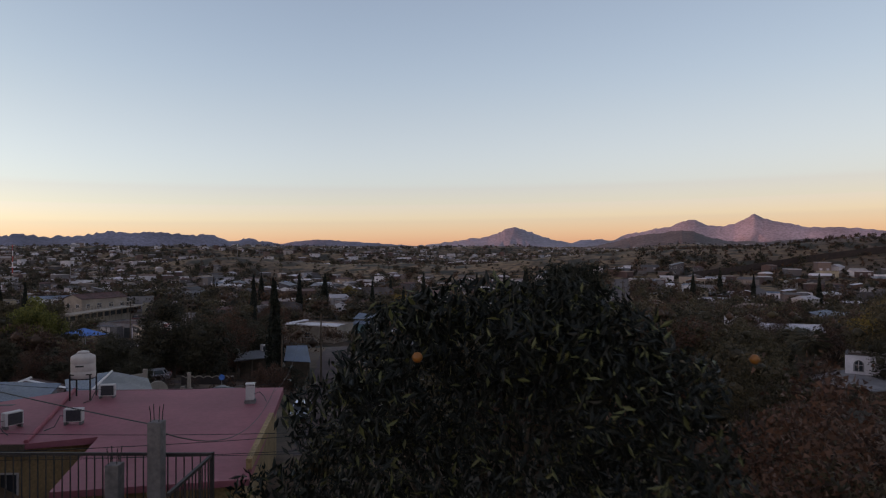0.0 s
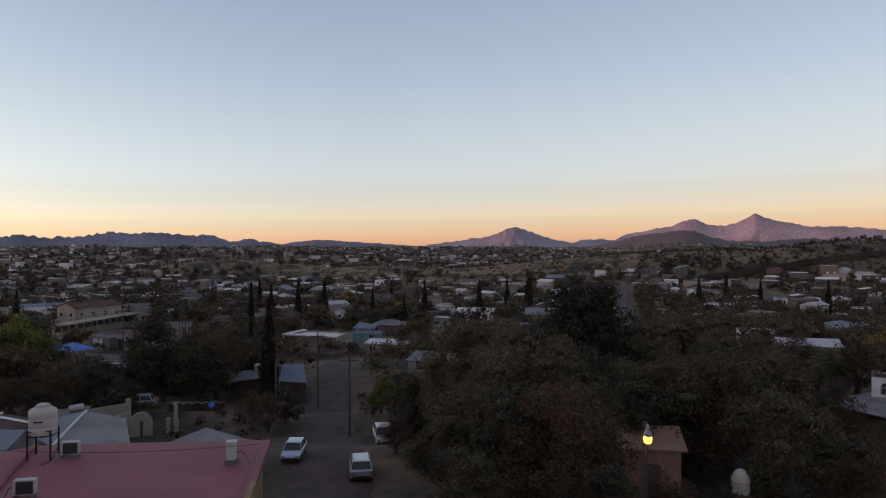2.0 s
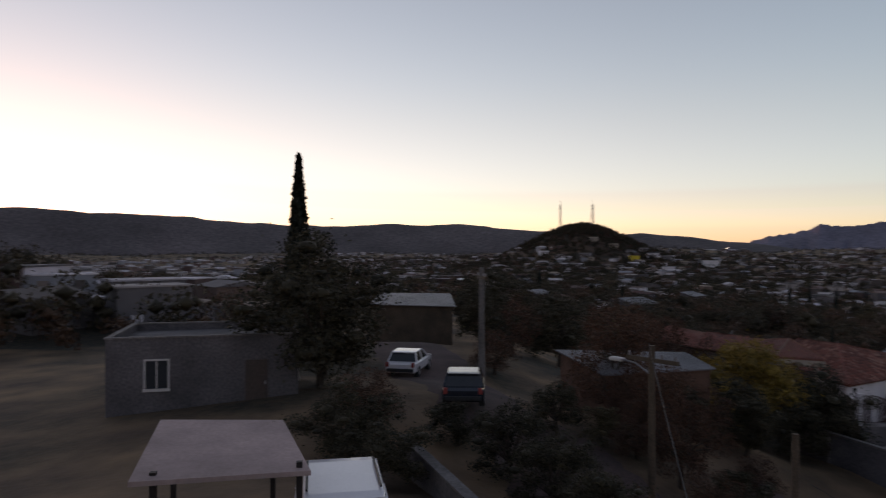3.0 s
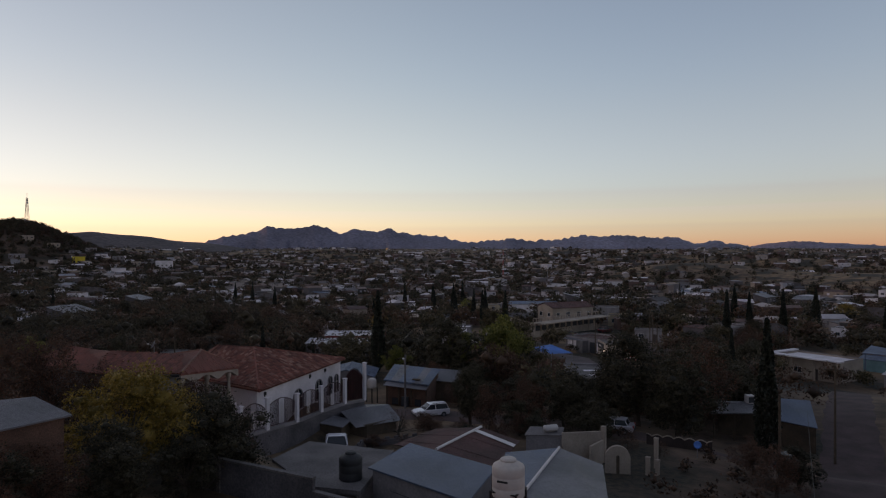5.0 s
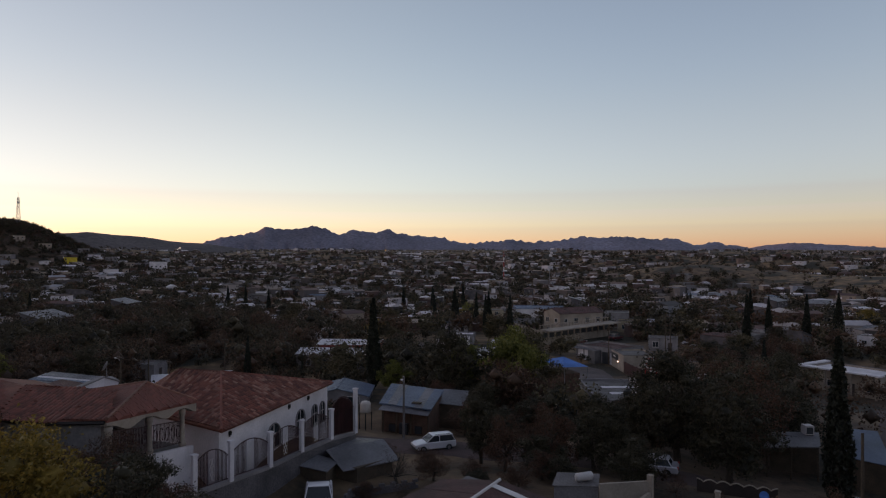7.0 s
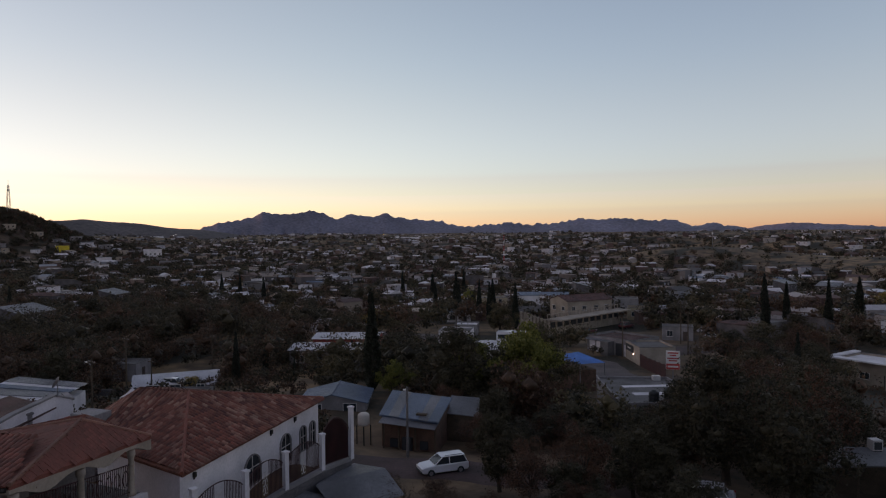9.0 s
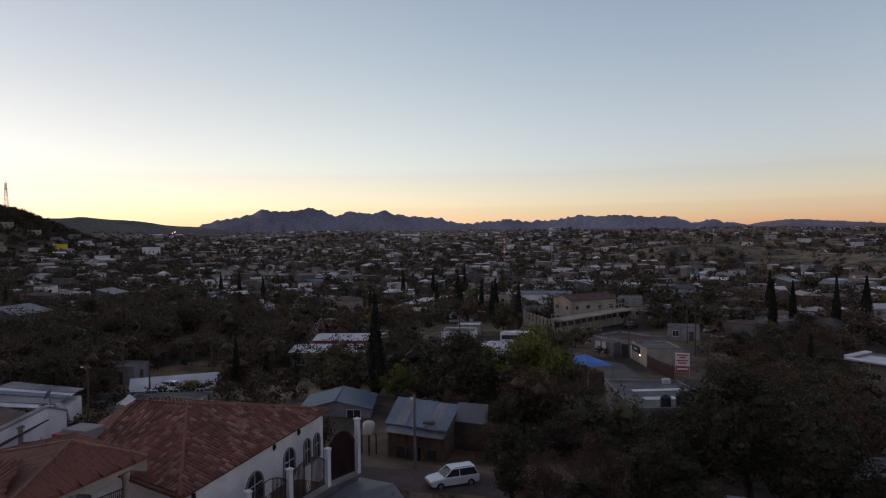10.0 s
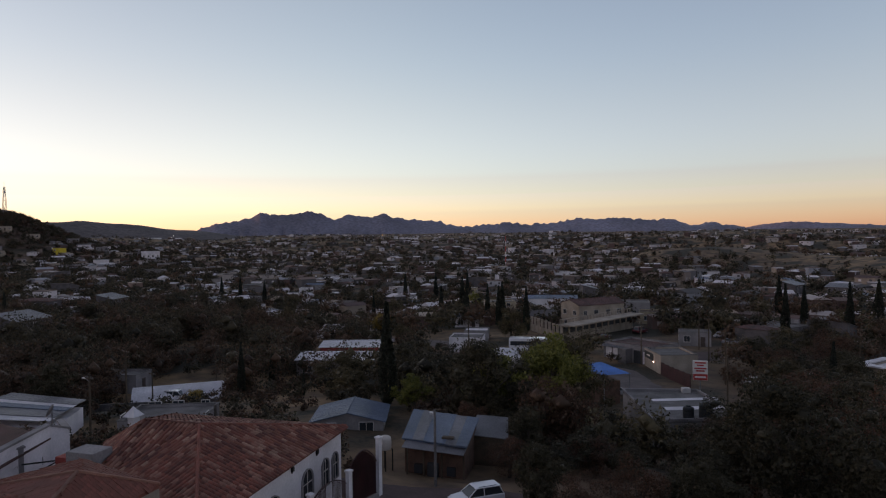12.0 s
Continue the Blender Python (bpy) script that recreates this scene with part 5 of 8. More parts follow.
def arched_window(parent, x, z, w, h, y=0.45):
    o = arch_outline(w + 0.3, h + 0.15)
    i = arch_outline(w, h)
    g, n = Geo(), len(o)
    g.add([(x + a, y - 0.09, z - 0.08 + b) for a, b in o] + [(x + a, y - 0.09, z + b) for a, b in i] + [(x + a, y + 0.01, z - 0.08 + b) for a, b in o] + [(x + a, y + 0.01, z + b) for a, b in i],
          [(k, (k + 1) % n, n + (k + 1) % n, n + k) for k in range(n)] + [(k, 2 * n + k, 2 * n + (k + 1) % n, (k + 1) % n) for k in range(n)] + [(n + k, n + (k + 1) % n, 3 * n + (k + 1) % n, 3 * n + k) for k in range(n)])
    f = part("arched_window", g, "greywall", parent, "arched window with a grey stone surround")
    part("pane", Geo().add([(x + a, y - 0.01, z + b) for a, b in i], [tuple(range(n))]), "glass", f)
    part("bar", Geo().box(x - 0.03, y - 0.05, z, x + 0.03, y - 0.015, z + h).box(x - w / 2, y - 0.05, z + h * 0.55, x + w / 2, y - 0.015, z + h * 0.55 + 0.05), "acwhite", f)


for x, w, h in ((7.35, 1.7, 1.75), (11.5, 1.25, 1.85), (14.0, 0.75, 1.7), (15.45, 0.7, 1.65)):
    arched_window(th, x, 3.85, w, h)
for x in (1.6, 9.6, 12.8):
    part("wall_lamp", Geo().box(x - 0.09, 0.3, 6.25, x + 0.09, 0.45, 6.55, 0.03).box(x - 0.04, 0.38, 6.15, x + 0.04, 0.45, 6.25), "iron", th, "small black wall lamp")
part("gutter", Geo().box(-0.02, -0.06, EZ - 0.16, HL + 0.02, -0.005, EZ - 0.03), "tile_bed", th)



def tiled(poly, w, l, keep=None, flat=False, lift=0.02):
    """Places for rows of roof tiles on a flat polygon, each a matrix: x across, y down the slope."""
    poly = [Vector(p) for p in poly]
    nrm = (poly[1] - poly[0]).cross(poly[2] - poly[0]).normalized()
    if nrm.z < 0:
        nrm = -nrm
    down = (Vector((0, 0, -1)) - nrm * -nrm.z).normalized()
    side = down.cross(nrm).normalized()
    o = poly[0]
    uv = [((p - o).dot(side), (p - o).dot(down)) for p in poly]
    u0, u1, v0, v1 = min(q[0] for q in uv), max(q[0] for q in uv), min(q[1] for q in uv), max(q[1] for q in uv)
    out = []
    rr_ = random.Random(4)
    for j in range(int((v1 - v0) / l) + 1):
        for i in range(int((u1 - u0) / w) + 1):
            u, v = u0 + (i + 0.5) * w, v0 + (j + 0.5) * l
            inside = False
            for (a, b), (c, d) in zip(uv, uv[1:] + uv[:1]):
                if (b > v) != (d > v) and u < (c - a) * (v - b) / (d - b) + a:
                    inside = not inside
            if inside:
                p = o + side * u + down * v + nrm * (lift + rr_.uniform(0, 0.015))
                out.append(Matrix(((side.x, down.x, nrm.x, p.x), (side.y, down.y, nrm.y, p.y), (side.z, down.z, nrm.z, p.z), (0, 0, 0, 1))) @ pose(0, 0, 0, -3 + rr_.uniform(-1.5, 1.5), 0, rr_.uniform(-2.5, 2.5)))
    return out


def barrel(w, l, flat=False):
    """One clay tile: a half barrel, or a flat shingle."""
    if flat:
        return Geo().box(-w * 0.48, -l * 0.55, 0, w * 0.48, l * 0.55, 0.02)
    n = 5
    arc = [(-w * 0.5 * math.cos(math.pi * k / n), w * 0.33 * math.sin(math.pi * k / n)) for k in range(n + 1)]
    g = Geo().add([(x * s, y, z * s) for y, s in ((-l * 0.58, 0.9), (l * 0.58, 1.0)) for x, z in arc], [(k, k + 1, n + 2 + k, n + 1 + k) for k in range(n)])
    return g.add([(x, l * 0.58, z) for x, z in arc], [tuple(range(n + 1))])


def lay_tiles(parent, polys, w, l, alone, materials, rest, flat=False):
    """Tiles as pieces near the first corner given, the remainder as one joined part."""
    places = [m for p in polys for m in tiled(p, w, l, flat=flat)]
    first = Vector(polys[0][0])
    places.sort(key=lambda m: (m.translation - first).length)
    base = barrel(w, l, flat)
    shared = [base.mesh("roof_tile", M[k]) for k in materials]
    rk = random.Random(3)
    for m in places[:alone]:
        ob = new("roof_tile", rk.choice(shared))
        ob.parent, ob.matrix_basis = parent, m
    j = Geo()
    for m in places[alone:]:
        j.add([m @ Vector(p) for p in base.v], base.f)
    tagged(part("roof_tiles", j, rest, parent), kind="stuff")


# porch: a fan of shingles over a raised terrace, at the near end of the house
pt = thing("porch", Matrix(), "raised terrace porch with a red shingle roof on plaster columns", "porch")
pT, pW, pG = Vector((-51.25, 43.95, 8.72)), Vector((-44.8, 35.0, 10.22)), Vector((-50.3, 40.0, 10.6))
pB, pL = Vector((-55.2, 42.4, 9.55)), Vector((-54.2, 36.4, 9.9))
part("roof", Geo().add([pT, pW, pG, pB, pL] + [p - Vector((0, 0, 0.16)) for p in (pT, pW, pL, pB)],
                       [(0, 1, 2), (0, 2, 3), (2, 4, 3), (2, 1, 4), (5, 6, 1, 0), (8, 7, 6, 5), (6, 7, 4, 1), (7, 8, 3, 4), (8, 5, 0, 3)]), "shingle", pt, "red clay shingle roof")
run = pW - pT
inn = Vector((run.y, -run.x, 0)).normalized() * 0.32
if inn.x > 0:
    inn = -inn


def along(k, dz=0.0, back=0.0):
    return pT + run * k + inn * back + Vector((0, 0, dz))


bt, bl, bi, bk = [], [], [], []
for k in range(25):
    s = k / 24
    drop = -0.32 - 0.38 * abs(math.cos(2.5 * math.pi * s)) ** 3
    bt.append(along(s, -0.16)), bl.append(along(s, drop)), bi.append(along(s, -0.16, 1)), bk.append(along(s, drop, 1))
part("arched_beam", Geo().add(bt + bl + bi + bk, [f for k in range(24) for f in ((k, k + 1, 26 + k, 25 + k), (51 + k, 50 + k, 75 + k, 76 + k), (25 + k, 26 + k, 76 + k, 75 + k), (k + 1, k, 50 + k, 51 + k))] + [(0, 25, 75, 50), (24, 74, 99, 49)]), "cream", pt, "cream plaster beam with shallow arches")
part("gable_end", Geo().slab([along(0, -0.17, 0), along(0.02, -0.17, 1), pT + Vector((-2.6, -1.0, 0.42)), pT + Vector((-2.7, -0.7, 0.42))], 0.5), "cream", pt)
for k in (0.165, 0.565, 0.96):
    c, zf, zt = along(k, 0, 0.5), 6.0 + 2.0 * k, along(k, -0.4).z
    part("column", Geo().lathe([(0.22, zf), (0.22, zf + 0.2), (0.16, zf + 0.28), (0.135, zt - 0.4), (0.2, zt - 0.25), (0.2, zt)], 16, (c.x, c.y, 0)), "cream", pt, "round cream column with a flared head", smooth=True)
lowp = [along(0.04, 0, 0), along(1.0, 0, 0), along(1.0, 0, 0.9), along(0.04, 0, 0.9)]
part("terrace_wall", Geo().prism([(p.x, p.y, 5.95 if i in (0, 3) else 8.0) for i, p in enumerate(lowp)], 1.5, 0), "white", pt, "stained white terrace wall")
part("terrace_floor", Geo().prism([(p.x, p.y, z) for p, z in ((along(0.04, 0, 0.92), 5.9), (along(1.0, 0, 0.92), 7.4), (pL, 7.4), (pB, 5.9))], 2.0, 0), "concrete", pt)
part("back_wall", Geo().prism([(-54.6, 41.9), (-53.7, 36.6), (-53.4, 36.7), (-54.3, 42.0)], 5.0, 9.3), "greywall", pt)
window(pt, -53.82, 39.6, 7.9, 1.6, 1.2, "+x", "door")
for a, b in ((0.19, 0.54), (0.59, 0.94)):
    p0, p1 = along(a, 0, 0.4), along(b, 0, 0.4)
    z0, z1 = 6.2 + 2.0 * a, 6.2 + 2.0 * b
    gr = part("grille", Geo().tube([(p0.x, p0.y, z0 + 1.35), (p1.x, p1.y, z1 + 1.35)], 0.03, 5), "iron_red", pt, "dark scrolled iron grille")
    part("lower_rail", Geo().tube([(p0.x, p0.y, z0), (p1.x, p1.y, z1)], 0.03, 5), "iron_red", gr)
    for i in range(1, 22):
        q, zq = p0.lerp(p1, i / 22), z0 + (z1 - z0) * i / 22
        part("bar", Geo().box(q.x - 0.012, q.y - 0.012, zq, q.x + 0.012, q.y + 0.012, zq + 1.35), "iron_red", gr)
    for i in range(5):
        q, zq = p0.lerp(p1, (i + 0.5) / 5), z0 + (z1 - z0) * (i + 0.5) / 5
        e = (p1 - p0).normalized()
        part("scroll", Geo().tube([(q.x + e.x * 0.25 * math.cos(j * 0.63), q.y + e.y * 0.25 * math.cos(j * 0.63), zq + 0.7 + 0.4 * math.sin(j * 0.63)) for j in range(11)], 0.022, 5, False), "iron_red", gr)
chim = thing("roof_hut", pose(-60.5, 45.2, 0, 0, 0, 20), "grey plastered stair hut behind the tiled roofs", "hut")
part("wall", Geo().box(-0.9, -0.7, 3.0, 0.9, 0.7, 8.3, 0.02), "greywall", chim)
part("door", Geo().box(-1.75, -0.6, 3.0, -0.91, 0.5, 7.9), "redpaint", chim, "dark red metal door panel")
part("vent", Geo().box(0.2, -0.73, 7.2, 0.5, -0.69, 7.6), "acdark", chim)
wing = thing("tiled_wing", Matrix(), "long low wing with a curved red barrel-tile roof", "house")
wA, wB, wC, wD = Vector((-44.85, 34.9, 10.18)), Vector((-46.9, 33.2, 10.15)), Vector((-49.8, 31.9, 10.15)), Vector((-58.5, 30.6, 10.0))
wR, wS, wE = Vector((-48.6, 37.4, 10.72)), Vector((-53.4, 34.6, 10.85)), Vector((-59.5, 34.5, 10.7))
part("wall", Geo().prism([(-45.3, 34.95), (-47.1, 33.6), (-49.9, 32.3), (-58.3, 31.0), (-59.2, 37), (-53, 37.0), (-48.9, 37.2)], 3.0, 9.98), "greywall", wing)
part("eave_board", Geo().tube([wA - Vector((0, 0, 0.1)), wB - Vector((0, 0, 0.1)), wC - Vector((0, 0, 0.1)), wD - Vector((0, 0, 0.1))], 0.09, 6), "iron", wing, "dark eave board")
part("roof", Geo().add([wA, wB, wC, wD, wR, wS, wE, Vector((-54, 37.6, 10.0)), Vector((-59.5, 37.6, 10.0))], [(0, 1, 4), (1, 5, 4), (1, 2, 5), (2, 3, 6, 5), (4, 5, 7), (5, 6, 8, 7)]), "tile_bed", wing, "red barrel clay tiles")

# retaining wall and fence along the street side
FB = [(-47.2, 41.25), (-48.0, 44.3), (-49.1, 48.2), (-50.1, 51.8), (-51.1, 55.65), (-52.1, 59.3)]
FT = [6.5, 6.5, 6.05, 5.98, 5.95, 6.85]        # tops of the posts
FZ = [4.35, 4.15, 3.85, 3.85, 3.75, 3.3]       # top of the wall under them
fw = thing("retaining_wall", Matrix(), "grey retaining wall with a white coping below an iron fence", "wall")
for (x0, y0), (x1, y1), za, zb in zip(FB, FB[1:], FZ, FZ[1:]):
    d = Vector((x1 - x0, y1 - y0, 0))
    m = pose(x0, y0, 0, 0, 0, math.degrees(math.atan2(d.y, d.x)))
    L = d.length
    part("wall_panel", Geo().add([m @ Vector(p) for p in ((0, -0.02, -1), (L, -0.02, -1), (L, 0.28, -1), (0, 0.28, -1), (0, -0.02, za - 0.22), (L, -0.02, zb - 0.22), (L, 0.28, zb - 0.22), (0, 0.28, za - 0.22))],
                                 [(3, 2, 1, 0), (4, 5, 6, 7), (0, 1, 5, 4), (1, 2, 6, 5), (2, 3, 7, 6), (3, 0, 4, 7)]), "block", fw)
    part("coping", Geo().slab([m @ Vector(p) for p in ((0, -0.07, za), (L, -0.07, zb), (L, 0.33, zb), (0, 0.33, za))], 0.215), "greywall", fw, "pale grey coping")
fence = thing("iron_fence", Matrix(), "dark iron fence panels with scrolls between white posts", "fence")
for k, (x0, y0) in enumerate(FB):
    tall, zb = FT[k], FZ[k]
    part("post", Geo().box(x0 - 0.14, y0 - 0.14, zb - 0.1, x0 + 0.14, y0 + 0.14, tall, 0.01).box(x0 - 0.19, y0 - 0.19, tall, x0 + 0.19, y0 + 0.19, tall + 0.12, 0.02), "white", fence, "square white post with a cap")
for k, ((x0, y0), (x1, y1)) in enumerate(zip(FB, FB[1:])):
    d = Vector((x1 - x0, y1 - y0, 0))
    m = pose(x0, y0, 0, 0, 0, math.degrees(math.atan2(d.y, d.x))) @ pose(0, 0.1, 0)
    L = d.length
    bars = int(L / 0.13)
    low = lambda s: FZ[k] + (FZ[k + 1] - FZ[k]) * s + 0.12
    top = lambda s: low(s) + (1.45 if k < 4 else 2.0) + (0.62 if k < 4 else 1.0) * math.sin(math.pi * s) ** 0.8
    p = part("fence_panel", Geo().tube([m @ Vector((0.15 + (L - 0.3) * i / 14, 0, top(i / 14))) for i in range(15)], 0.035, 5), "iron_red", fence)
    part("lower_rail", Geo().tube([m @ Vector((0.15, 0, low(0))), m @ Vector((L - 0.15, 0, low(1)))], 0.03, 5), "iron_red", p)
    for i in range(1, bars):
        s = i / bars
        if abs(s - 0.5) > 0.09 or k == 4:
            part("bar", Geo().box(0.15 + (L - 0.3) * s - 0.016, -0.014, low(s), 0.15 + (L - 0.3) * s + 0.016, 0.014, top(s), m=m), "iron_red", p)
    if k == 4:
        part("sheet", Geo().add([m @ Vector((0.2 + (L - 0.4) * i / 14, 0.03, top(i / 14) - 0.1)) for i in range(15)] + [m @ Vector((L - 0.2, 0.03, low(1))), m @ Vector((0.2, 0.03, low(0)))], [tuple(range(17))]), "iron_red", p, "solid maroon sheet")
        continue
    for j in range(3):
        for sgn in (-1, 1):
            part("scroll", Geo().tube([m @ Vector((L / 2 + sgn * (0.11 + 0.10 * math.cos(0.7 * q)), 0, low(0.5) + 0.35 + 0.48 * j + 0.21 * math.sin(0.7 * q))) for q in range(9)], 0.02, 5, False), "signwhite", p, "pale scrolled ironwork")


# ---------------------------------------------------------------- roofs and yards between the pink house and the street
def roof_shed(name, corners, base, wall, roof, label, category="shed", thick=0.06, inset=0.3):
    """A shed under one tilted sheet roof; corners: four (x, y, z) of the roof's top, in turn."""
    t = thing(name, Matrix(), label, category)
    cx, cy = sum(p[0] for p in corners) / 4, sum(p[1] for p in corners) / 4
    inner = [(cx + (p[0] - cx) * (1 - inset / 4), cy + (p[1] - cy) * (1 - inset / 4), p[2] - thick - 0.02) for p in corners]
    part("wall", Geo().prism(inner, base, 0), wall, t)
    part("roof", Geo().slab(corners, thick), roof, t)
    return t


roof_shed("metal_roofed_shed", [(-29.9, 36.9, 6.6), (-22.8, 36.2, 6.6), (-23.9, 40.2, 6.95), (-30.3, 40.8, 6.95)], 1.5, "greywall", "tin_blue", "shed with a wide bluish sheet-metal roof", thick=0.08)
hs2 = thing("hip_roofed_shed", Matrix(), "shed with a pale blue-grey hipped tin roof", "shed")
part("wall", Geo().prism([(-23.7, 41.2), (-21.5, 39.4), (-17.9, 40.2), (-21.0, 46.2), (-23.4, 45.9), (-25.5, 44.1)], 1.5, 6.0), "cream", hs2)
part("roof", Geo().slab([(-24.0, 41.0, 6.3), (-21.6, 38.9, 6.36), (-23.5, 46.3, 6.62), (-25.9, 44.2, 6.4)], 0.05), "tin_blue", hs2)
part("roof", Geo().slab([(-21.6, 38.9, 6.36), (-17.4, 39.8, 6.0), (-20.9, 46.6, 6.05), (-23.5, 46.3, 6.62)], 0.05), "tin_grey", hs2)
part("ridge_cap", Geo().tube([(-21.6, 38.9, 6.38), (-23.5, 46.3, 6.64)], 0.08, 6), "signwhite", hs2, "pale ridge flashing")
roof_shed("metal_roofed_shed", [(-16.4, 38.6, 6.0), (-10.0, 39.4, 5.6), (-10.6, 43.0, 5.4), (-14.4, 44.0, 6.1)], 1.5, "greywall", "tin_grey", "low shed with a pale grey tin roof")
rr = thing("rust_roofed_house", Matrix(), "small house with a rusty brown gabled tin roof", "house")
part("wall", Geo().prism([(-37.2, 48.2), (-29.3, 48.4), (-31.3, 53.6), (-37.5, 52.6)], 0.5, 4.0), "greywall", rr)
part("gable", Geo().add([(-37.0, 48.3, 3.9), (-29.4, 48.4, 3.9), (-32.9, 47.9, 4.7), (-37.2, 48.6, 3.9), (-29.6, 48.7, 3.9), (-33.0, 48.2, 4.7)], [(0, 1, 2), (5, 4, 3), (0, 2, 5, 3), (2, 1, 4, 5)]), "greywall", rr)
ribs = [(a / 5, (a + 1.03) / 5) for a in range(5)]
rf_, rn_ = Vector((-33.6, 52.9, 4.82)), Vector((-32.7, 46.3, 4.82))
for lo_f, lo_n in ((Vector((-38.0, 52.9, 4.0)), Vector((-37.7, 47.6, 4.0))), (Vector((-30.9, 54.0, 4.0)), Vector((-28.8, 47.8, 4.0)))):
    for k, (a, b) in enumerate(ribs):
        up = Vector((0, 0, 0.02 * (k % 2)))
        q = [lo_n.lerp(lo_f, a) + up, lo_n.lerp(lo_f, b) + up, rn_.lerp(rf_, b) + up, rn_.lerp(rf_, a) + up]
        part("roof_sheet", Geo().slab(q if lo_f.x < -35 else q[::-1], 0.04), "tin_rust", rr)
part("ridge_cap", Geo().tube([rn_ + Vector((0, 0, 0.05)), rf_ + Vector((0, 0, 0.05))], 0.1, 6), "signwhite", rr, "pale ridge flashing")
part("verge_strip", Geo().slab([rf_.lerp(rn_, 0.12) + Vector((0, 0, 0.07)), rf_.lerp(rn_, 0.2) + Vector((0, 0, 0.07)), Vector((-30.3, 52.2, 4.1)), Vector((-30.5, 52.8, 4.1))], 0.03), "signwhite", rr, "pale sheet across the roof")
pf = thing("flat_roofed_house", Matrix(), "low house with a flat pale concrete roof", "house")
part("wall", Geo().prism([(-36.4, 36.2), (-31.6, 34.6), (-29.3, 35.5), (-32.3, 41.2), (-37.5, 39.5)], 1.5, 5.75), "greywall", pf)
part("roof", Geo().prism([(-36.7, 35.9), (-31.5, 34.2), (-28.9, 35.3), (-32.2, 41.5), (-37.8, 39.7)], 5.75, 6.0), "concrete", pf)
rooftop_tank(pose(-30.6, 36.3, 6.0), r=0.62, h=1.35)

roof_shed("metal_roofed_shed", [(-37.6, 53.0, 3.5), (-34.6, 52.6, 3.5), (-34.8, 55.0, 3.6), (-37.8, 55.4, 3.6)], 0.5, "wood", "concrete", "small shed with a pale flat roof beside a rusty gable")
for k, (x, y, ln, rz) in enumerate(((-41.5, 45.5, 7.5, 118), (-45.2, 52.2, 5.0, 60))):
    yw = thing("yard_wall", pose(x, y, gz(x, y), 0, 0, rz), "low crumbling grey block wall in a scrubby yard", "wall", "yard walls")
    for i in range(int(ln / 0.42)):
        for j in range(3 + (i * 7 + k) % 2):
            part("block", Geo().box(0.42 * i + (0.2 if j % 2 else 0.0), 0, 0.21 * j - 0.1, 0.42 * i + 0.4 + (0.2 if j % 2 else 0.0), 0.16, 0.21 * j + 0.1), "block", yw)
lot = thing("block_wall", Matrix(), "dark grey block wall round a dusty lot", "wall")
for a, b, zt in (((-36.3, 29.6), (-27.6, 31.0), 8.0), ((-27.6, 31.0), (-21.6, 31.6), 7.4)):
    d = Vector((b[0] - a[0], b[1] - a[1], 0))
    m = pose(a[0], a[1], 0, 0, 0, math.degrees(math.atan2(d.y, d.x)))
    w = part("wall_panel", Geo().box(0, 0, 3.0, d.length, 0.2, zt, m=m), "block", lot)
    part("coping", Geo().box(-0.02, -0.04, zt, d.length, 0.24, zt + 0.09, m=m), "concrete", w)
    for k in range(1, int(d.length / 3)):
        part("pier", Geo().box(3 * k - 0.12, -0.06, 3.0, 3 * k + 0.12, 0.0, zt, m=m), "concrete", w)

# yard with a white wall, arched gate and tinaco by the lower street
yard = thing("garden_wall", Matrix(), "cream garden wall with a round arched niche", "wall")
part("wall_panel", Geo().box(0, 0, 0.0, 3.3, 0.2, 3.55, m=pose(-30.2, 59.4, 0, 0, 0, 47)), "cream", yard)
part("corner_pillar", Geo().box(-28.05, 61.8, 0.0, -27.7, 62.15, 3.95).box(-27.95, 59.5, 0.0, -27.75, 61.8, 2.9), "cream", yard)
part("arch", Geo().add([(x, y, z) for y in (0, 0.35) for x, z in arch_outline(1.9, 2.4, 14)], [tuple(range(17)), tuple(range(17, 34))[::-1]] + [(i, (i + 1) % 17, 17 + (i + 1) % 17, 17 + i) for i in range(17)]), "cream", yard, "thick round-headed cream arch").matrix_basis = pose(-25.8, 60.0, 0.75, 0, 0, 30)
part("arch_opening", Geo().add([(x, -0.03, 0.25 + z) for x, z in arch_outline(0.24, 1.45, 14)], [tuple(range(17))]), "wood", yard, "dark wooden arched door").matrix_basis = pose(-25.8, 60.0, 0.75, 0, 0, 30)
for x, y, hgt in ((-23.9, 61.2, 2.3), (-23.3, 61.6, 2.1), (-24.0, 63.2, 3.3)):
    solid("gate_post", Geo().box(-0.14, -0.14, -0.5, 0.14, 0.14, hgt - gz(x, y), 0.02).box(-0.17, -0.17, hgt - gz(x, y), 0.17, 0.17, hgt - gz(x, y) + 0.1), "cream", "cream concrete gate post", "post", "gate posts", m=pose(x, y, gz(x, y)))
gas = thing("gas_tank", pose(-31.6, 60.0, 3.3, 0, 0, 60), "white horizontal gas cylinder on a roof", "gas tank")
part("cylinder", Geo().tube([(-0.65, 0, 0.3), (-0.55, 0, 0.3), (0.55, 0, 0.3), (0.65, 0, 0.3)], [0.12, 0.28, 0.28, 0.12], 16), "acwhite", gas, smooth=True)
part("cradle", Geo().box(-0.4, -0.2, 0, -0.32, 0.2, 0.1).box(0.32, -0.2, 0, 0.4, 0.2, 0.1), "steel", gas)
roof_shed("flat_roofed_shed", [(-33.0, 58.2, 3.2), (-30.4, 59.6, 3.3), (-31.4, 62.0, 3.3), (-34.0, 60.8, 3.2)], 0.0, "greywall", "concrete", "small grey shed with a flat roof behind the garden wall")
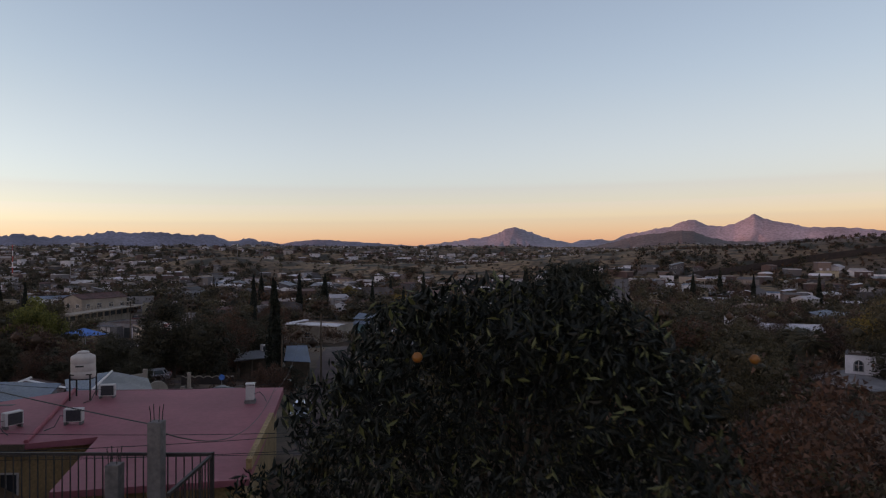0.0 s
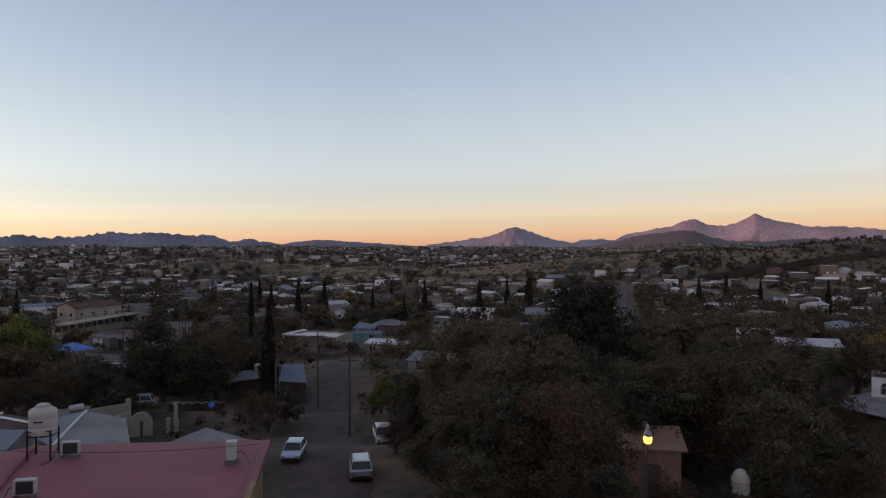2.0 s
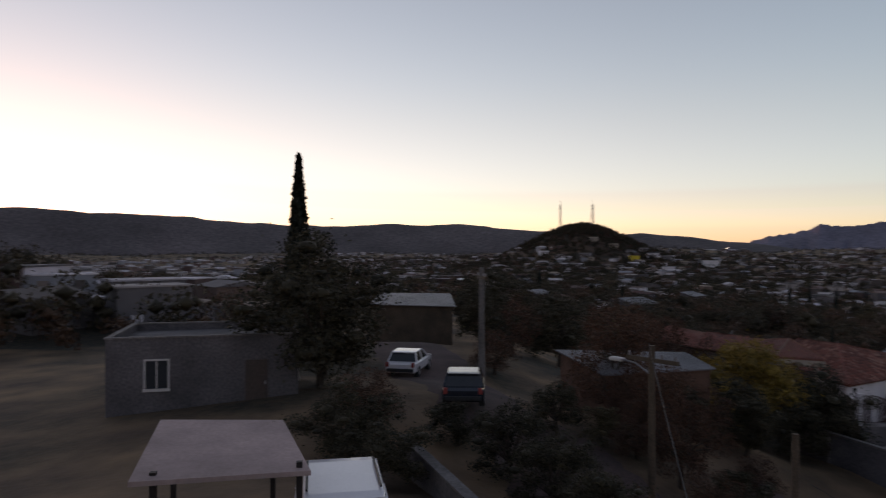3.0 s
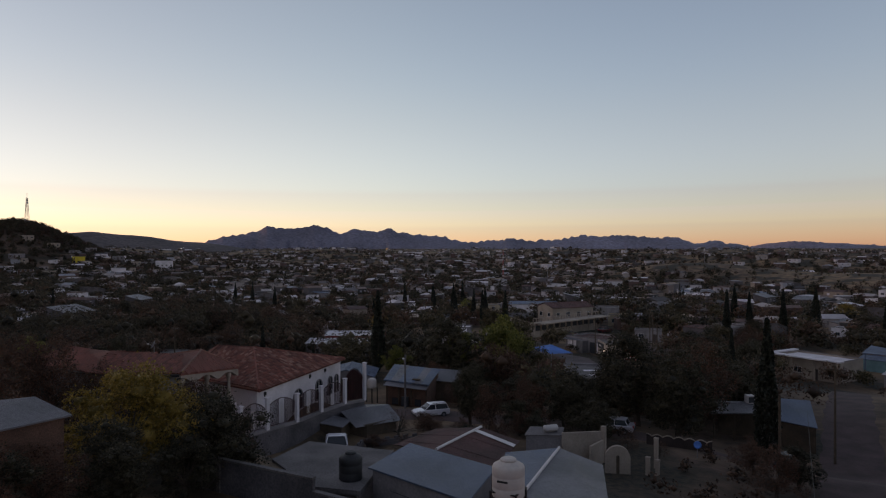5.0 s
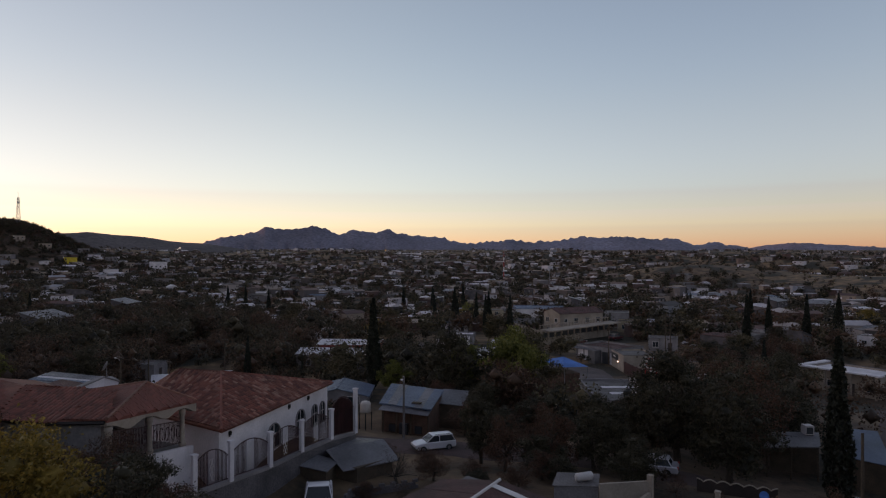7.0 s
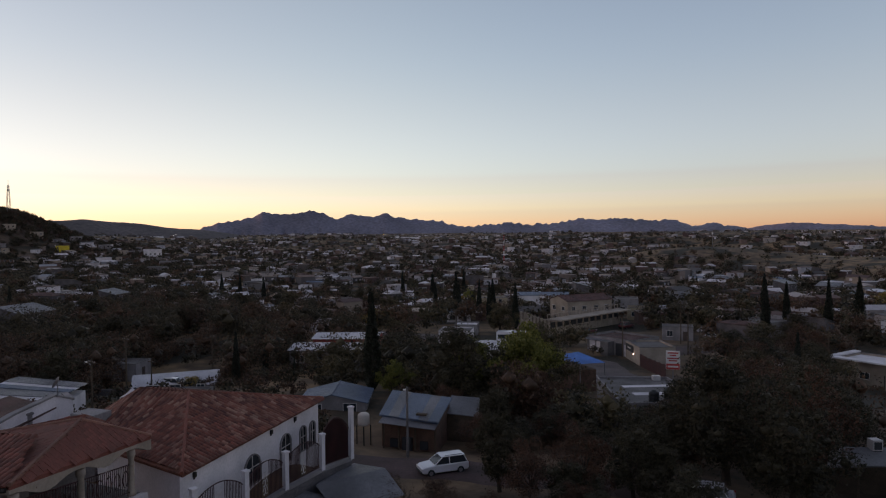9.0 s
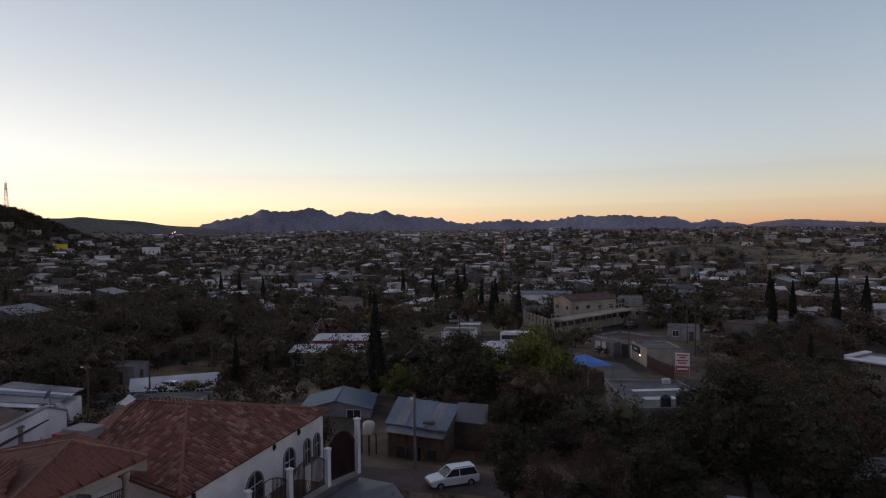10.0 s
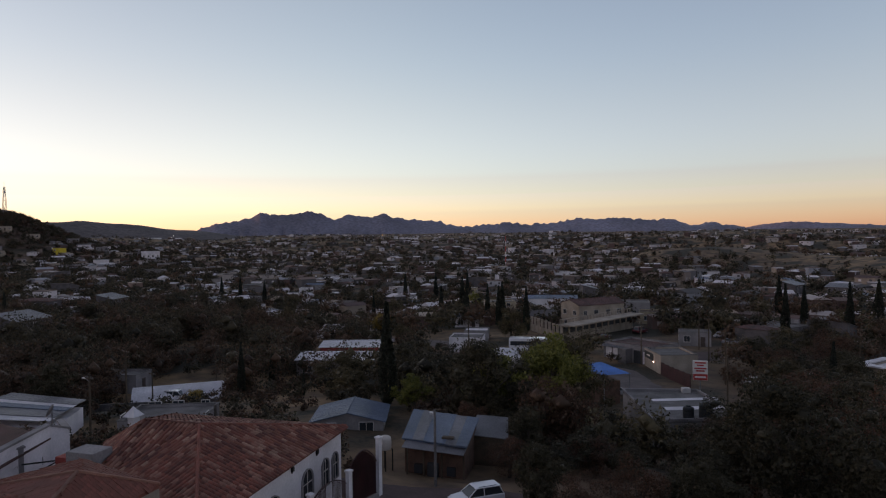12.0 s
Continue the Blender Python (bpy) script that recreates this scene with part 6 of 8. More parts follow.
wave = thing("wavy_fence", Matrix(), "white scalloped top of a dark street fence", "fence")
wp = [Vector((-27.3, 69.7, 0)).lerp(Vector((-22.4, 72.4, 0)), i / 60) for i in range(61)]
wave_z = lambda i: 1.8 - 0.5 * i / 60 - 0.2 + 0.2 * abs(math.cos(i * math.pi / 10))
part("panel", Geo().add([(p.x, p.y, gz(p.x, p.y) - 0.3) for p in wp] + [(p.x, p.y, wave_z(i)) for i, p in enumerate(wp)], [(i, i + 1, 62 + i, 61 + i) for i in range(60)]), "fence_rust", wave)
part("cap_rail", Geo().tube([(p.x, p.y, wave_z(i) + 0.02) for i, p in enumerate(wp)], 0.05, 6), "cream", wave)
sd_ = thing("satellite_dish", pose(-22.5, 68.6, gz(-22.5, 68.6), 0, 0, 25), "round blue satellite dish on a pole", "satellite dish")
part("mast", Geo().tube([(0, 0, -0.3), (0, 0, 1.0)], 0.04, 8), "steel", sd_)
part("dish", Geo().lathe([(0.02, 0.0), (0.2, 0.03), (0.31, 0.1), (0.32, 0.12), (0.2, 0.06), (0.02, 0.02)], 22), "blue_tarp", sd_, smooth=True).matrix_basis = pose(0, 0, 1.05, 70, 0, 0)

# buildings along the lower street
roof_shed("metal_roofed_shed", [(-60.6, 71.3, 2.35), (-54.9, 72.9, 2.15), (-57.3, 78.2, 3.0), (-63.9, 76.9, 3.15)], -2.0, "brick", "tin_blue", "brick shed under a pale blue patched tin roof")
front = [o for o in bpy.data.objects if o.name.startswith("metal_roofed_shed")][-1]
fm = pose(-60.0, 71.1, 0, 0, 0, 19.4)
# near-black box painted in for the doorway's shade
part("door", Geo().box(1.9, 0.06, -1.6, 2.8, 0.5, 0.55, m=fm), "acdark", front, "dark box standing in for the unlit doorway")
for x in (0.7, 3.6):
    part("window", Geo().box(x, 0.1, -0.4, x + 0.75, 0.5, 0.35, m=fm), "glass", front)
for x in (0.12, 1.6, 3.2, 5.1):
    part("post", Geo().box(x - 0.06, -0.05, -1.8, x + 0.06, 0.07, 1.72, m=fm), "wood", front)
part("lower_sheet", Geo().slab([fm @ Vector(p) for p in ((-0.1, -0.7, 2.0), (5.3, -0.7, 1.75), (5.3, 0.9, 2.16), (-0.1, 0.9, 2.4))], 0.05), "tin_grey", front, "rusted lower roof sheet")
q_ = [Vector(p) for p in ((-60.6, 71.3, 2.42), (-54.9, 72.9, 2.22), (-57.3, 78.2, 3.07), (-63.9, 76.9, 3.22))]
for k in range(6):
    a, b, up = k / 6, (k + 1.02) / 6, Vector((0, 0, 0.035 * (k % 2)))
    part("roof_sheet", Geo().slab([q_[0].lerp(q_[1], a) + up, q_[0].lerp(q_[1], b) + up, q_[3].lerp(q_[2], b) + up, q_[3].lerp(q_[2], a) + up], 0.03), ("tin_blue", "tin_grey", "tin_blue", "tin_blue", "tin_grey", "tin_blue")[k], front)
part("weight", Geo().box(-0.5, -0.25, 0, 0.5, 0.25, 0.18, 0.03, m=pose(-57.2, 73.4, 2.42, 0, 0, 25)), "wood", front, "old tyre boards weighing the sheets down")
# solid dark walls stand in for the shaded open front
roof_shed("metal_roofed_shed", [(-57.2, 76.8, 1.9), (-54.0, 77.9, 1.8), (-56.2, 81.4, 2.6), (-58.9, 80.2, 2.7)], -2.0, "wood", "tin_grey", "lean-to under a patched pale tin roof, dark walls for its shaded opening")
lr = thing("grey_gabled_shed", Matrix(), "old shed with a sagging grey tin gable roof", "shed")
part("wall", Geo().prism([(-50.0, 53.2), (-46.8, 54.2), (-46.6, 57.8), (-51.6, 59.0)], 0.5, 2.6), "wood", lr)
part("roof", Geo().slab([(-47.2, 53.2, 2.55), (-46.0, 58.0, 2.45), (-48.6, 59.0, 3.35), (-49.9, 54.0, 3.4)], 0.05).slab([(-49.9, 54.0, 3.4), (-48.6, 59.0, 3.35), (-52.6, 60.0, 2.6), (-52.0, 56.5, 2.6)], 0.05), "tin_grey", lr)
roof_shed("metal_roofed_shed", [(-51.6, 51.2, 2.9), (-47.6, 52.0, 2.75), (-48.4, 54.0, 2.95), (-52.2, 53.6, 3.0)], 0.5, "wood", "tin_grey", "lean-to under a rusted grey tin sheet")
house("blue_tin_house", pose(-75.0, 79.6, -1.7, 0, 0, 128), 6.5, 7.4, 2.2, "greywall", "tin_blue", "gable", "house with a low blue-grey tin gable roof", seed=65, pitch=0.24)
ct = thing("water_tank", pose(-61.9, 70.6, -0.6), "cream plastic water tank on a tall frame", "water tank")
part("tank_body", Geo().lathe([(0.52, 2.0), (0.55, 2.06), (0.55, 2.9), (0.47, 3.05), (0.25, 3.15)], 24), "plastic", ct, smooth=True)
for a, b in ((-0.45, -0.45), (0.45, -0.45), (0.45, 0.45), (-0.45, 0.45)):
    part("leg", Geo().box(a - 0.04, b - 0.04, -1.2, a + 0.04, b + 0.04, 2.0), "iron", ct)
cp = thing("street_carport", Matrix(), "long carport under a low grey roof beside the street", "carport")
part("roof", Geo().slab([(-25.9, 84.0, 1.1), (-21.9, 87.1, 1.1), (-22.4, 89.4, 1.8), (-26.1, 87.1, 1.8)], 0.12), "tin_grey", cp)
part("back_wall", Geo().prism([(-26.0, 87.0), (-22.4, 89.3), (-22.5, 89.5), (-26.1, 87.2)], -3.5, 1.6), "wood", cp)
for x, y in ((-25.7, 84.3), (-24.0, 85.6), (-22.1, 87.1)):
    part("post", Geo().box(x - 0.07, y - 0.07, -3.5, x + 0.07, y + 0.07, 1.05), "wood", cp)
box_ = thing("rooftop_cooler", pose(-23.2, 88.6, 1.55, 0, 0, 38), "boxy white evaporative cooler on a carport roof", "air conditioner")
part("casing", Geo().box(-0.4, -0.4, 0.15, 0.4, 0.4, 1.0, 0.03), "acwhite", box_)
part("louvre", Geo().box(-0.3, -0.42, 0.25, 0.3, -0.39, 0.85), "acdark", box_)
part("stand", Geo().box(-0.35, -0.35, 0.0, 0.35, 0.35, 0.15), "iron", box_)
# wall colour kept dark for the shade under an open roof
roof_shed("metal_roofed_shed", [(-20.1, 87.1, 0.6), (-16.4, 86.6, 0.5), (-18.2, 93.3, 1.8), (-20.9, 92.1, 1.9)], -4, "wood", "tin_blue", "lean-to with a pale blue tin roof by the street")
fw2 = house("flat_white_house", pose(-27.5, 157.5, gz(-27.5, 157.5), 0, 0, -20), 12.5, 8.0, 3.6, "cream", "white", "flat", "cream house with a wide white flat roof", seed=42, storeys=1, faces=("-y", "+x"))
part("roof_overhang", Geo().box(-7.4, -5.6, 3.95, 6.9, -3.9, 4.2).box(-7.4, -3.9, 3.98, -6.2, 4.2, 4.2), "white", fw2, "broad white roof overhang")
for x in (-6.6, -2.2, 2.2, 6.2):
    part("pillar", Geo().box(x - 0.14, -5.4, -2.0, x + 0.14, -5.1, 3.95), "cream", fw2)
house("grey_roof_house", pose(0.8, 101.5, gz(0.8, 101.5), 0, 0, -24), 8.0, 6.5, 2.3, "greywall", "tin_grey", "gable", "low house with a pale grey gable roof", seed=91, pitch=0.26)
house("pale_roof_house", pose(-9, 151, gz(-9, 151), 0, 0, -14), 13, 7, 2.6, "greywall", "tin_white", "gable", "long low house with a pale tin roof", seed=92, pitch=0.14)
house("brown_house", pose(-13.4, 184, gz(-13.4, 184), 0, 0, -10), 9, 7, 2.8, "brick", "tin_grey", "hip", "brown house with a grey hipped roof", seed=93, pitch=0.3)
house("long_white_house", pose(14, 206, gz(14, 206), 0, 0, -8), 17, 7, 2.9, "white", "tin_white", "gable", "long white house with a low pale roof", seed=94, pitch=0.16)
house("white_roof_house", pose(17, 159, gz(17, 159), 0, 0, 12), 9, 7, 3.2, "greywall", "tin_blue", "gable", "grey house with a pale tin roof among trees", seed=95, pitch=0.2)
house("grey_house", pose(-55, 196, gz(-30, 140), 0, 0, -18), 9, 8, 3.2, "greywall", "concrete", "flat", "grey block house with a flat roof", seed=43)
house("blue_roofed_house", pose(-18.0, 172, gz(-18.0, 172), 0, 0, -12), 7, 6, 2.3, "teal", "tin_blue", "gable", "low teal house with a pale blue tin roof", seed=44, pitch=0.14)
solid("blue_tarpaulin", Geo().slab([(-20.8, 162, -1.6), (-15.6, 162.4, -1.7), (-15.2, 166.5, -1.2), (-19.8, 167, -0.6)], 0.1).box(-20.4, 162.4, -8, -20.2, 162.6, -1.7).box(-16, 162.6, -8, -15.8, 162.8, -1.75), "tin_blue", "pale blue canopy on posts", "canopy")

# flat-roofed hall, sign, awning and shops at the crossing
hall = thing("flat_roofed_hall", Matrix(), "low grey hall with a parapet and flat roof", "building")
q4 = [(-57.6, 111.8), (-49.0, 99.8), (-41.3, 106.5), (-49.7, 116.8)]
part("wall", Geo().prism(q4, -6.5, -1.15), "greywall", hall)
part("roof", Geo().prism(q4, -1.15, -0.95), "concrete", hall, "dusty grey flat roof with pale patches")
for a, b in zip(q4, q4[1:] + q4[:1]):
    d = Vector((b[0] - a[0], b[1] - a[1], 0))
    part("parapet", Geo().box(0, -0.1, -0.96, d.length, 0.12, -0.65, m=pose(a[0], a[1], 0, 0, 0, math.degrees(math.atan2(d.y, d.x)))), "greywall", hall)
for k, (ax, ay, w) in enumerate(((-52.4, 108.6, 1.1), (-49.6, 105.4, 1.4))):
    part("roof_patch", Geo().box(0, 0, -0.945, 8.2, w, -0.93, m=pose(ax, ay, 0, 0, 0, 41)), "white", hall, "pale patch on the roof")
part("roof_box", Geo().box(-0.5, -0.35, -0.95, 0.5, 0.35, -0.3, 0.03, m=pose(-50.6, 115.2, 0, 0, 0, 41)), "acwhite", hall)
rooftop_tank(pose(-45.0, 104.6, -0.95), r=0.75, h=1.7)
rooftop_tank(pose(-46.6, 103.6, -0.95), r=0.6, h=1.3)
sg = thing("shop_sign", pose(-52.0, 126.0, gz(-52, 126), 0, 0, 22), "tall red and white shop sign on a post", "sign")
part("post", Geo().tube([(0, 0, -0.5), (0, 0, 5.4)], 0.08, 10), "steel", sg)
pn = part("panel", Geo().box(-1.0, -0.12, 2.7, 1.0, 0.12, 5.5, 0.03), "signwhite", sg)
part("red_band", Geo().box(-0.95, -0.135, 2.75, 0.95, -0.115, 3.6), "signred", pn, "red lower third of the sign")
for z, w in ((5.1, 0.75), (4.75, 0.45), (4.3, 0.8), (3.95, 0.6)):
    part("text_bar", Geo().box(-w, -0.135, z, w, -0.115, z + 0.2), "signred", pn)
part("text_bar", Geo().box(-0.75, -0.145, 3.05, 0.75, -0.134, 3.3), "signwhite", pn)
aw = thing("blue_awning", Matrix(), "bright blue awning over a corner stall", "awning")
part("cloth", Geo().add([(-67.4, 117.0, 0.3), (-61.2, 113.8, 0.3), (-58.8, 117.4, 0.2), (-64.6, 121.4, 0.3), (-63.2, 117.4, 1.35)], [(0, 1, 4), (1, 2, 4), (2, 3, 4), (3, 0, 4)]), "blue_tarp", aw)
for x, y in ((-67.2, 117.0), (-61.2, 114.0), (-59.0, 117.4), (-64.6, 121.2)):
    part("pole", Geo().tube([(x, y, -5.0), (x, y, 0.3)], 0.06, 8), "steel", aw)
part("stall_wall", Geo().prism([(-66.5, 118.2), (-62.0, 115.2), (-60.4, 117.6), (-64.6, 120.6)], -5, -1.0), "brick", aw)
row_ = house("corner_shop", pose(-71.8, 154.6, gz(-71.8, 154.6), 0, 0, -15), 11.0, 8.5, 2.9, "greywall", "tin_rust", "flat", "dark-roofed row of small shops with open fronts", seed=46, wins=False)
for x, w in ((-4.2, 1.3), (-2.3, 1.6), (4.3, 1.2)):
    part("shutter", Geo().box(x - w / 2, -4.33, 0.05, x + w / 2, -4.24, 2.3), "white", row_, "white shop shutter")
# flat dark panel for the unlit inside of the shop
part("doorway", Geo().box(1.6, -4.3, 0.0, 3.2, -4.24, 2.4), "acdark", row_, "dark panel standing in for the unlit open shopfront")
part("front_box", Geo().box(-0.6, -6.2, -1.0, 1.2, -4.26, 2.7, 0.02), "concrete", row_, "grey concrete kiosk")
part("awning", Geo().slab([(-5.5, -5.2, 2.55), (-0.7, -5.2, 2.55), (-0.7, -4.26, 2.8), (-5.5, -4.26, 2.8)], 0.06), "tin_grey", row_)
sb_ = house("corner_shop", pose(-63.7, 147.8, gz(-63.7, 147.8), 0, 0, -51), 8.5, 6.5, 3.0, "cream", "concrete", "flat", "cream corner shop with a black sign board", seed=45, wins=False)
sn = part("sign_board", Geo().box(-3.9, -3.36, 1.7, 0.6, -3.24, 2.9, 0.02), "black", sb_, "black sign board with an illegible light bar")
part("text_bar", Geo().box(-2.6, -3.39, 2.2, -0.9, -3.355, 2.45), "signwhite", sn)
part("shop_lamp", Geo().lathe([(0.05, 2.1), (0.14, 2.2), (0.05, 2.3)], 10, (-4.36, -2.4, 0)), "lamp_white", sb_, "small lit white lamp")
part("shop_lamp", Geo().lathe([(0.05, 1.5), (0.13, 1.6), (0.05, 1.7)], 10, (0.9, -3.4, 0)), "lamp_white", sb_, "small lit white lamp")
# dark panel again in place of interior shade
part("door", Geo().box(-4.3, -1.4, 0.0, -4.24, 0.6, 2.2), "acdark", sb_, "dark panel standing in for the shade behind an open entrance")
mw = thing("maroon_fence", Matrix(), "dark maroon board fence beside the corner shop", "fence")
fa, fb_ = Vector((-66.8, 146.6, 0)), Vector((-55.3, 132.2, 0))
for k in range(24):
    p = fa.lerp(fb_, k / 24)
    part("board", Geo().box(0, -0.03, -0.5, 0.75, 0.03, 2.1 + 0.07 * (k % 3), m=pose(p.x, p.y, gz(p.x, p.y), 0, 0, -51.4)), "iron_red", mw)
house("grey_house", pose(-68.8, 178.2, gz(-68.8, 178.2), 0, 0, 20), 6.5, 5, 2.7, "greywall", "concrete", "flat", "small grey block house on the square", seed=47)
house("cream_building", pose(-98.5, 190.5, gz(-98.5, 190.5), 0, 0, 62), 14, 8.0, 6.2, "cream", "tin_rust", "gable", "cream two-storey building with a brown gable roof", seed=48, pitch=0.3, storeys=2, faces=("-y", "-x"))
house("yellow_shop", pose(-88.5, 206.5, gz(-88.5, 206.5), 0, 0, 24), 7.0, 5.5, 3.0, "paleyellow", "tin_rust", "flat", "small pale yellow shop", seed=50, faces=("-y", "+x"))
house("yellow_house", pose(-128.5, 193, gz(-128.5, 193), 0, 0, 40), 8.5, 7, 4.9, "paleyellow", "tin_grey", "flat", "pale yellow two-storey house with dark windows", seed=51, storeys=2, faces=("-y", "-x"))
house("white_hall", pose(-128, 222, gz(-128, 222), 0, 0, 30), 17, 9, 4.0, "white", "tin_blue", "gable", "white hall with a pale blue gable roof", seed=52, pitch=0.14, faces=("-y", "+x"))
house("white_hall", pose(-101, 216, gz(-101, 216), 0, 0, 24), 15, 9, 4.0, "greywall", "concrete", "flat", "grey block building with a flat roof", seed=53, faces=("-y", "+x"))
# the cream arcade: a walled front with pillars on two streets
ar = thing("cream_arcade", pose(0, 0, -4.9) @ Matrix.Diagonal((1, 1, 1.2, 1)) @ pose(0, 0, 4.9), "long cream arcade with square pillars and a roof terrace", "building")
Ac, Al, Ar = Vector((-93.7, 164.2, 0)), Vector((-107.9, 175.6, 0)), Vector((-89.3, 193.6, 0))
for a, b, n, flat in ((Ac, Al, 8, False), (Ac, Ar, 11, True)):
    d = b - a
    m = pose(a.x, a.y, -4.9, 0, 0, math.degrees(math.atan2(d.y, d.x)))
    L = d.length
    part("base_wall", Geo().box(0.15, -0.12, -1.0, L, 0.12, 1.5, m=m), "cream", ar)
    for i in range(n + 1):
        x = L * i / n
        part("pillar", Geo().box(x - 0.24, -0.24, -1.0, x + 0.24, 0.24, 2.9, 0.03, m=m).box(x - 0.32, -0.32, 2.9, x + 0.32, 0.32, 3.1, m=m), "cream", ar)
        if flat and i < n:
            # solid near-black box painted in for the shade between two pillars
            part("recess", Geo().box(x + 0.5, -0.15, 1.6, x + L / n - 0.5, 0.15, 2.6, m=m), "acdark", ar, "dark box standing in for the shade between pillars")
    if flat:
        part("terrace_slab", Geo().box(-0.3, -3.5 if flat else -0.4, 3.1, L + 0.3, 0.5, 3.35, m=m), "cream", ar)
        for i in range(2 * n + 1):
            part("baluster", Geo().box(L * i / (2 * n) - 0.08, 0.3, 3.35, L * i / (2 * n) + 0.08, 0.46, 4.1, m=m), "cream", ar)
        part("hand_rail", Geo().box(-0.2, 0.25, 4.1, L + 0.2, 0.5, 4.22, m=m), "cream", ar)
    else:
        for i in range(2 * n):
            part("picket", Geo().box(L * (i + 0.5) / (2 * n) - 0.06, -0.06, 1.5, L * (i + 0.5) / (2 * n) + 0.06, 0.06, 2.5, m=m), "cream", ar)

# left of the tiled house in the later views
wl2 = thing("white_walled_house", Matrix(), "white house with a patched tin roof and dark carport", "house")
part("wall", Geo().prism([(-88.5, 50.2), (-96.4, 58.0), (-103.5, 64.5), (-111, 59), (-98, 45)], -4.5, 0.2), "white", wl2)
ra, rb, rc, rd_ = Vector((-97.2, 58.2, 1.0)), Vector((-103.4, 64.8, 1.0)), Vector((-113.0, 60.5, 1.4)), Vector((-105.5, 52.5, 1.4))
for k in range(7):
    lift = Vector((0, 0, (0.0, 0.09, 0.03, 0.12, 0.05, 0.1, 0.02)[k]))
    part("roof_sheet", Geo().slab([ra.lerp(rb, k / 7) + lift, ra.lerp(rb, (k + 1) / 7 + 0.01) + lift, rd_.lerp(rc, (k + 1) / 7 + 0.01) + lift, rd_.lerp(rc, k / 7) + lift], 0.07), ("tin_white", "tin_grey", "tin_grey", "tin_blue", "tin_white", "tin_grey", "tin_grey")[k], wl2)
for k in range(3):
    part("pillar", Geo().box(-0.2, -0.2, -3.5, 0.2, 0.2, 0.2, m=pose(-90.4 - 2.6 * k, 51.8 + 2.6 * k, 0, 0, 0, 45)), "greywall", wl2)
window(wl2, -99.6, 60.9, -0.9, 1.3, 1.0, "-y", "greywall")
part("carport_roof", Geo().slab([(-88.5, 49.8, 0.5), (-96.6, 57.6, 0.6), (-103.5, 51.8, 0.8), (-96, 45, 0.8)], 0.1), "tin_rust", wl2)
part("parapet", Geo().box(0, -0.15, 0.2, 11.2, 0.15, 0.9, m=pose(-88.4, 50.0, 0, 0, 0, 135.5)), "white", wl2)
ww = thing("white_parapet_house", Matrix(), "white plastered house with a sloping coping and dark carport", "house")
wp_ = [Vector((-64.6, 39.8, 6.95)), Vector((-67.8, 43.5, 7.25)), Vector((-70.3, 47.2, 7.5)), Vector((-70.6, 48.6, 6.9)), Vector((-74.0, 49.6, 6.7))]
for a, b in zip(wp_, wp_[1:]):
    d = b - a
    m = pose(a.x, a.y, 0, 0, 0, math.degrees(math.atan2(d.y, d.x)))
    ln = math.hypot(d.x, d.y)
    wpan = part("wall", Geo().add([m @ Vector(p) for p in ((0, 0, 0), (ln, 0, 0), (ln, 0.28, 0), (0, 0.28, 0), (0, 0, a.z), (ln, 0, b.z), (ln, 0.28, b.z), (0, 0.28, a.z))],
                                  [(3, 2, 1, 0), (4, 5, 6, 7), (0, 1, 5, 4), (1, 2, 6, 5), (2, 3, 7, 6), (3, 0, 4, 7)]), "white", ww)
    part("coping", Geo().slab([m @ Vector(p) for p in ((-0.05, -0.08, a.z + 0.14), (ln + 0.05, -0.08, b.z + 0.14), (ln + 0.05, 0.36, b.z + 0.14), (-0.05, 0.36, a.z + 0.14))], 0.14), "greywall", wpan)
# dark slab added for the shade inside the carport
part("carport_roof", Geo().slab([(-65.0, 40.2, 6.3), (-70.4, 47.4, 6.7), (-78.0, 47.0, 6.5), (-73.5, 38.5, 6.3)], 0.1), "tin_rust", ww, "dark carport roof slab standing in for the shaded interior")
part("pillar", Geo().box(-69.0, 44.6, 1.0, -68.6, 45.0, 6.9, 0.02).box(-69.08, 44.52, 6.9, -68.52, 45.08, 7.05, 0.02), "greywall", ww, "square grey pillar")
part("bracket", Geo().tube([(-68.7, 44.8, 5.9), (-66.6, 47.0, 6.1)], 0.05, 6).tube([(-68.7, 44.8, 4.9), (-67.2, 46.4, 6.0)], 0.04, 6), "iron", ww, "dark iron bracket")
part("meter_box", Geo().box(-70.1, 46.0, 5.2, -69.85, 46.6, 5.7, 0.02), "greywall", ww)
d2 = thing("satellite_dish", pose(-70.2, 47.35, 7.6, 0, 0, -40), "grey satellite dish on a roof mast", "satellite dish")
part("mast", Geo().tube([(0, 0, -0.1), (0, 0, 0.8)], 0.04, 8), "steel", d2)
part("dish", Geo().lathe([(0.02, 0.0), (0.28, 0.05), (0.44, 0.14), (0.45, 0.16), (0.28, 0.07), (0.02, 0.03)], 24), "steel", d2, smooth=True).matrix_basis = pose(0, 0, 0.85, 65, 0, 0)
house("grey_flat_house", pose(-93.5, 69.5, gz(-93.5, 69.5), 0, 0, 42), 9, 7, 1.5, "greywall", "concrete", "flat", "low grey house with a dusty flat roof", seed=96)
rv = thing("roof_vent", pose(-90.5, 63.6, 0.4, 0, 0, 20), "small white pyramid-capped roof vent", "vent")
part("shaft", Geo().box(-0.4, -0.4, -1.5, 0.4, 0.4, 1.0, 0.02), "white", rv)
part("cap", Geo().add([(-0.75, -0.75, 1.0), (0.75, -0.75, 1.0), (0.75, 0.75, 1.0), (-0.75, 0.75, 1.0), (0, 0, 2.0)], [(3, 2, 1, 0), (0, 1, 4), (1, 2, 4), (2, 3, 4), (3, 0, 4)]), "white", rv)
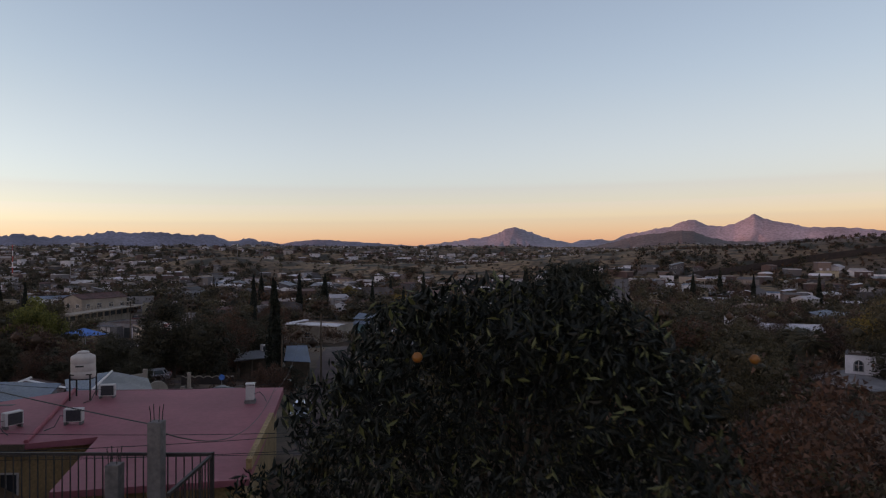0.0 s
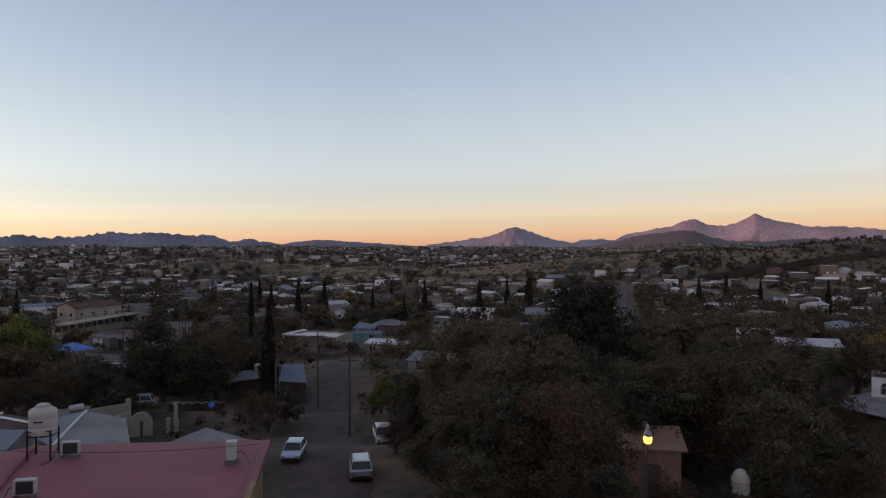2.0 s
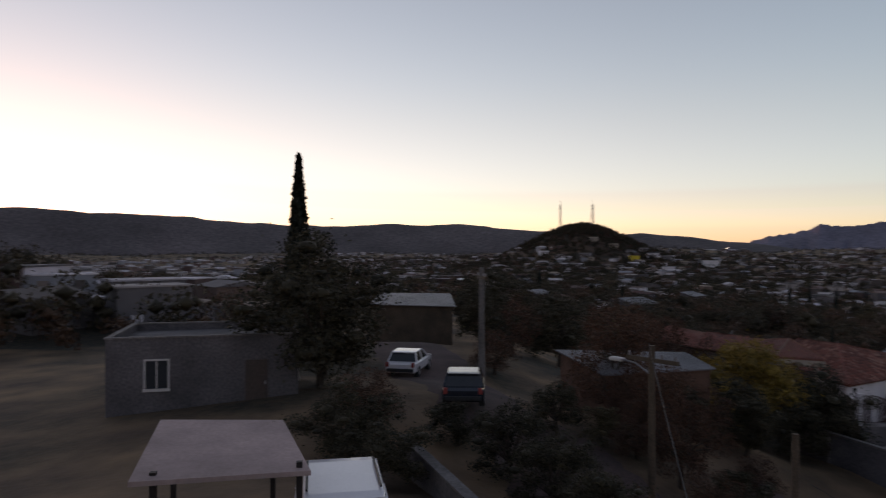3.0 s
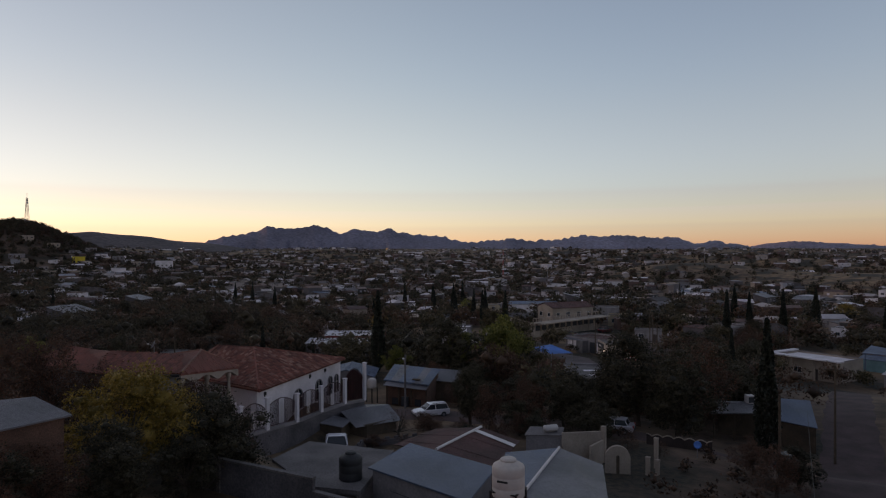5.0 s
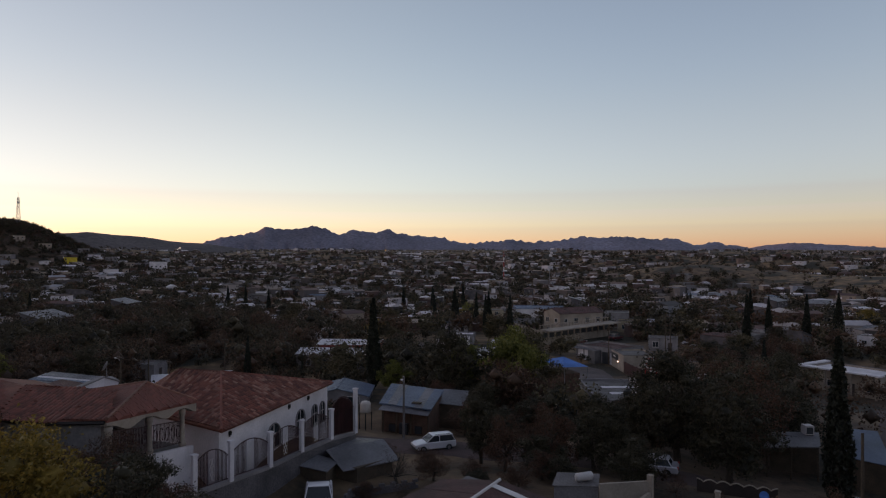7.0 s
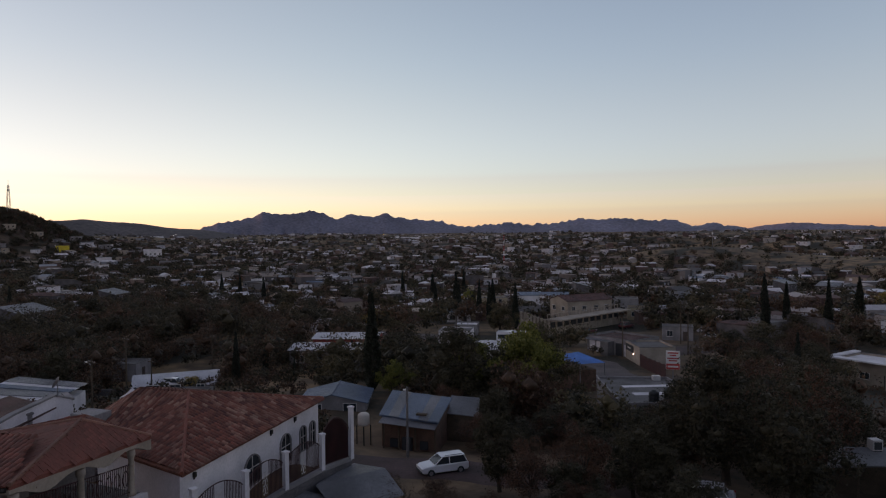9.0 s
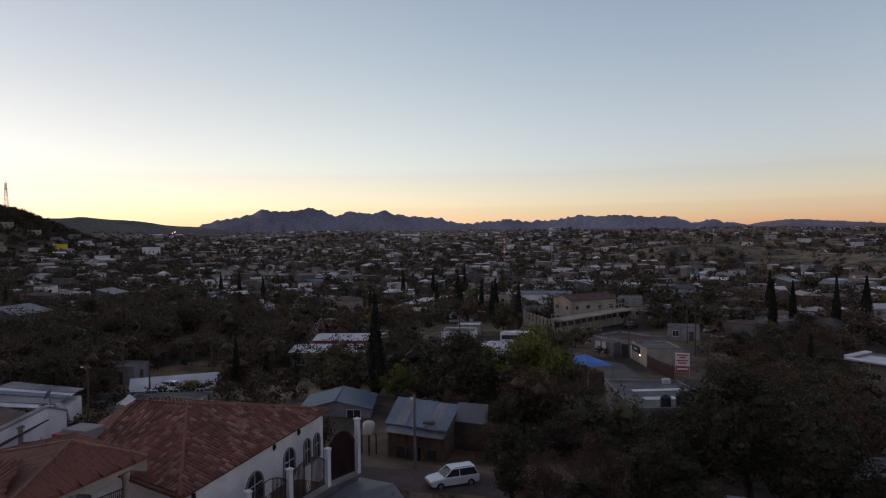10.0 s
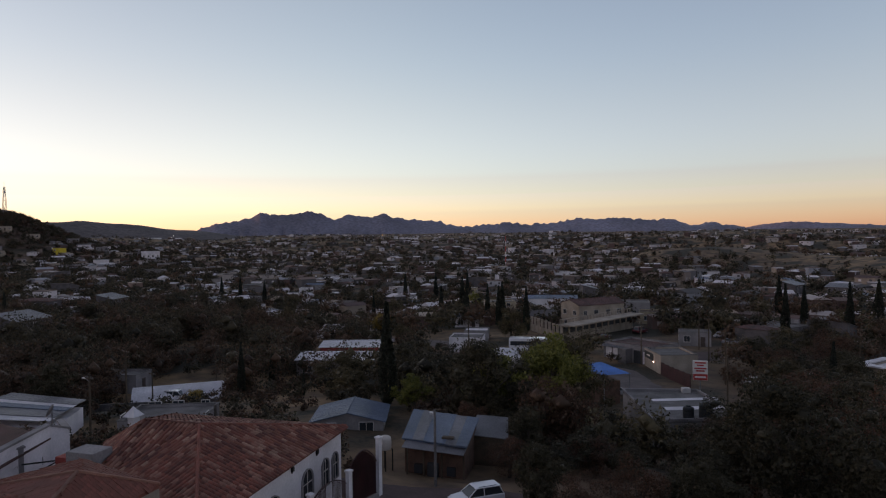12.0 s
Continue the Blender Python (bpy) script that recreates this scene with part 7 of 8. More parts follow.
put(T["palm"][0], -69.3, 44.0, 3.2, 40, 1.3, z=3.6, base=8.0)
qn = thing("vaulted_shed", pose(-117.9, 85.5, -6.4, 0, 0, -32), "white round-vaulted tin shed with a small window", "shed")
va = [(4.2 * math.cos(math.pi * k / 16), 3.5 * math.sin(math.pi * k / 16) ** 0.8) for k in range(17)]
part("vault", Geo().add([(x, y, z) for y in (-6.6, 6.6) for x, z in va], [(i, i + 1, 18 + i, 17 + i) for i in range(16)]), "tin_white", qn, smooth=True)
for y in (-6.5, 6.5):
    part("end_wall", Geo().add([(x * 0.99, y, z * 0.99) for x, z in va], [tuple(range(17))]), "white", qn)
window(qn, 4.12, -1.2, 0.9, 1.1, 1.0, "+x", "steel")
solid("long_block_wall", Geo().box(-9, -0.15, -3, 9, 0.15, 2.4), "block", "long grey block wall of a yard", "wall", m=pose(-109.5, 76.0, -4.8, 0, 0, 47))
house("grey_yard_house", pose(-131, 83, gz(-131, 83), 0, 0, 33), 8, 5, 2.6, "greywall", "concrete", "flat", "small grey house inside a block yard", seed=55)
house("white_roof_house", pose(-106, 108, gz(-106, 108), 0, 0, 35), 13, 8, 3.0, "greywall", "tin_white", "gable", "house with a low white tin roof", seed=56, pitch=0.12)
house("white_roof_house", pose(-112, 118, gz(-112, 118), 0, 0, 35), 12, 8, 3.4, "redpaint", "tin_white", "gable", "maroon house with a low white roof", seed=57, pitch=0.12)

# along the hill track, seen in the quick turn
roof_shed("metal_roofed_shed", [(-30.6, 16.4, 12.0), (-30.9, 22.2, 12.1), (-32.9, 21.7, 12.6), (-35.4, 15.6, 12.5)], 8.0, "brick", "tin_grey", "brown shed with a pale corrugated roof")
cn = thing("canopy", Matrix(), "pale canopy on posts over a parking place", "canopy")
part("sheet", Geo().slab([(-15.4, 0.6, 14.3), (-11.8, 1.0, 14.2), (-12.1, 3.8, 14.15), (-15.2, 3.1, 14.25)], 0.08), "canopy", cn)
for x, y in ((-12.1, 1.3), (-12.3, 3.6), (-15.1, 2.9), (-15.2, 0.9)):
    part("post", Geo().box(x - 0.05, y - 0.05, 11.0, x + 0.05, y + 0.05, 14.25), "iron", cn)
house("block_house", pose(-34.5, -1.8, gz(-34.5, -1.8), 0, 0, 95), 8, 6, 2.8, "block", "concrete", "flat", "dark block house beside the hill track", seed=58)
roof_shed("carport", [(-58, 6.5, 13.2), (-57, 14.0, 13.0), (-66, 15.0, 13.5), (-67, 7.5, 13.6)], 8.5, "wood", "tin_grey", "grey-roofed carport along the hill track", "carport")
tw = thing("terrace_wall", Matrix(), "low wall at the edge of a parking terrace", "wall")
for a, b in (((-22.0, 6.3), (-14.6, 7.7)), ((-14.6, 7.7), (-12.4, 5.2))):
    d = Vector((b[0] - a[0], b[1] - a[1], 0))
    m = pose(a[0], a[1], 0, 0, 0, math.degrees(math.atan2(d.y, d.x)))
    part("wall_panel", Geo().box(0, -0.12, 8.0, d.length, 0.12, 11.9, m=m), "block", tw)
    part("coping", Geo().box(-0.05, -0.16, 11.9, d.length + 0.05, 0.16, 11.96, m=m), "concrete", tw)
solid("block_plinth", Geo().box(-11.6, 4.5, 11.0, -10.4, 5.5, 13.0, 0.03), "block", "square block plinth on the terrace", "plinth")
chair = thing("plastic_chair", pose(-11.0, 4.95, 13.0, 0, 0, 190), "white plastic garden chair with a slatted back", "chair")
part("seat", Geo().box(-0.24, -0.22, 0.42, 0.24, 0.24, 0.46, 0.01), "acwhite", chair)
for a, b in ((-0.22, -0.2), (0.22, -0.2), (0.2, 0.22), (-0.2, 0.22)):
    part("leg", Geo().tube([(a * 1.15, b * 1.15, 0), (a, b, 0.43)], 0.025, 6), "acwhite", chair)
cb = Geo().tube([(-0.27 * math.cos(math.pi * k / 12), 0.26, 0.5 + 0.42 * math.sin(math.pi * k / 12) ** 0.6) for k in range(13)], 0.025, 6)
for k in range(-3, 4):
    cb.box(0.065 * k - 0.014, 0.25, 0.46, 0.065 * k + 0.014, 0.27, 0.9)
part("backrest", cb, "acwhite", chair)


# ---------------------------------------------------------------- poles and lamps
def utility_pole(x, y, h, label, arm=True, lamp=False, wood=True, turn=0.0, r=0.13):
    t = thing("utility_pole", pose(x, y, gz(x, y), 0, 0, turn), label, "utility pole", "utility poles")
    part("pole", Geo().tube([(0, 0, -0.6), (0, 0, h)], [r, r * 0.7], 10), "wood" if wood else "concrete", t)
    if arm:
        a = part("crossarm", Geo().box(-0.9, -0.05, h - 0.5, 0.9, 0.05, h - 0.38), "wood", t)
        for k in (-0.8, -0.35, 0.35, 0.8):
            part("insulator", Geo().lathe([(0.035, h - 0.38), (0.05, h - 0.3), (0.03, h - 0.24)], 8, (k, 0, 0)), "greywall", a)
    if lamp:
        b = part("lamp_arm", Geo().tube([(0, 0, h - 0.9), (-0.6, 0, h - 0.6), (-1.1, 0, h - 0.55)], 0.03, 6), "steel", t)
        part("lamp_head", Geo().box(-1.5, -0.12, h - 0.62, -1.05, 0.12, h - 0.5, 0.03), "acwhite", b)
    return t


utility_pole(-55.0, 68.8, 6.0, "grey concrete pole with a street lamp arm", False, True, False, -40)
utility_pole(-14.6, 84.4, 9.4, "tall wooden power pole beside the street", True, False)
utility_pole(-7.6, 62.6, 7.6, "dark wooden power pole at the kerb", True, False)
utility_pole(-17.4, 74.5, 6.4, "slim wooden pole near a cypress", False, False)
utility_pole(-19.9, 13.6, 5.4, "dark wooden power pole by the dusty lot", True, True, turn=30)
utility_pole(-17.2, 16.4, 5.0, "short dark wooden pole by a yard", False, False)
utility_pole(-30.5, 10.6, 6.0, "pale concrete power pole beside the track", True, False, False, r=0.17)
for x, y, h in ((-52, 139, 8.5), (-69.5, 149, 8), (-60, 158, 8.5), (-108, 72, 8), (-118, 92, 7.5), (-47, 121, 7.5), (-95, 130, 9), (-66, 172, 9), (-35, 150, 8.5), (-6, 150, 9), (6, 130, 9), (-140, 160, 9), (-120, 190, 9), (30, 150, 9), (60, 215, 9), (66, 240, 9), (72, 262, 9), (54, 230, 9)):
    utility_pole(x, y, h, "distant wooden power pole among houses", True, False)
utility_pole(-98.8, 63.1, 6.8, "dark wooden power pole behind the tiled roofs", True, True)
utility_pole(-117.2, 80.7, 5.0, "short wooden pole along the block wall", True, False)
lp = thing("street_lamp", pose(7.7, 21.4, gz(7.7, 21.4)), "lit sodium street lamp on a dark wooden pole", "street lamp")
zl = 11.75 - gz(7.7, 21.4)
part("pole", Geo().tube([(0, 0, -0.6), (0, 0, zl + 0.55)], [0.12, 0.08], 12), "black", lp)
hd = part("housing", Geo().lathe([(0.13, zl + 0.16), (0.13, zl + 0.24), (0.07, zl + 0.34), (0.05, zl + 0.52)], 16, (0.02, -0.2, 0)), "steel", lp)
part("bracket", Geo().tube([(0, 0, zl + 0.5), (0.02, -0.2, zl + 0.5)], 0.03, 6), "steel", lp)
part("refractor", Geo().lathe([(0.06, zl - 0.08), (0.11, zl - 0.05), (0.14, zl + 0.06), (0.13, zl + 0.16)], 18, (0.02, -0.2, 0)), "lamp_on", hd, "glowing amber glass refractor", smooth=True)
pl = bpy.data.lights.new("street_lamp_light", "POINT")
pl.energy, pl.color, pl.shadow_soft_size = 0.5, (1.0, 0.6, 0.25), 0.2
new("street_lamp_light", pl).location = (7.72, 20.95, 11.45)
wh = thing("white_tank_hut", pose(16.1, 33.6, 0.3), "white water tank with a conical lid in a yard", "water tank")
part("tank_body", Geo().lathe([(0.4, 5.3), (0.42, 5.4), (0.42, 6.0), (0.45, 6.05), (0.25, 6.4), (0.08, 6.5)], 22), "plastic", wh, smooth=True)
part("stand", Geo().box(-0.4, -0.4, 2.6, 0.4, 0.4, 5.3, 0.03), "wood", wh, "dark weathered stand")
part("collar", Geo().lathe([(0.45, 5.9), (0.47, 5.95), (0.45, 6.0)], 22), "plastic", wh)
house("salmon_house", pose(13.2, 39.8, gz(13.2, 39.8), 0, 0, -8), 3.2, 4.0, max(2.4, 6.6 - gz(13.2, 39.8)), "salmon", "salmon", "gable", "salmon plastered house behind trees", seed=61)
roof_shed("flat_roofed_house", [(42.2, 73.6, 1.0), (45.5, 66.0, 1.0), (60.0, 70.0, 1.05), (58.0, 83.0, 1.05)], -3.0, "brick", "greywall", "brown house under a flat pale roof terrace", "house", 0.12)
rm = house("rooftop_room", pose(52.9, 76.8, 1.06, 0, 0, -33), 5.2, 4.6, 1.9, "white", "brick", "flat", "white rooftop room with an arched dark window", seed=62, deep=0.02, wins=False)
arched_window(rm, -1.2, 0.4, 0.8, 1.2, -2.3)
house("white_house", pose(38.5, 78, gz(38.5, 78), 0, 0, -20), 6, 6, 2.6, "white", "concrete", "flat", "low white house with a flat roof", seed=63)


# ---------------------------------------------------------------- vehicles
def loft(g, secs):
    """Rings of (x, half width, z low, z high), joined along x."""
    k, n = len(g.v), 8
    for x, w, a, b in secs:
        c = min(0.08, (b - a) * 0.25)
        g.v += [(x, -w + c, a), (x, w - c, a), (x, w, a + c), (x, w, b - c), (x, w - c, b), (x, -w + c, b), (x, -w, b - c), (x, -w, a + c)]
    for i in range(len(secs) - 1):
        g.f += [(k + i * n + j, k + i * n + (j + 1) % n, k + (i + 1) * n + (j + 1) % n, k + (i + 1) * n + j) for j in range(n)]
    g.f += [tuple(range(k, k + n))[::-1], tuple(range(k + (len(secs) - 1) * n, k + len(secs) * n))]
    return g


def car(name, x, y, turn, kind, paint, label, z=None, s=1.0):
    """A vehicle with its nose to +x."""
    t = thing(name, pose(x, y, gz(x, y) + 0.06 if z is None else z, 0, 0, turn) @ Matrix.Diagonal((s, s, s, 1)), label, "car" if kind != "bus" else "bus", "parked vehicles")
    w = {"suv": 0.92, "sedan": 0.86, "pickup": 0.92, "bus": 1.2}[kind]
    if kind == "bus":
        part("body", loft(Geo(), [(-4.6, w * 0.96, 0.45, 2.8), (-4.4, w, 0.35, 2.95), (4.3, w, 0.35, 2.95), (4.6, w * 0.95, 0.45, 2.75)]), paint, t)
        part("window_band", Geo().box(-4.3, -w - 0.01, 1.5, 4.2, w + 0.01, 2.35), "glass", t)
        ends, wx, wr = (-4.62, 4.62), (2.9, -2.7), 0.48
    else:
        hi = {"suv": 0.62, "sedan": 0.5, "pickup": 0.6}[kind]
        nose, tail = {"suv": (2.3, -2.25), "sedan": (2.15, -2.1), "pickup": (2.6, -2.6)}[kind]
        belt = {"suv": 1.05, "sedan": 0.88, "pickup": 1.02}[kind]
        part("body", loft(Geo(), [(tail, w * 0.9, 0.42, belt - 0.1), (tail + 0.12, w * 0.97, 0.32, belt), (-1.0, w, 0.28, belt), (0.9, w, 0.28, belt - 0.02), (nose - 0.25, w * 0.96, 0.3, belt - 0.16), (nose, w * 0.86, 0.4, belt - 0.3)]), paint, t, smooth=False)
        c0, c1 = {"suv": (-2.1, 1.05), "sedan": (-1.6, 0.95), "pickup": (-0.75, 1.0)}[kind]
        top = belt + hi
        gl = Geo().add([(c0, -w * 0.93, belt - 0.01), (c1, -w * 0.93, belt - 0.01), (c1, w * 0.93, belt - 0.01), (c0, w * 0.93, belt - 0.01),
                        (c0 + 0.3, -w * 0.76, top - 0.06), (c1 - 0.75, -w * 0.76, top - 0.06), (c1 - 0.75, w * 0.76, top - 0.06), (c0 + 0.3, w * 0.76, top - 0.06)],
                       [(0, 1, 5, 4), (1, 2, 6, 5), (2, 3, 7, 6), (3, 0, 4, 7)])
        part("cabin_glass", gl, "glass", t, "dark side and front glass")
        part("roof_panel", loft(Geo(), [(c0 + 0.2, w * 0.74, top - 0.08, top - 0.02), (c0 + 0.45, w * 0.78, top - 0.08, top), (c1 - 0.95, w * 0.78, top - 0.08, top), (c1 - 0.68, w * 0.74, top - 0.08, top - 0.03)]), paint, t)
        for ax, bx in ((c0, c0 + 0.3), (c1, c1 - 0.75), (-0.35, -0.35)):
            for s in (-1, 1):
                part("pillar", Geo().tube([(ax, s * w * 0.93, belt - 0.02), (bx, s * w * 0.765, top - 0.06)], 0.045, 5), paint, t)
        if kind == "suv":
            part("roof_rack", Geo().tube([(c0 + 0.5, -w * 0.7, top + 0.05), (c1 - 1.0, -w * 0.7, top + 0.05)], 0.025, 5).tube([(c0 + 0.5, w * 0.7, top + 0.05), (c1 - 1.0, w * 0.7, top + 0.05)], 0.025, 5), "black", t)
        if kind == "pickup":
            part("cargo_bed", Geo().box(tail + 0.15, -w * 0.82, belt - 0.02, -0.9, w * 0.82, belt + 0.012), "black", t, "dark open cargo bed")
        part("bumper", Geo().box(nose - 0.08, -w * 0.85, 0.36, nose + 0.07, w * 0.85, 0.55, 0.03), "black", t)
        part("bumper", Geo().box(tail - 0.07, -w * 0.85, 0.4, tail + 0.08, w * 0.85, 0.58, 0.03), "black", t)
        ends, wx, wr = (tail, nose), (nose - 0.85, tail + 0.85), 0.34 if kind != "sedan" else 0.31
    for side in (-1, 1):
        part("headlight", Geo().box(ends[1] - 0.14, side * w * 0.7 - 0.16, 0.62, ends[1] + 0.02, side * w * 0.7 + 0.16, 0.78, 0.02), "acwhite", t)
        part("tail_light", Geo().box(ends[0] - 0.02, side * w * 0.82 - 0.08, 0.65, ends[0] + 0.1, side * w * 0.82 + 0.08, 0.9, 0.02), "redpaint", t)
        for k in wx:
            wheel = part("wheel", Geo().tube([(k, side * (w - 0.22), wr), (k, side * (w + 0.01), wr)], wr, 18), "tyre", t)
            part("rim", Geo().tube([(k, side * (w - 0.02), wr), (k, side * (w + 0.02), wr)], [wr * 0.62, wr * 0.55], 14), "steel", wheel)
    return t


car("suv", -50.3, 67.6, 238, "suv", "carwhite", "white four-door SUV parked on the dusty street", z=0.25, s=0.86)
car("sedan_car", -10.1, 50.6, -88, "sedan", "carblue", "pale blue sedan parked on the dirt street", s=0.84)
car("suv", -4.6, 46.6, 99, "suv", "carsilver", "silver SUV parked by the verge", s=0.84)
car("pickup_truck", -45.6, 49.4, 317, "pickup", "carwhite", "white pickup truck in a scrubby lot")
car("sedan_car", -31.6, 72.0, 196, "sedan", "carsilver", "silver sedan parked behind the garden wall")
car("pickup_truck", -24.6, 28.2, 30, "pickup", "carred", "dark red pickup truck in the dusty lot")
car("sedan_car", -29.4, 9.6, 168, "sedan", "cardark", "dark sedan parked on the hill track")
car("sedan_car", -38.8, 8.2, 160, "sedan", "carwhite", "white sedan parked on the hill track")
car("suv", -12.6, 4.35, 2, "suv", "carwhite", "white SUV parked on the terrace", z=11.95)
car("bus", -92, 148.0, 28, "bus", "carwhite", "white bus parked by the crossing")
for x, y, a, k, c in ((-84, 186, 80, "suv", "carred"), (-87.5, 172, 75, "sedan", "carred"), (-62, 182, 10, "sedan", "carsilver"), (-66, 190, 15, "sedan", "carwhite"), (-48, 141, 15, "sedan", "carwhite"), (-44, 158, 200, "suv", "carwhite"), (-62.5, 121.5, 40, "sedan", "carsilver"),
                      (54.4, 215, 74, "sedan", "carwhite"), (57.4, 226, 74, "sedan", "carsilver"), (60.2, 236, 74, "suv", "cardark"), (63.2, 247, 74, "sedan", "carwhite"), (66.0, 257, 74, "sedan", "carsilver"), (69.4, 270, 74, "suv", "carwhite"), (48.0, 170, 75, "sedan", "carsilver"), (-17.6, 78.5, 95, "suv", "cardark"), (-116, 84, 30, "suv", "carwhite"), (-90, 108, 35, "suv", "carwhite"),
                      (-4.2, 60, -80, "sedan", "carsilver")):
    car("parked_car", x, y, a, k, c, {"carred": "dark red", "carsilver": "silver", "carwhite": "white", "cardark": "dark"}[c] + " car parked in the town")


# ---------------------------------------------------------------- the town round about
for x, y, r in ((-13, 28, 11), (-55, 48, 14), (-27, 40, 11), (-30, 49, 8), (-48, 56, 6), (-59, 75, 8), (-72, 78, 9), (-75, 80, 9), (-61, 73, 7), (-49, 108, 11), (-62, 118, 7), (-62, 136, 9), (-72, 158, 9), (-63, 151, 8), (-69, 178, 6), (-98, 172, 12), (-92, 184, 12), (-98, 192, 9), (-88, 206, 7), (-128, 193, 8), (-128, 222, 11), (-101, 216, 10), (-80, 168, 9), (-76, 180, 9), (-72, 140, 9), (-48, 97, 9), (-58, 106, 9), (-66, 126, 8), (-112, 170, 6), (-60, 168, 8), (-101, 55, 14), (-124, 90, 12), (-112, 78, 10),
                (-106, 108, 9), (-112, 118, 9), (-30, 166, 11), (-18, 170, 8), (-30, 140, 8), (-24, 88, 7), (13, 39, 6), (51, 77, 7), (39, 74, 6), (-92, 148, 7), (-62, 146, 10), (-70, 140, 8), (-28, 58, 7), (-13, 45, 7), (36, 138, 7), (40, 152, 7), (44, 166, 7), (48, 180, 7), (52, 194, 7), (56, 208, 7), (60, 224, 7), (64, 240, 7), (68, 256, 7), (73, 272, 7), (78, 290, 7), (84, 310, 7), (-17, 119, 12), (-14, 106, 8), (-20, 132, 8), (0.8, 101, 8), (-9, 151, 9), (-13.4, 184, 8), (14, 206, 8), (17, 159, 8), (-27.5, 157.5, 9), (-24, 87, 6), (-18.5, 90, 6), (-72, 154.6, 8), (-93, 69, 8), (-117.9, 85.5, 10), (-110, 76, 8), (134, 285, 10), (-52, 127, 6)):
    taken.append((x, y, r))
rh = random.Random(12)
homes = 0
for attempt in range(4000):
    if homes >= 205:
        break
    far = rh.random()
    r = 95 + 330 * far ** 0.9
    az = radians(rh.uniform(-88, 38))
    x, y = -8 + r * math.sin(az), 15 + r * math.cos(az)
    if x > 60 and y < 130 or (math.degrees(az) < -50 and r < 190) or (x > 150 and y < 250):
        continue
    if math.hypot(x + 655, y - 246) < 70 or not free(x, y, 5.0) or bare_hill(x, y) > 0.25:
        continue
    if -56 < math.degrees(az) < -44 and r < 230 and rh.random() < 0.7:
        continue
    turn = 32 + 90 * rh.randrange(4) if az < -0.3 else -14 + 90 * rh.randrange(4)
    sc = rh.uniform(0.74, 0.95)
    copy_thing(rh.choice(P), pose(x, y, gz(x, y) - 0.1, 0, 0, turn + rh.uniform(-6, 6)) @ Matrix.Diagonal((sc, sc, sc * 0.95, 1)))
    taken.append((x, y, 5.0))
    homes += 1
re_ = random.Random(77)
east = 0
for attempt in range(1500):
    if east >= 44:
        break
    az, r = radians(re_.uniform(14.5, 33)), re_.uniform(175, 330)
    x, y = 1.2 + r * math.sin(az), -1.6 + r * math.cos(az)
    if not free(x, y, 4.5) or (y > 285 and x > 110) or bare_hill(x, y) > 0.25:
        continue
    sc = re_.uniform(0.5, 0.68)
    copy_thing(re_.choice(P), pose(x, y, gz(x, y) - 0.1, 0, 0, -14 + 90 * re_.randrange(4) + re_.uniform(-8, 8)) @ Matrix.Diagonal((sc, sc, sc, 1)))
    taken.append((x, y, 4.5))
    east += 1
for p in P:
    park(p)

for x, y, hgt in ((-231, 271, 13), (-219, 279, 12.5), (-205, 285, 13.5), (-164, 178, 11), (-128, 176, 10), (-124, 180, 11), (-152, 196, 11), (-146, 199, 12), (-105, 168, 11.5), (-113, 170, 12), (-116, 173, 11), (-53, 190, 13),
                  (-42, 200, 13), (-20, 200, 11), (-260, 200, 11), (-252, 206, 10), (-270, 198, 10), (12, 210, 12), (22, 225, 12), (30, 228, 13), (95, 250, 12), (110, 262, 12), (120, 255, 10), (-36, 130, 9), (-10, 190, 10), (-5, 215, 12)):
    put(T["cypress"][int(hgt) % 2], x, y, hgt, 10 * hgt, 1.0)
    taken.append((x, y, 1.2))
rn = random.Random(31)
trees = 0
for k in range(6000):
    if trees >= 95:
        break
    r = 85 + 200 * rn.random() ** 0.85
    az = radians(rn.uniform(-90, 40))
    x, y = -8 + r * math.sin(az), 15 + r * math.cos(az)
    if not free(x, y, 2.2):
        continue
    kind = rn.choices(["dark", "olive", "brown", "cypress", "yellow", "willow"], [36, 26, 16, 0 if r < 150 else 10, 6, 4])[0]
    h = rn.uniform(9, 14) if kind == "cypress" else rn.uniform(5.0, 9.0)
    put(rn.choice(FAR.get(kind, T[kind]) if r > 125 else T[kind]), x, y, h, rn.uniform(0, 360), rn.uniform(0.95, 1.25))
    taken.append((x, y, 2.2))
    trees += 1
# the grove below the hill, east of the dirt street
for k in range(75):
    r, az = 30 + 62 * rn.random(), radians(rn.uniform(-3.5, 36))
    x, y = 1.2 + r * math.sin(az), -1.6 + r * math.cos(az)
    if math.hypot(x - 13.5, y - 36) < 4.5 or x < 2.0 + 0.02 * (y - 30) or math.hypot(x - 50, y - 76) < 7:
        continue
    h = low_enough(x, y, min(rn.uniform(7.5, 11.5), 17.6 - rn.uniform(0.105, 0.15) * r - gz(x, y)))
    if h > 1.6:
        put(rn.choice(T[rn.choices(["dark", "olive", "brown", "yellow"], [3, 6, 7, 0])[0]]), x, y, h, rn.uniform(0, 360), rn.uniform(0.95, 1.3))
# scrub on yards and verges
for k in range(90):
    x, y = rn.uniform(-62, 40), rn.uniform(18, 100)
    if free(x, y, 0.7) and not (-14 < x < -2 and 34 < y < 90):
        put(rn.choice(T["shrub"]), x, y, rn.uniform(1.0, 2.4), rn.uniform(0, 360), rn.uniform(0.9, 1.4))
for group in (T, FAR):
    for kind in group:
        for p in group[kind]:
            park(p)


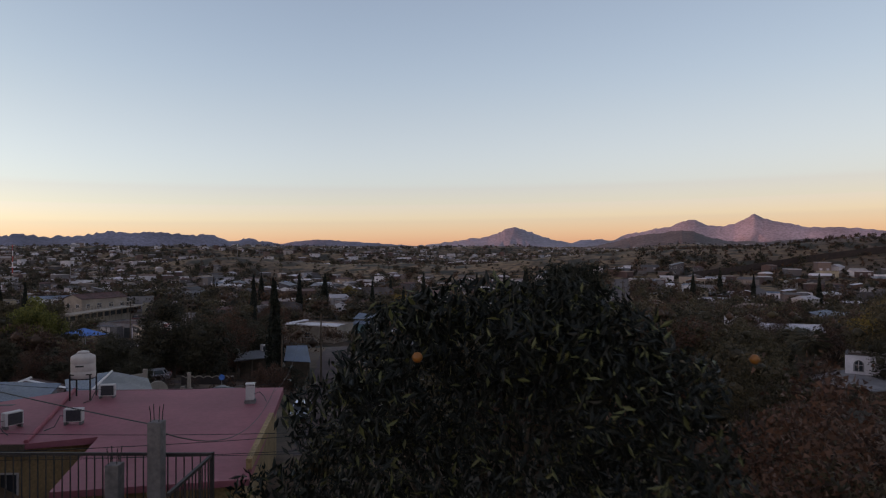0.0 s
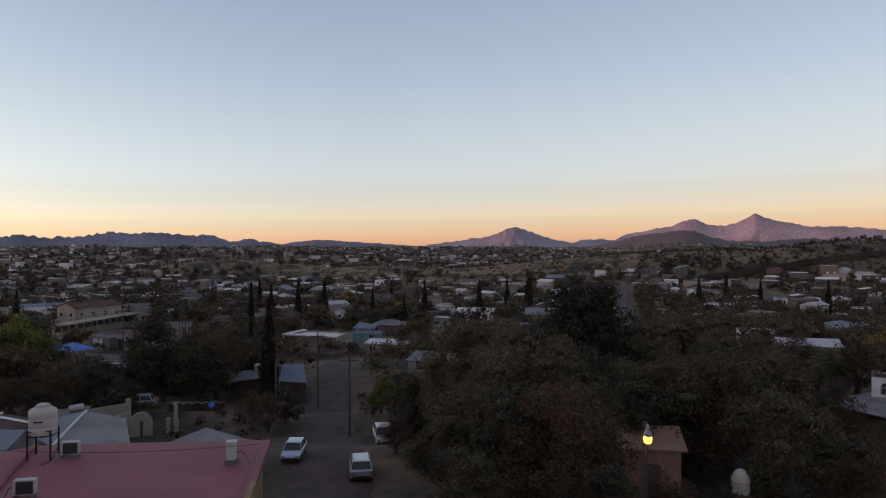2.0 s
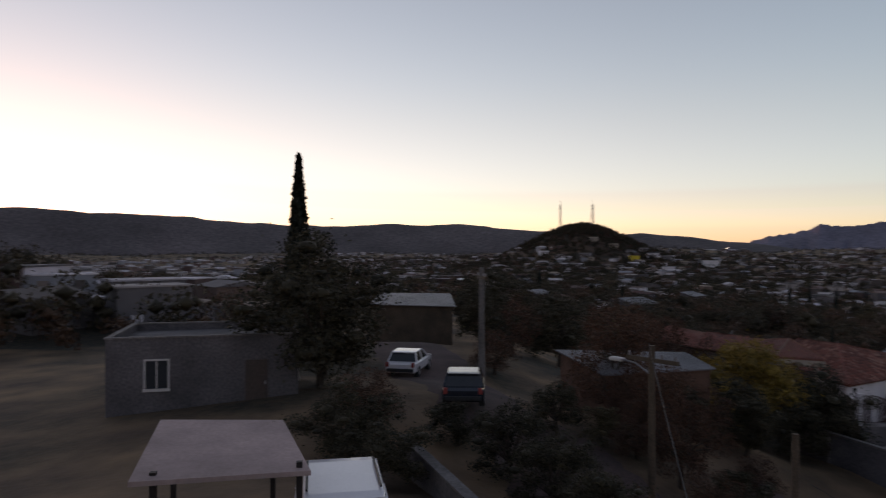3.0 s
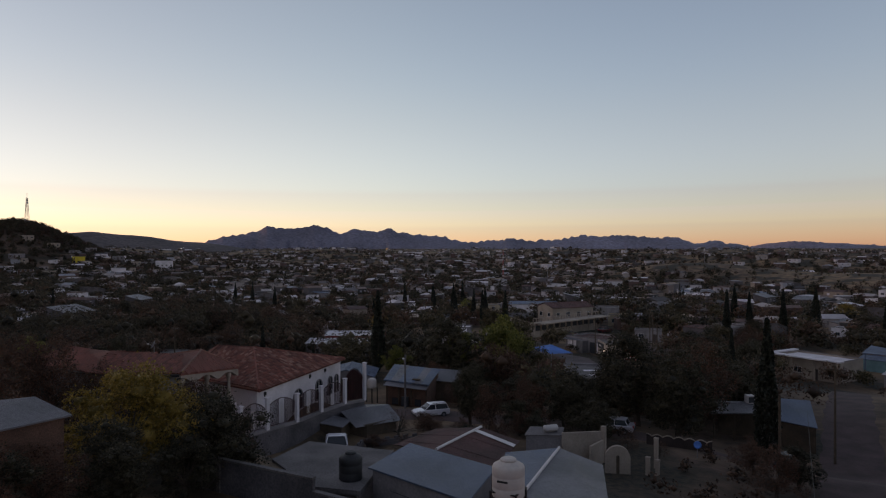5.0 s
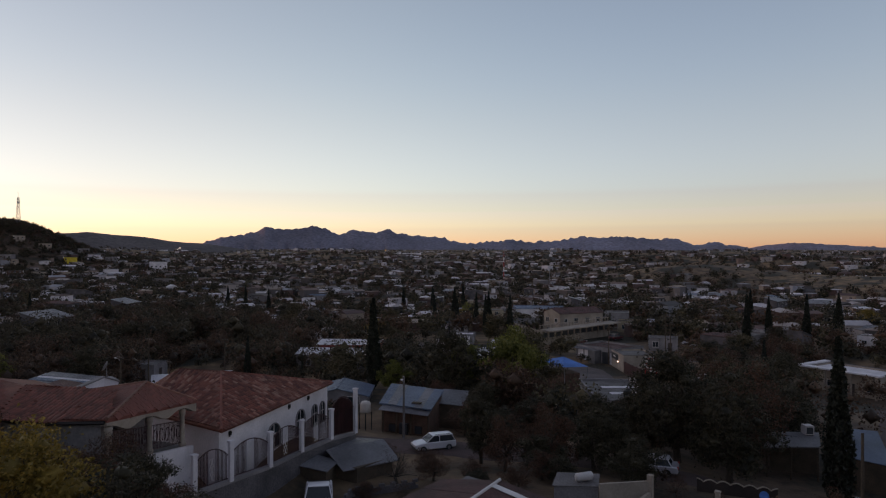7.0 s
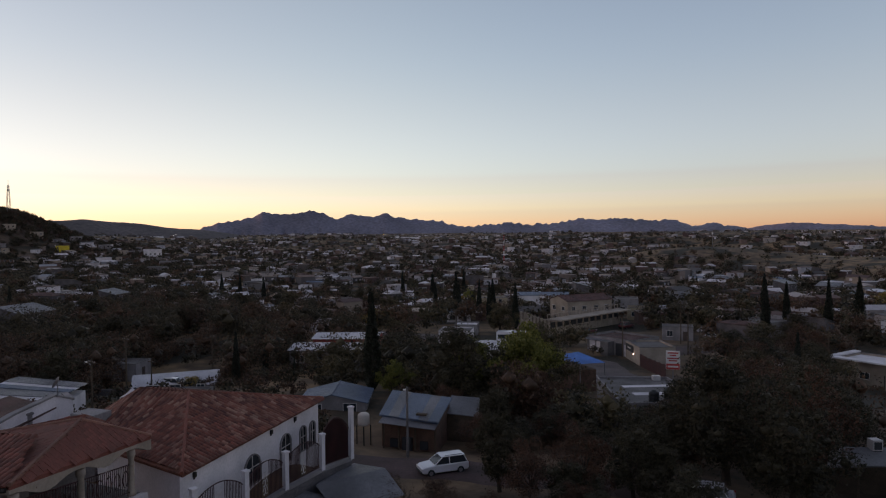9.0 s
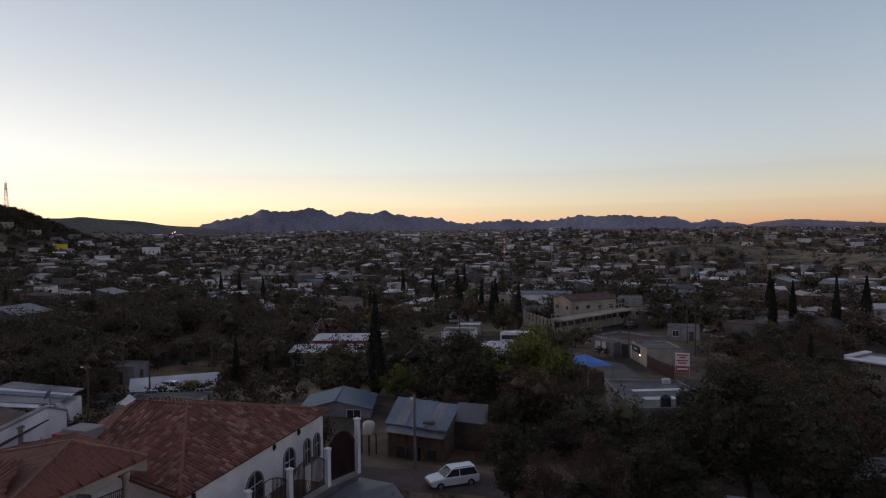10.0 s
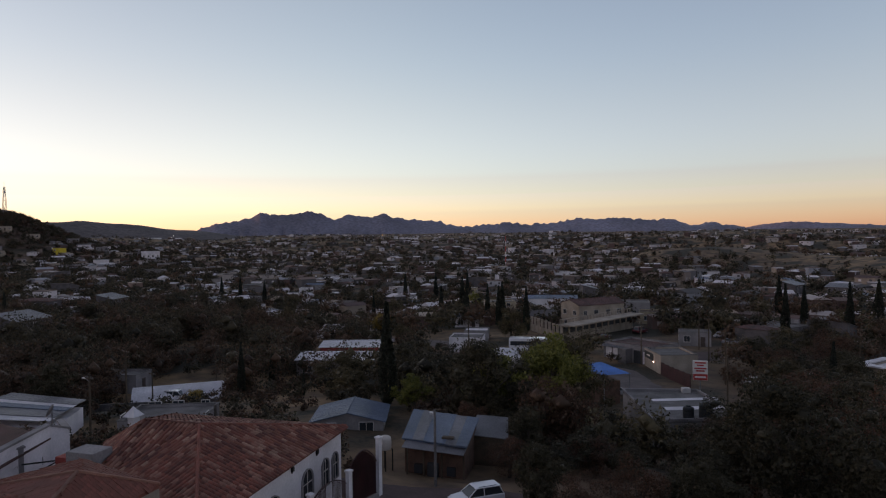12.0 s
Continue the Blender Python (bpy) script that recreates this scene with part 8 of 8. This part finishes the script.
def stuff_houses(name, n, r0, r1, az0, az1, seed, label):
    """Distant houses too many to count: boxes with a pale roof, each its own island."""
    rnd = np.random.RandomState(seed)
    g = Geo()
    r = r0 + (r1 - r0) * rnd.uniform(0, 1, n) ** 1.15
    az = np.radians(rnd.uniform(az0, az1, n))
    x, y = r * np.sin(az), r * np.cos(az)
    keep = ((swell(x * 1.7 + 300, y * 1.7) > -0.6) | (r < 1100)) & (np.hypot(x + 655, y - 246) > 60) & (bare_hill(x, y) < 0.36)
    spots = np.array([t for t in taken if t[2] > 2.0])
    for i in np.nonzero(keep & (r < 460))[0]:
        keep[i] = ((x[i] - spots[:, 0]) ** 2 + (y[i] - spots[:, 1]) ** 2 > (0.75 * spots[:, 2] + 3.5) ** 2).all()
    x, y = x[keep], y[keep]
    z = ground_z(x, y)
    for a, b, c in zip(x.tolist(), y.tolist(), z.tolist()):
        w, d, h = rnd.uniform(4.0, 9.5), rnd.uniform(4.0, 7.0), rnd.choice([2.2, 2.6, 2.9, 4.8], p=[0.4, 0.33, 0.2, 0.07])
        m = pose(a, b, c, 0, 0, rnd.choice([-14, 32, 76, 122]))
        g.box(-w / 2, -d / 2, -2.0, w / 2, d / 2, h, m=m)
        if rnd.uniform() < 0.5:
            ri = rnd.uniform(0.5, 1.3)
            e = 0.3
            g.add([m @ Vector(p) for p in ((-w / 2 - e, -d / 2 - e, h + 0.02), (w / 2 + e, -d / 2 - e, h + 0.02), (w / 2 + e, d / 2 + e, h + 0.02), (-w / 2 - e, d / 2 + e, h + 0.02), (-w / 2 - e, 0, h + ri), (w / 2 + e, 0, h + ri))],
                  [(0, 1, 5, 4), (2, 3, 4, 5), (1, 2, 5), (3, 0, 4)])
        else:
            g.box(-w / 2 - 0.15, -d / 2 - 0.15, h + 0.01, w / 2 + 0.15, d / 2 + 0.15, h + 0.2, m=m)
        for s in (-0.25, 0.25):
            g.box(w * s - 0.6, -d / 2 - 0.04, 0.9, w * s + 0.6, -d / 2, 2.0, m=m)
    return solid(name, g, "far_house", label, "houses", kind="stuff")


M["far_house"] = mat("far_house_walls", (0.5, 0.5, 0.5), 0.9, var=0.05, stain=0.1, bump=0,
                     ramp=[(0.40, 0.39, 0.40), (0.11, 0.10, 0.10), (0.24, 0.19, 0.165), (0.50, 0.49, 0.50), (0.10, 0.06, 0.055), (0.30, 0.24, 0.19), (0.15, 0.14, 0.14), (0.58, 0.57, 0.58), (0.19, 0.13, 0.11), (0.07, 0.065, 0.065), (0.26, 0.28, 0.30), (0.13, 0.08, 0.07), (0.12, 0.10, 0.09), (0.34, 0.31, 0.29)])
stuff_houses("town_houses", 900, 215, 440, -88, 40, 9, "low huts and sheds packed between the town trees")
stuff_houses("distant_houses", 3900, 420, 1100, -122, 40, 3, "countless small pale houses spread over the far town")
stuff_houses("hill_side_houses", 260, 75, 420, -128, -92, 14, "low houses along the hill track and beyond")
stuff_houses("distant_houses", 3600, 1100, 2700, -95, 36, 4, "hazy sprawl of tiny houses toward the horizon")


def stuff_trees(name, n, r0, r1, leaf, seed, size, per, label, az0=-110, az1=50, at=(0, 0), big=0.42, patchy=0.25):
    """Trees too many to count: lumps of leaf clumps on short stems, set down in patches."""
    rnd = np.random.RandomState(seed)
    r = r0 + (r1 - r0) * rnd.uniform(0, 1, n) ** 1.1
    az = np.radians(rnd.uniform(az0, az1, n))
    x, y = at[0] + r * np.sin(az), at[1] + r * np.cos(az)
    keep = (swell(x * 1.3 - 200, y * 1.3 + 90) < patchy) & ~((x > 95) & (y > 285) & (y < 345) & (size > 3))
    if size > 3:
        keep &= bare_hill(x, y) < rnd.uniform(0.15, 0.6, n)
    spots = np.array([t for t in taken if t[2] > 3.0])
    near = r < 420
    for i in np.nonzero(keep & near)[0]:
        keep[i] = ((x[i] - spots[:, 0]) ** 2 + (y[i] - spots[:, 1]) ** 2 > (0.72 * spots[:, 2] + 0.3 * size) ** 2).all()
    for (ax, ay), (bx, by), hw in ROADS:
        t = np.clip(((x - ax) * (bx - ax) + (y - ay) * (by - ay)) / ((bx - ax) ** 2 + (by - ay) ** 2), 0, 1)
        keep &= np.hypot(x - ax - t * (bx - ax), y - ay - t * (by - ay)) > hw + 0.25 * size
    x, y = x[keep], y[keep]
    h = size * rnd.uniform(0.5, 1.25, len(x))
    zg = ground_z(x, y)
    lobes = 4 if per > 60 else 2 if per > 20 else 1
    c = np.stack([x, y, zg + h * 0.5], 1)
    c = np.repeat(c, lobes, 0)
    h = np.repeat(h, lobes)
    if lobes > 1:
        c = c + rnd.uniform(-0.36, 0.36, c.shape) * h[:, None] * np.array([1, 1, 0.55])
    pts = np.repeat(c, per // lobes, 0)
    hh_ = np.repeat(h, per // lobes)[:, None] * (0.62 if lobes > 1 else 1.0)
    d = rnd.normal(size=pts.shape)
    d /= np.linalg.norm(d, axis=1)[:, None]
    pts = pts + d * hh_ * np.array([0.55, 0.55, 0.5]) * rnd.uniform(0.3, 1, (len(pts), 1)) ** 0.5
    g = Geo()
    hearts(g, c, h * (0.15 if lobes > 1 else 0.22), rnd, coarse=True)
    leaves(g, pts, size * big, rnd, 0.8)
    return solid(name, g, leaf, label, "trees", kind="stuff", smooth=True)


stuff_trees("stream_trees", 210, 112, 265, "leaf_far", 21, 8.0, 1300, "dark trees crowding a stream bed", -80, -45, (-20, 27), 0.04, 9)
stuff_trees("stream_trees", 170, 108, 260, "leaf_dry", 22, 7.2, 1150, "brown autumn trees along a stream bed", -80, -45, (-20, 27), 0.04, 9)
stuff_trees("stream_trees", 60, 98, 150, "leaf_dry", 26, 6.5, 1050, "brown thicket along a stream bed", -82, -64, (-20, 27), 0.042, 9)
stuff_trees("town_trees", 150, 75, 220, "leaf_far", 23, 6.6, 560, "dark trees between the houses of the lower town", -46, 30, (-12, 15), 0.058, 9)
stuff_trees("town_trees", 120, 75, 220, "leaf_olive", 24, 6.2, 540, "olive green trees between the houses of the lower town", -46, 30, (-12, 15), 0.058, 9)
stuff_trees("town_trees", 130, 80, 240, "leaf_dry", 25, 5.8, 500, "brown autumn trees between the houses of the lower town", -46, 30, (-12, 15), 0.058, 9)
stuff_trees("slope_trees", 300, 120, 320, "leaf_olive", 45, 6.0, 300, "olive trees between the houses beside the avenue", 13.5, 34, (1, -2), 0.07, 9)
stuff_trees("slope_trees", 260, 120, 320, "leaf_dry", 46, 5.4, 280, "brown trees between the houses beside the avenue", 13.5, 34, (1, -2), 0.07, 9)
stuff_trees("brushwood", 700, 62, 150, "leaf_dry", 31, 1.9, 110, "dry brown brush over yards and verges", -84, -22, (-20, 22), 0.13, 9)
stuff_trees("brushwood", 600, 62, 150, "leaf_far", 32, 2.3, 120, "dusty green brush over yards and verges", -84, -22, (-20, 22), 0.13, 9)
stuff_trees("brushwood", 260, 45, 130, "leaf_dry", 33, 1.8, 90, "dry brown brush beside the dirt street", -22, 30, (-8, 10), 0.13, 9)
stuff_trees("distant_trees", 1900, 190, 560, "leaf_far", 1, 6.0, 132, "dark trees between the far houses", -95, 42, big=0.125, patchy=9)
stuff_trees("distant_trees", 1500, 190, 560, "leaf_dry", 2, 5.2, 112, "brown autumn trees between the far houses", -95, 42, big=0.13, patchy=9)
stuff_trees("distant_trees", 1100, 200, 560, "leaf_olive", 3, 5.2, 112, "olive green trees between the far houses", -95, 42, big=0.13, patchy=9)
stuff_trees("distant_trees", 5200, 540, 1150, "leaf_far", 7, 5.2, 40, "dark trees scattered over the far town", -95, 42, big=0.22, patchy=9)
stuff_trees("distant_trees", 3600, 540, 1150, "leaf_dry", 8, 4.6, 40, "brown autumn trees scattered over the far town", -95, 42, big=0.22, patchy=9)
stuff_trees("distant_trees", 13000, 1050, 3000, "leaf_far", 4, 5.5, 9, "dark specks of trees toward the horizon", big=0.3)
stuff_trees("hill_scrub", 4200, 250, 800, "leaf_olive", 6, 1.9, 20, "low olive scrub on the dry hills", -100, 55, big=0.36, patchy=9)
stuff_trees("hill_scrub", 5200, 260, 900, "leaf_dry", 51, 2.0, 20, "low brown scrub on the dry hills", -60, 50, big=0.36, patchy=9)
stuff_trees("hill_scrub", 6500, 600, 1500, "leaf_far", 52, 2.8, 14, "dark scrub on the hills beyond the town", -60, 45, big=0.36, patchy=9)
stuff_trees("ridge_scrub", 900, 330, 560, "leaf_dry", 53, 2.3, 60, "brown bushes scattered over the grassy ridge", 18, 48, big=0.2, patchy=9)
stuff_trees("ridge_scrub", 420, 330, 560, "leaf_far", 54, 2.8, 70, "dark bushes scattered over the grassy ridge", 18, 48, big=0.2, patchy=9)

stuff_trees("hill_side_trees", 420, 70, 420, "leaf_far", 47, 5.6, 240, "dark trees along the hill track and beyond", -130, -90, (0, 0), 0.08, 9)
stuff_trees("hill_side_trees", 330, 60, 420, "leaf_dry", 48, 4.6, 200, "brown scrub along the hill track and beyond", -130, -90, (0, 0), 0.08, 9)
stuff_trees("hill_trees", 1500, 2, 150, "leaf_far", 41, 4.6, 130, "dark scrub trees covering the mast hill", 0, 360, (-648, 248), 0.14, 9)
stuff_trees("hill_trees", 700, 2, 170, "leaf_dry", 42, 4.0, 110, "brown scrub covering the mast hill", 0, 360, (-640, 250), 0.14, 9)
stuff_trees("valley_trees", 900, 150, 520, "leaf_far", 43, 5.0, 110, "dark trees below the mast hill", -82, -58, (-60, 40), 0.13, 9)

# the hill with the radio masts
def radio_mast(x, y, h, label, w=1.6):
    t = thing("radio_mast", pose(x, y, gz(x, y)), label, "radio mast", "radio masts")
    g, k = Geo(), int(h / 3)
    for a, b in ((-1, -1), (1, -1), (1, 1), (-1, 1)):
        part("leg", Geo().tube([(a * w, b * w, -1), (a * w * 0.3, b * w * 0.3, h)], 0.16, 5), "steel", t)
    for i in range(k):
        s0, s1 = w * (1 - 0.7 * i / k), w * (1 - 0.7 * (i + 1) / k)
        z0, z1 = h * i / k, h * (i + 1) / k
        for a, b, c, d in ((-1, -1, 1, -1), (1, -1, 1, 1), (1, 1, -1, 1), (-1, 1, -1, -1)):
            g.tube([(a * s0, b * s0, z0), (c * s1, d * s1, z1)], 0.09, 4, False)
    part("bracing", g, "steel", t)
    part("antenna", Geo().tube([(0, 0, h), (0, 0, h + 4)], 0.1, 5), "steel", t)
    part("dishes", Geo().lathe([(0.6, h - 5), (0.8, h - 4.2), (0.6, h - 3.4)], 10, (1.0, 0, 0)), "acwhite", t)
    return t


radio_mast(-640, 251, 24, "steel lattice radio mast on a hilltop")
radio_mast(-652, 222, 27, "slim steel lattice radio mast on a hilltop", 1.0)
for x, y, h in ((-12.7, 552, 16), (-170, 560, 18), (-232, 420, 12)):
    t = thing("tall_mast", pose(x, y, gz(x, y)), "slim pale telecom mast above the town", "radio mast", "telecom masts")
    part("mast", Geo().tube([(0, 0, -1), (0, 0, h)], [0.26, 0.14], 8), "steel", t)
    part("antenna", Geo().box(-0.45, -0.15, h - 2.0, 0.45, 0.15, h), "acwhite", t)
rw = thing("striped_mast", pose(-300, 470, gz(-300, 470)), "red and white banded telecom mast", "radio mast")
for k in range(6):
    part("band", Geo().tube([(0, 0, 4 * k - 1), (0, 0, 4 * k + 3)], 0.42 - 0.04 * k, 6), "signred" if k % 2 else "signwhite", rw)
house("yellow_hill_house", pose(-560, 258, gz(-560, 258), 0, 0, 65), 9, 7, 5.2, "yellow", "yellow", "flat", "bright yellow two-storey house on the hillside", seed=71, storeys=2, faces=("-y", "+x"))
house("brick_hill_house", pose(-520, 205, gz(-520, 205), 0, 0, 65), 9, 7, 4.5, "brick", "concrete", "flat", "dark brick house on the hillside", seed=72, storeys=2, faces=("-y", "+x"))
house("white_block", pose(-560, 330, gz(-560, 330), 0, 0, 60), 14, 9, 8.0, "white", "concrete", "flat", "white four-storey block in the valley", seed=73, storeys=2, faces=("-y", "+x"))
rs = random.Random(8)
HP = [house("hill_house", Matrix(), 9, 7, 3.0, w, r, "flat", f"small {n} house stepped up the hillside", "houses on the hill", 80 + i, deep=4, faces=("-y",)) for i, (w, r, n) in enumerate((("white", "concrete", "white"), ("greywall", "concrete", "grey"), ("brick", "concrete", "brick"), ("cream", "greywall", "cream")))]
for k in range(38):
    x, y = -575 + rs.uniform(-38, 75), 255 + rs.uniform(-110, 85)
    copy_thing(rs.choice(HP), pose(x, y, gz(x, y), 0, 0, 68 + rs.uniform(-20, 20)))
for p in HP:
    park(p)
for x, y, w, h in ((-1150, 640, 70, 8), (-1330, 800, 60, 7), (-900, 1050, 55, 7), (-330, 1500, 60, 6), (60, 1500, 90, 8), (-620, 1150, 14, 20)):
    solid("warehouse", Geo().box(-w / 2, -12, -4, w / 2, 12, h, 0.5), "white", "long white factory hall on the plain", "warehouse", "warehouses", m=pose(x, y, gz(x, y), 0, 0, 45 if x < -200 else 5))
for k, (x, y) in enumerate(((-1080, 660), (-1040, 640), (-980, 600), (-820, 900))):
    t = thing("lit_lamp", pose(x, y, gz(x, y)), "small lit lamp on a pole far off", "street lamp", "distant lamps")
    hgt = 6 if x < -200 else 4.5
    part("pole", Geo().tube([(0, 0, -1), (0, 0, hgt)], 0.06, 6), "steel", t)
    s = 0.0005 * math.hypot(x, y)
    part("bulb", Geo().lathe([(s * 0.3, hgt), (s, hgt + s), (s * 0.3, hgt + 2 * s)], 10), "lamp_white" if k % 3 else "lamp_on", t)

# the border fence climbing the ridge
bf = thing("border_fence", Matrix(), "tall rust-brown steel fence running over the ridge", "fence")
bp_ = [Vector((124, 328, 0)), Vector((136, 335, 0)), Vector((153, 342, 0)), Vector((170, 348, 0)), Vector((189, 352, 0)), Vector((214, 354, 0)), Vector((236, 356, 0)), Vector((300, 358, 0)), Vector((380, 362, 0))]
for a, b in zip(bp_, bp_[1:]):
    n = int((b - a).length / 6)
    for i in range(n):
        p, q = a.lerp(b, i / n), a.lerp(b, (i + 1) / n)
        part("fence_panel", Geo().add([(p.x, p.y, gz(p.x, p.y) - 1), (q.x, q.y, gz(q.x, q.y) - 1), (q.x, q.y, gz(q.x, q.y) + 3.6), (p.x, p.y, gz(p.x, p.y) + 3.6)] +
                                      [(p.x, p.y + 0.25, gz(p.x, p.y) - 1), (q.x, q.y + 0.25, gz(q.x, q.y) - 1), (q.x, q.y + 0.25, gz(q.x, q.y) + 3.6), (p.x, p.y + 0.25, gz(p.x, p.y) + 3.6)],
                                      [(0, 1, 2, 3), (7, 6, 5, 4), (3, 2, 6, 7), (0, 3, 7, 4), (1, 5, 6, 2)]), "fence_rust", bf)


# ---------------------------------------------------------------- clay tiles, piece by piece
lay_tiles(roof, [(A, B, Pk), (A, Pk, D2), (D2, Pk, Qk), (D2, Qk, D), (D, Qk, Cc), (B, Cc, Qk, Pk)], 0.30, 0.40, 300, ("tile", "tile", "tile", "tile_pale"), "tile_mix")
porch_roof = [o for o in pt.children if o.name.startswith("roof")][0]
lay_tiles(porch_roof, [(pT, pW, pG), (pG, pW, pL), (pT, pG, pB), (pG, pL, pB)], 0.26, 0.30, 300, ("shingle",), "shingle", True)
for a, b in ((pG, pT), (pG, pW), (pG, pL)):
    part("hip_cap", Geo().tube([a + Vector((0, 0, 0.04)), b + Vector((0, 0, 0.04))], 0.09, 6), "tile_pale", pt, "pale clay cap along a hip")
wing_roof = [o for o in wing.children if o.name.startswith("roof")][0]
wv = [Vector(v.co) for v in wing_roof.data.vertices]
lay_tiles(wing_roof, [(wv[0], wv[1], wv[4]), (wv[1], wv[5], wv[4]), (wv[1], wv[2], wv[5]), (wv[2], wv[3], wv[6], wv[5]), (wv[4], wv[5], wv[7])], 0.24, 0.42, 300, ("tile",), "tile")
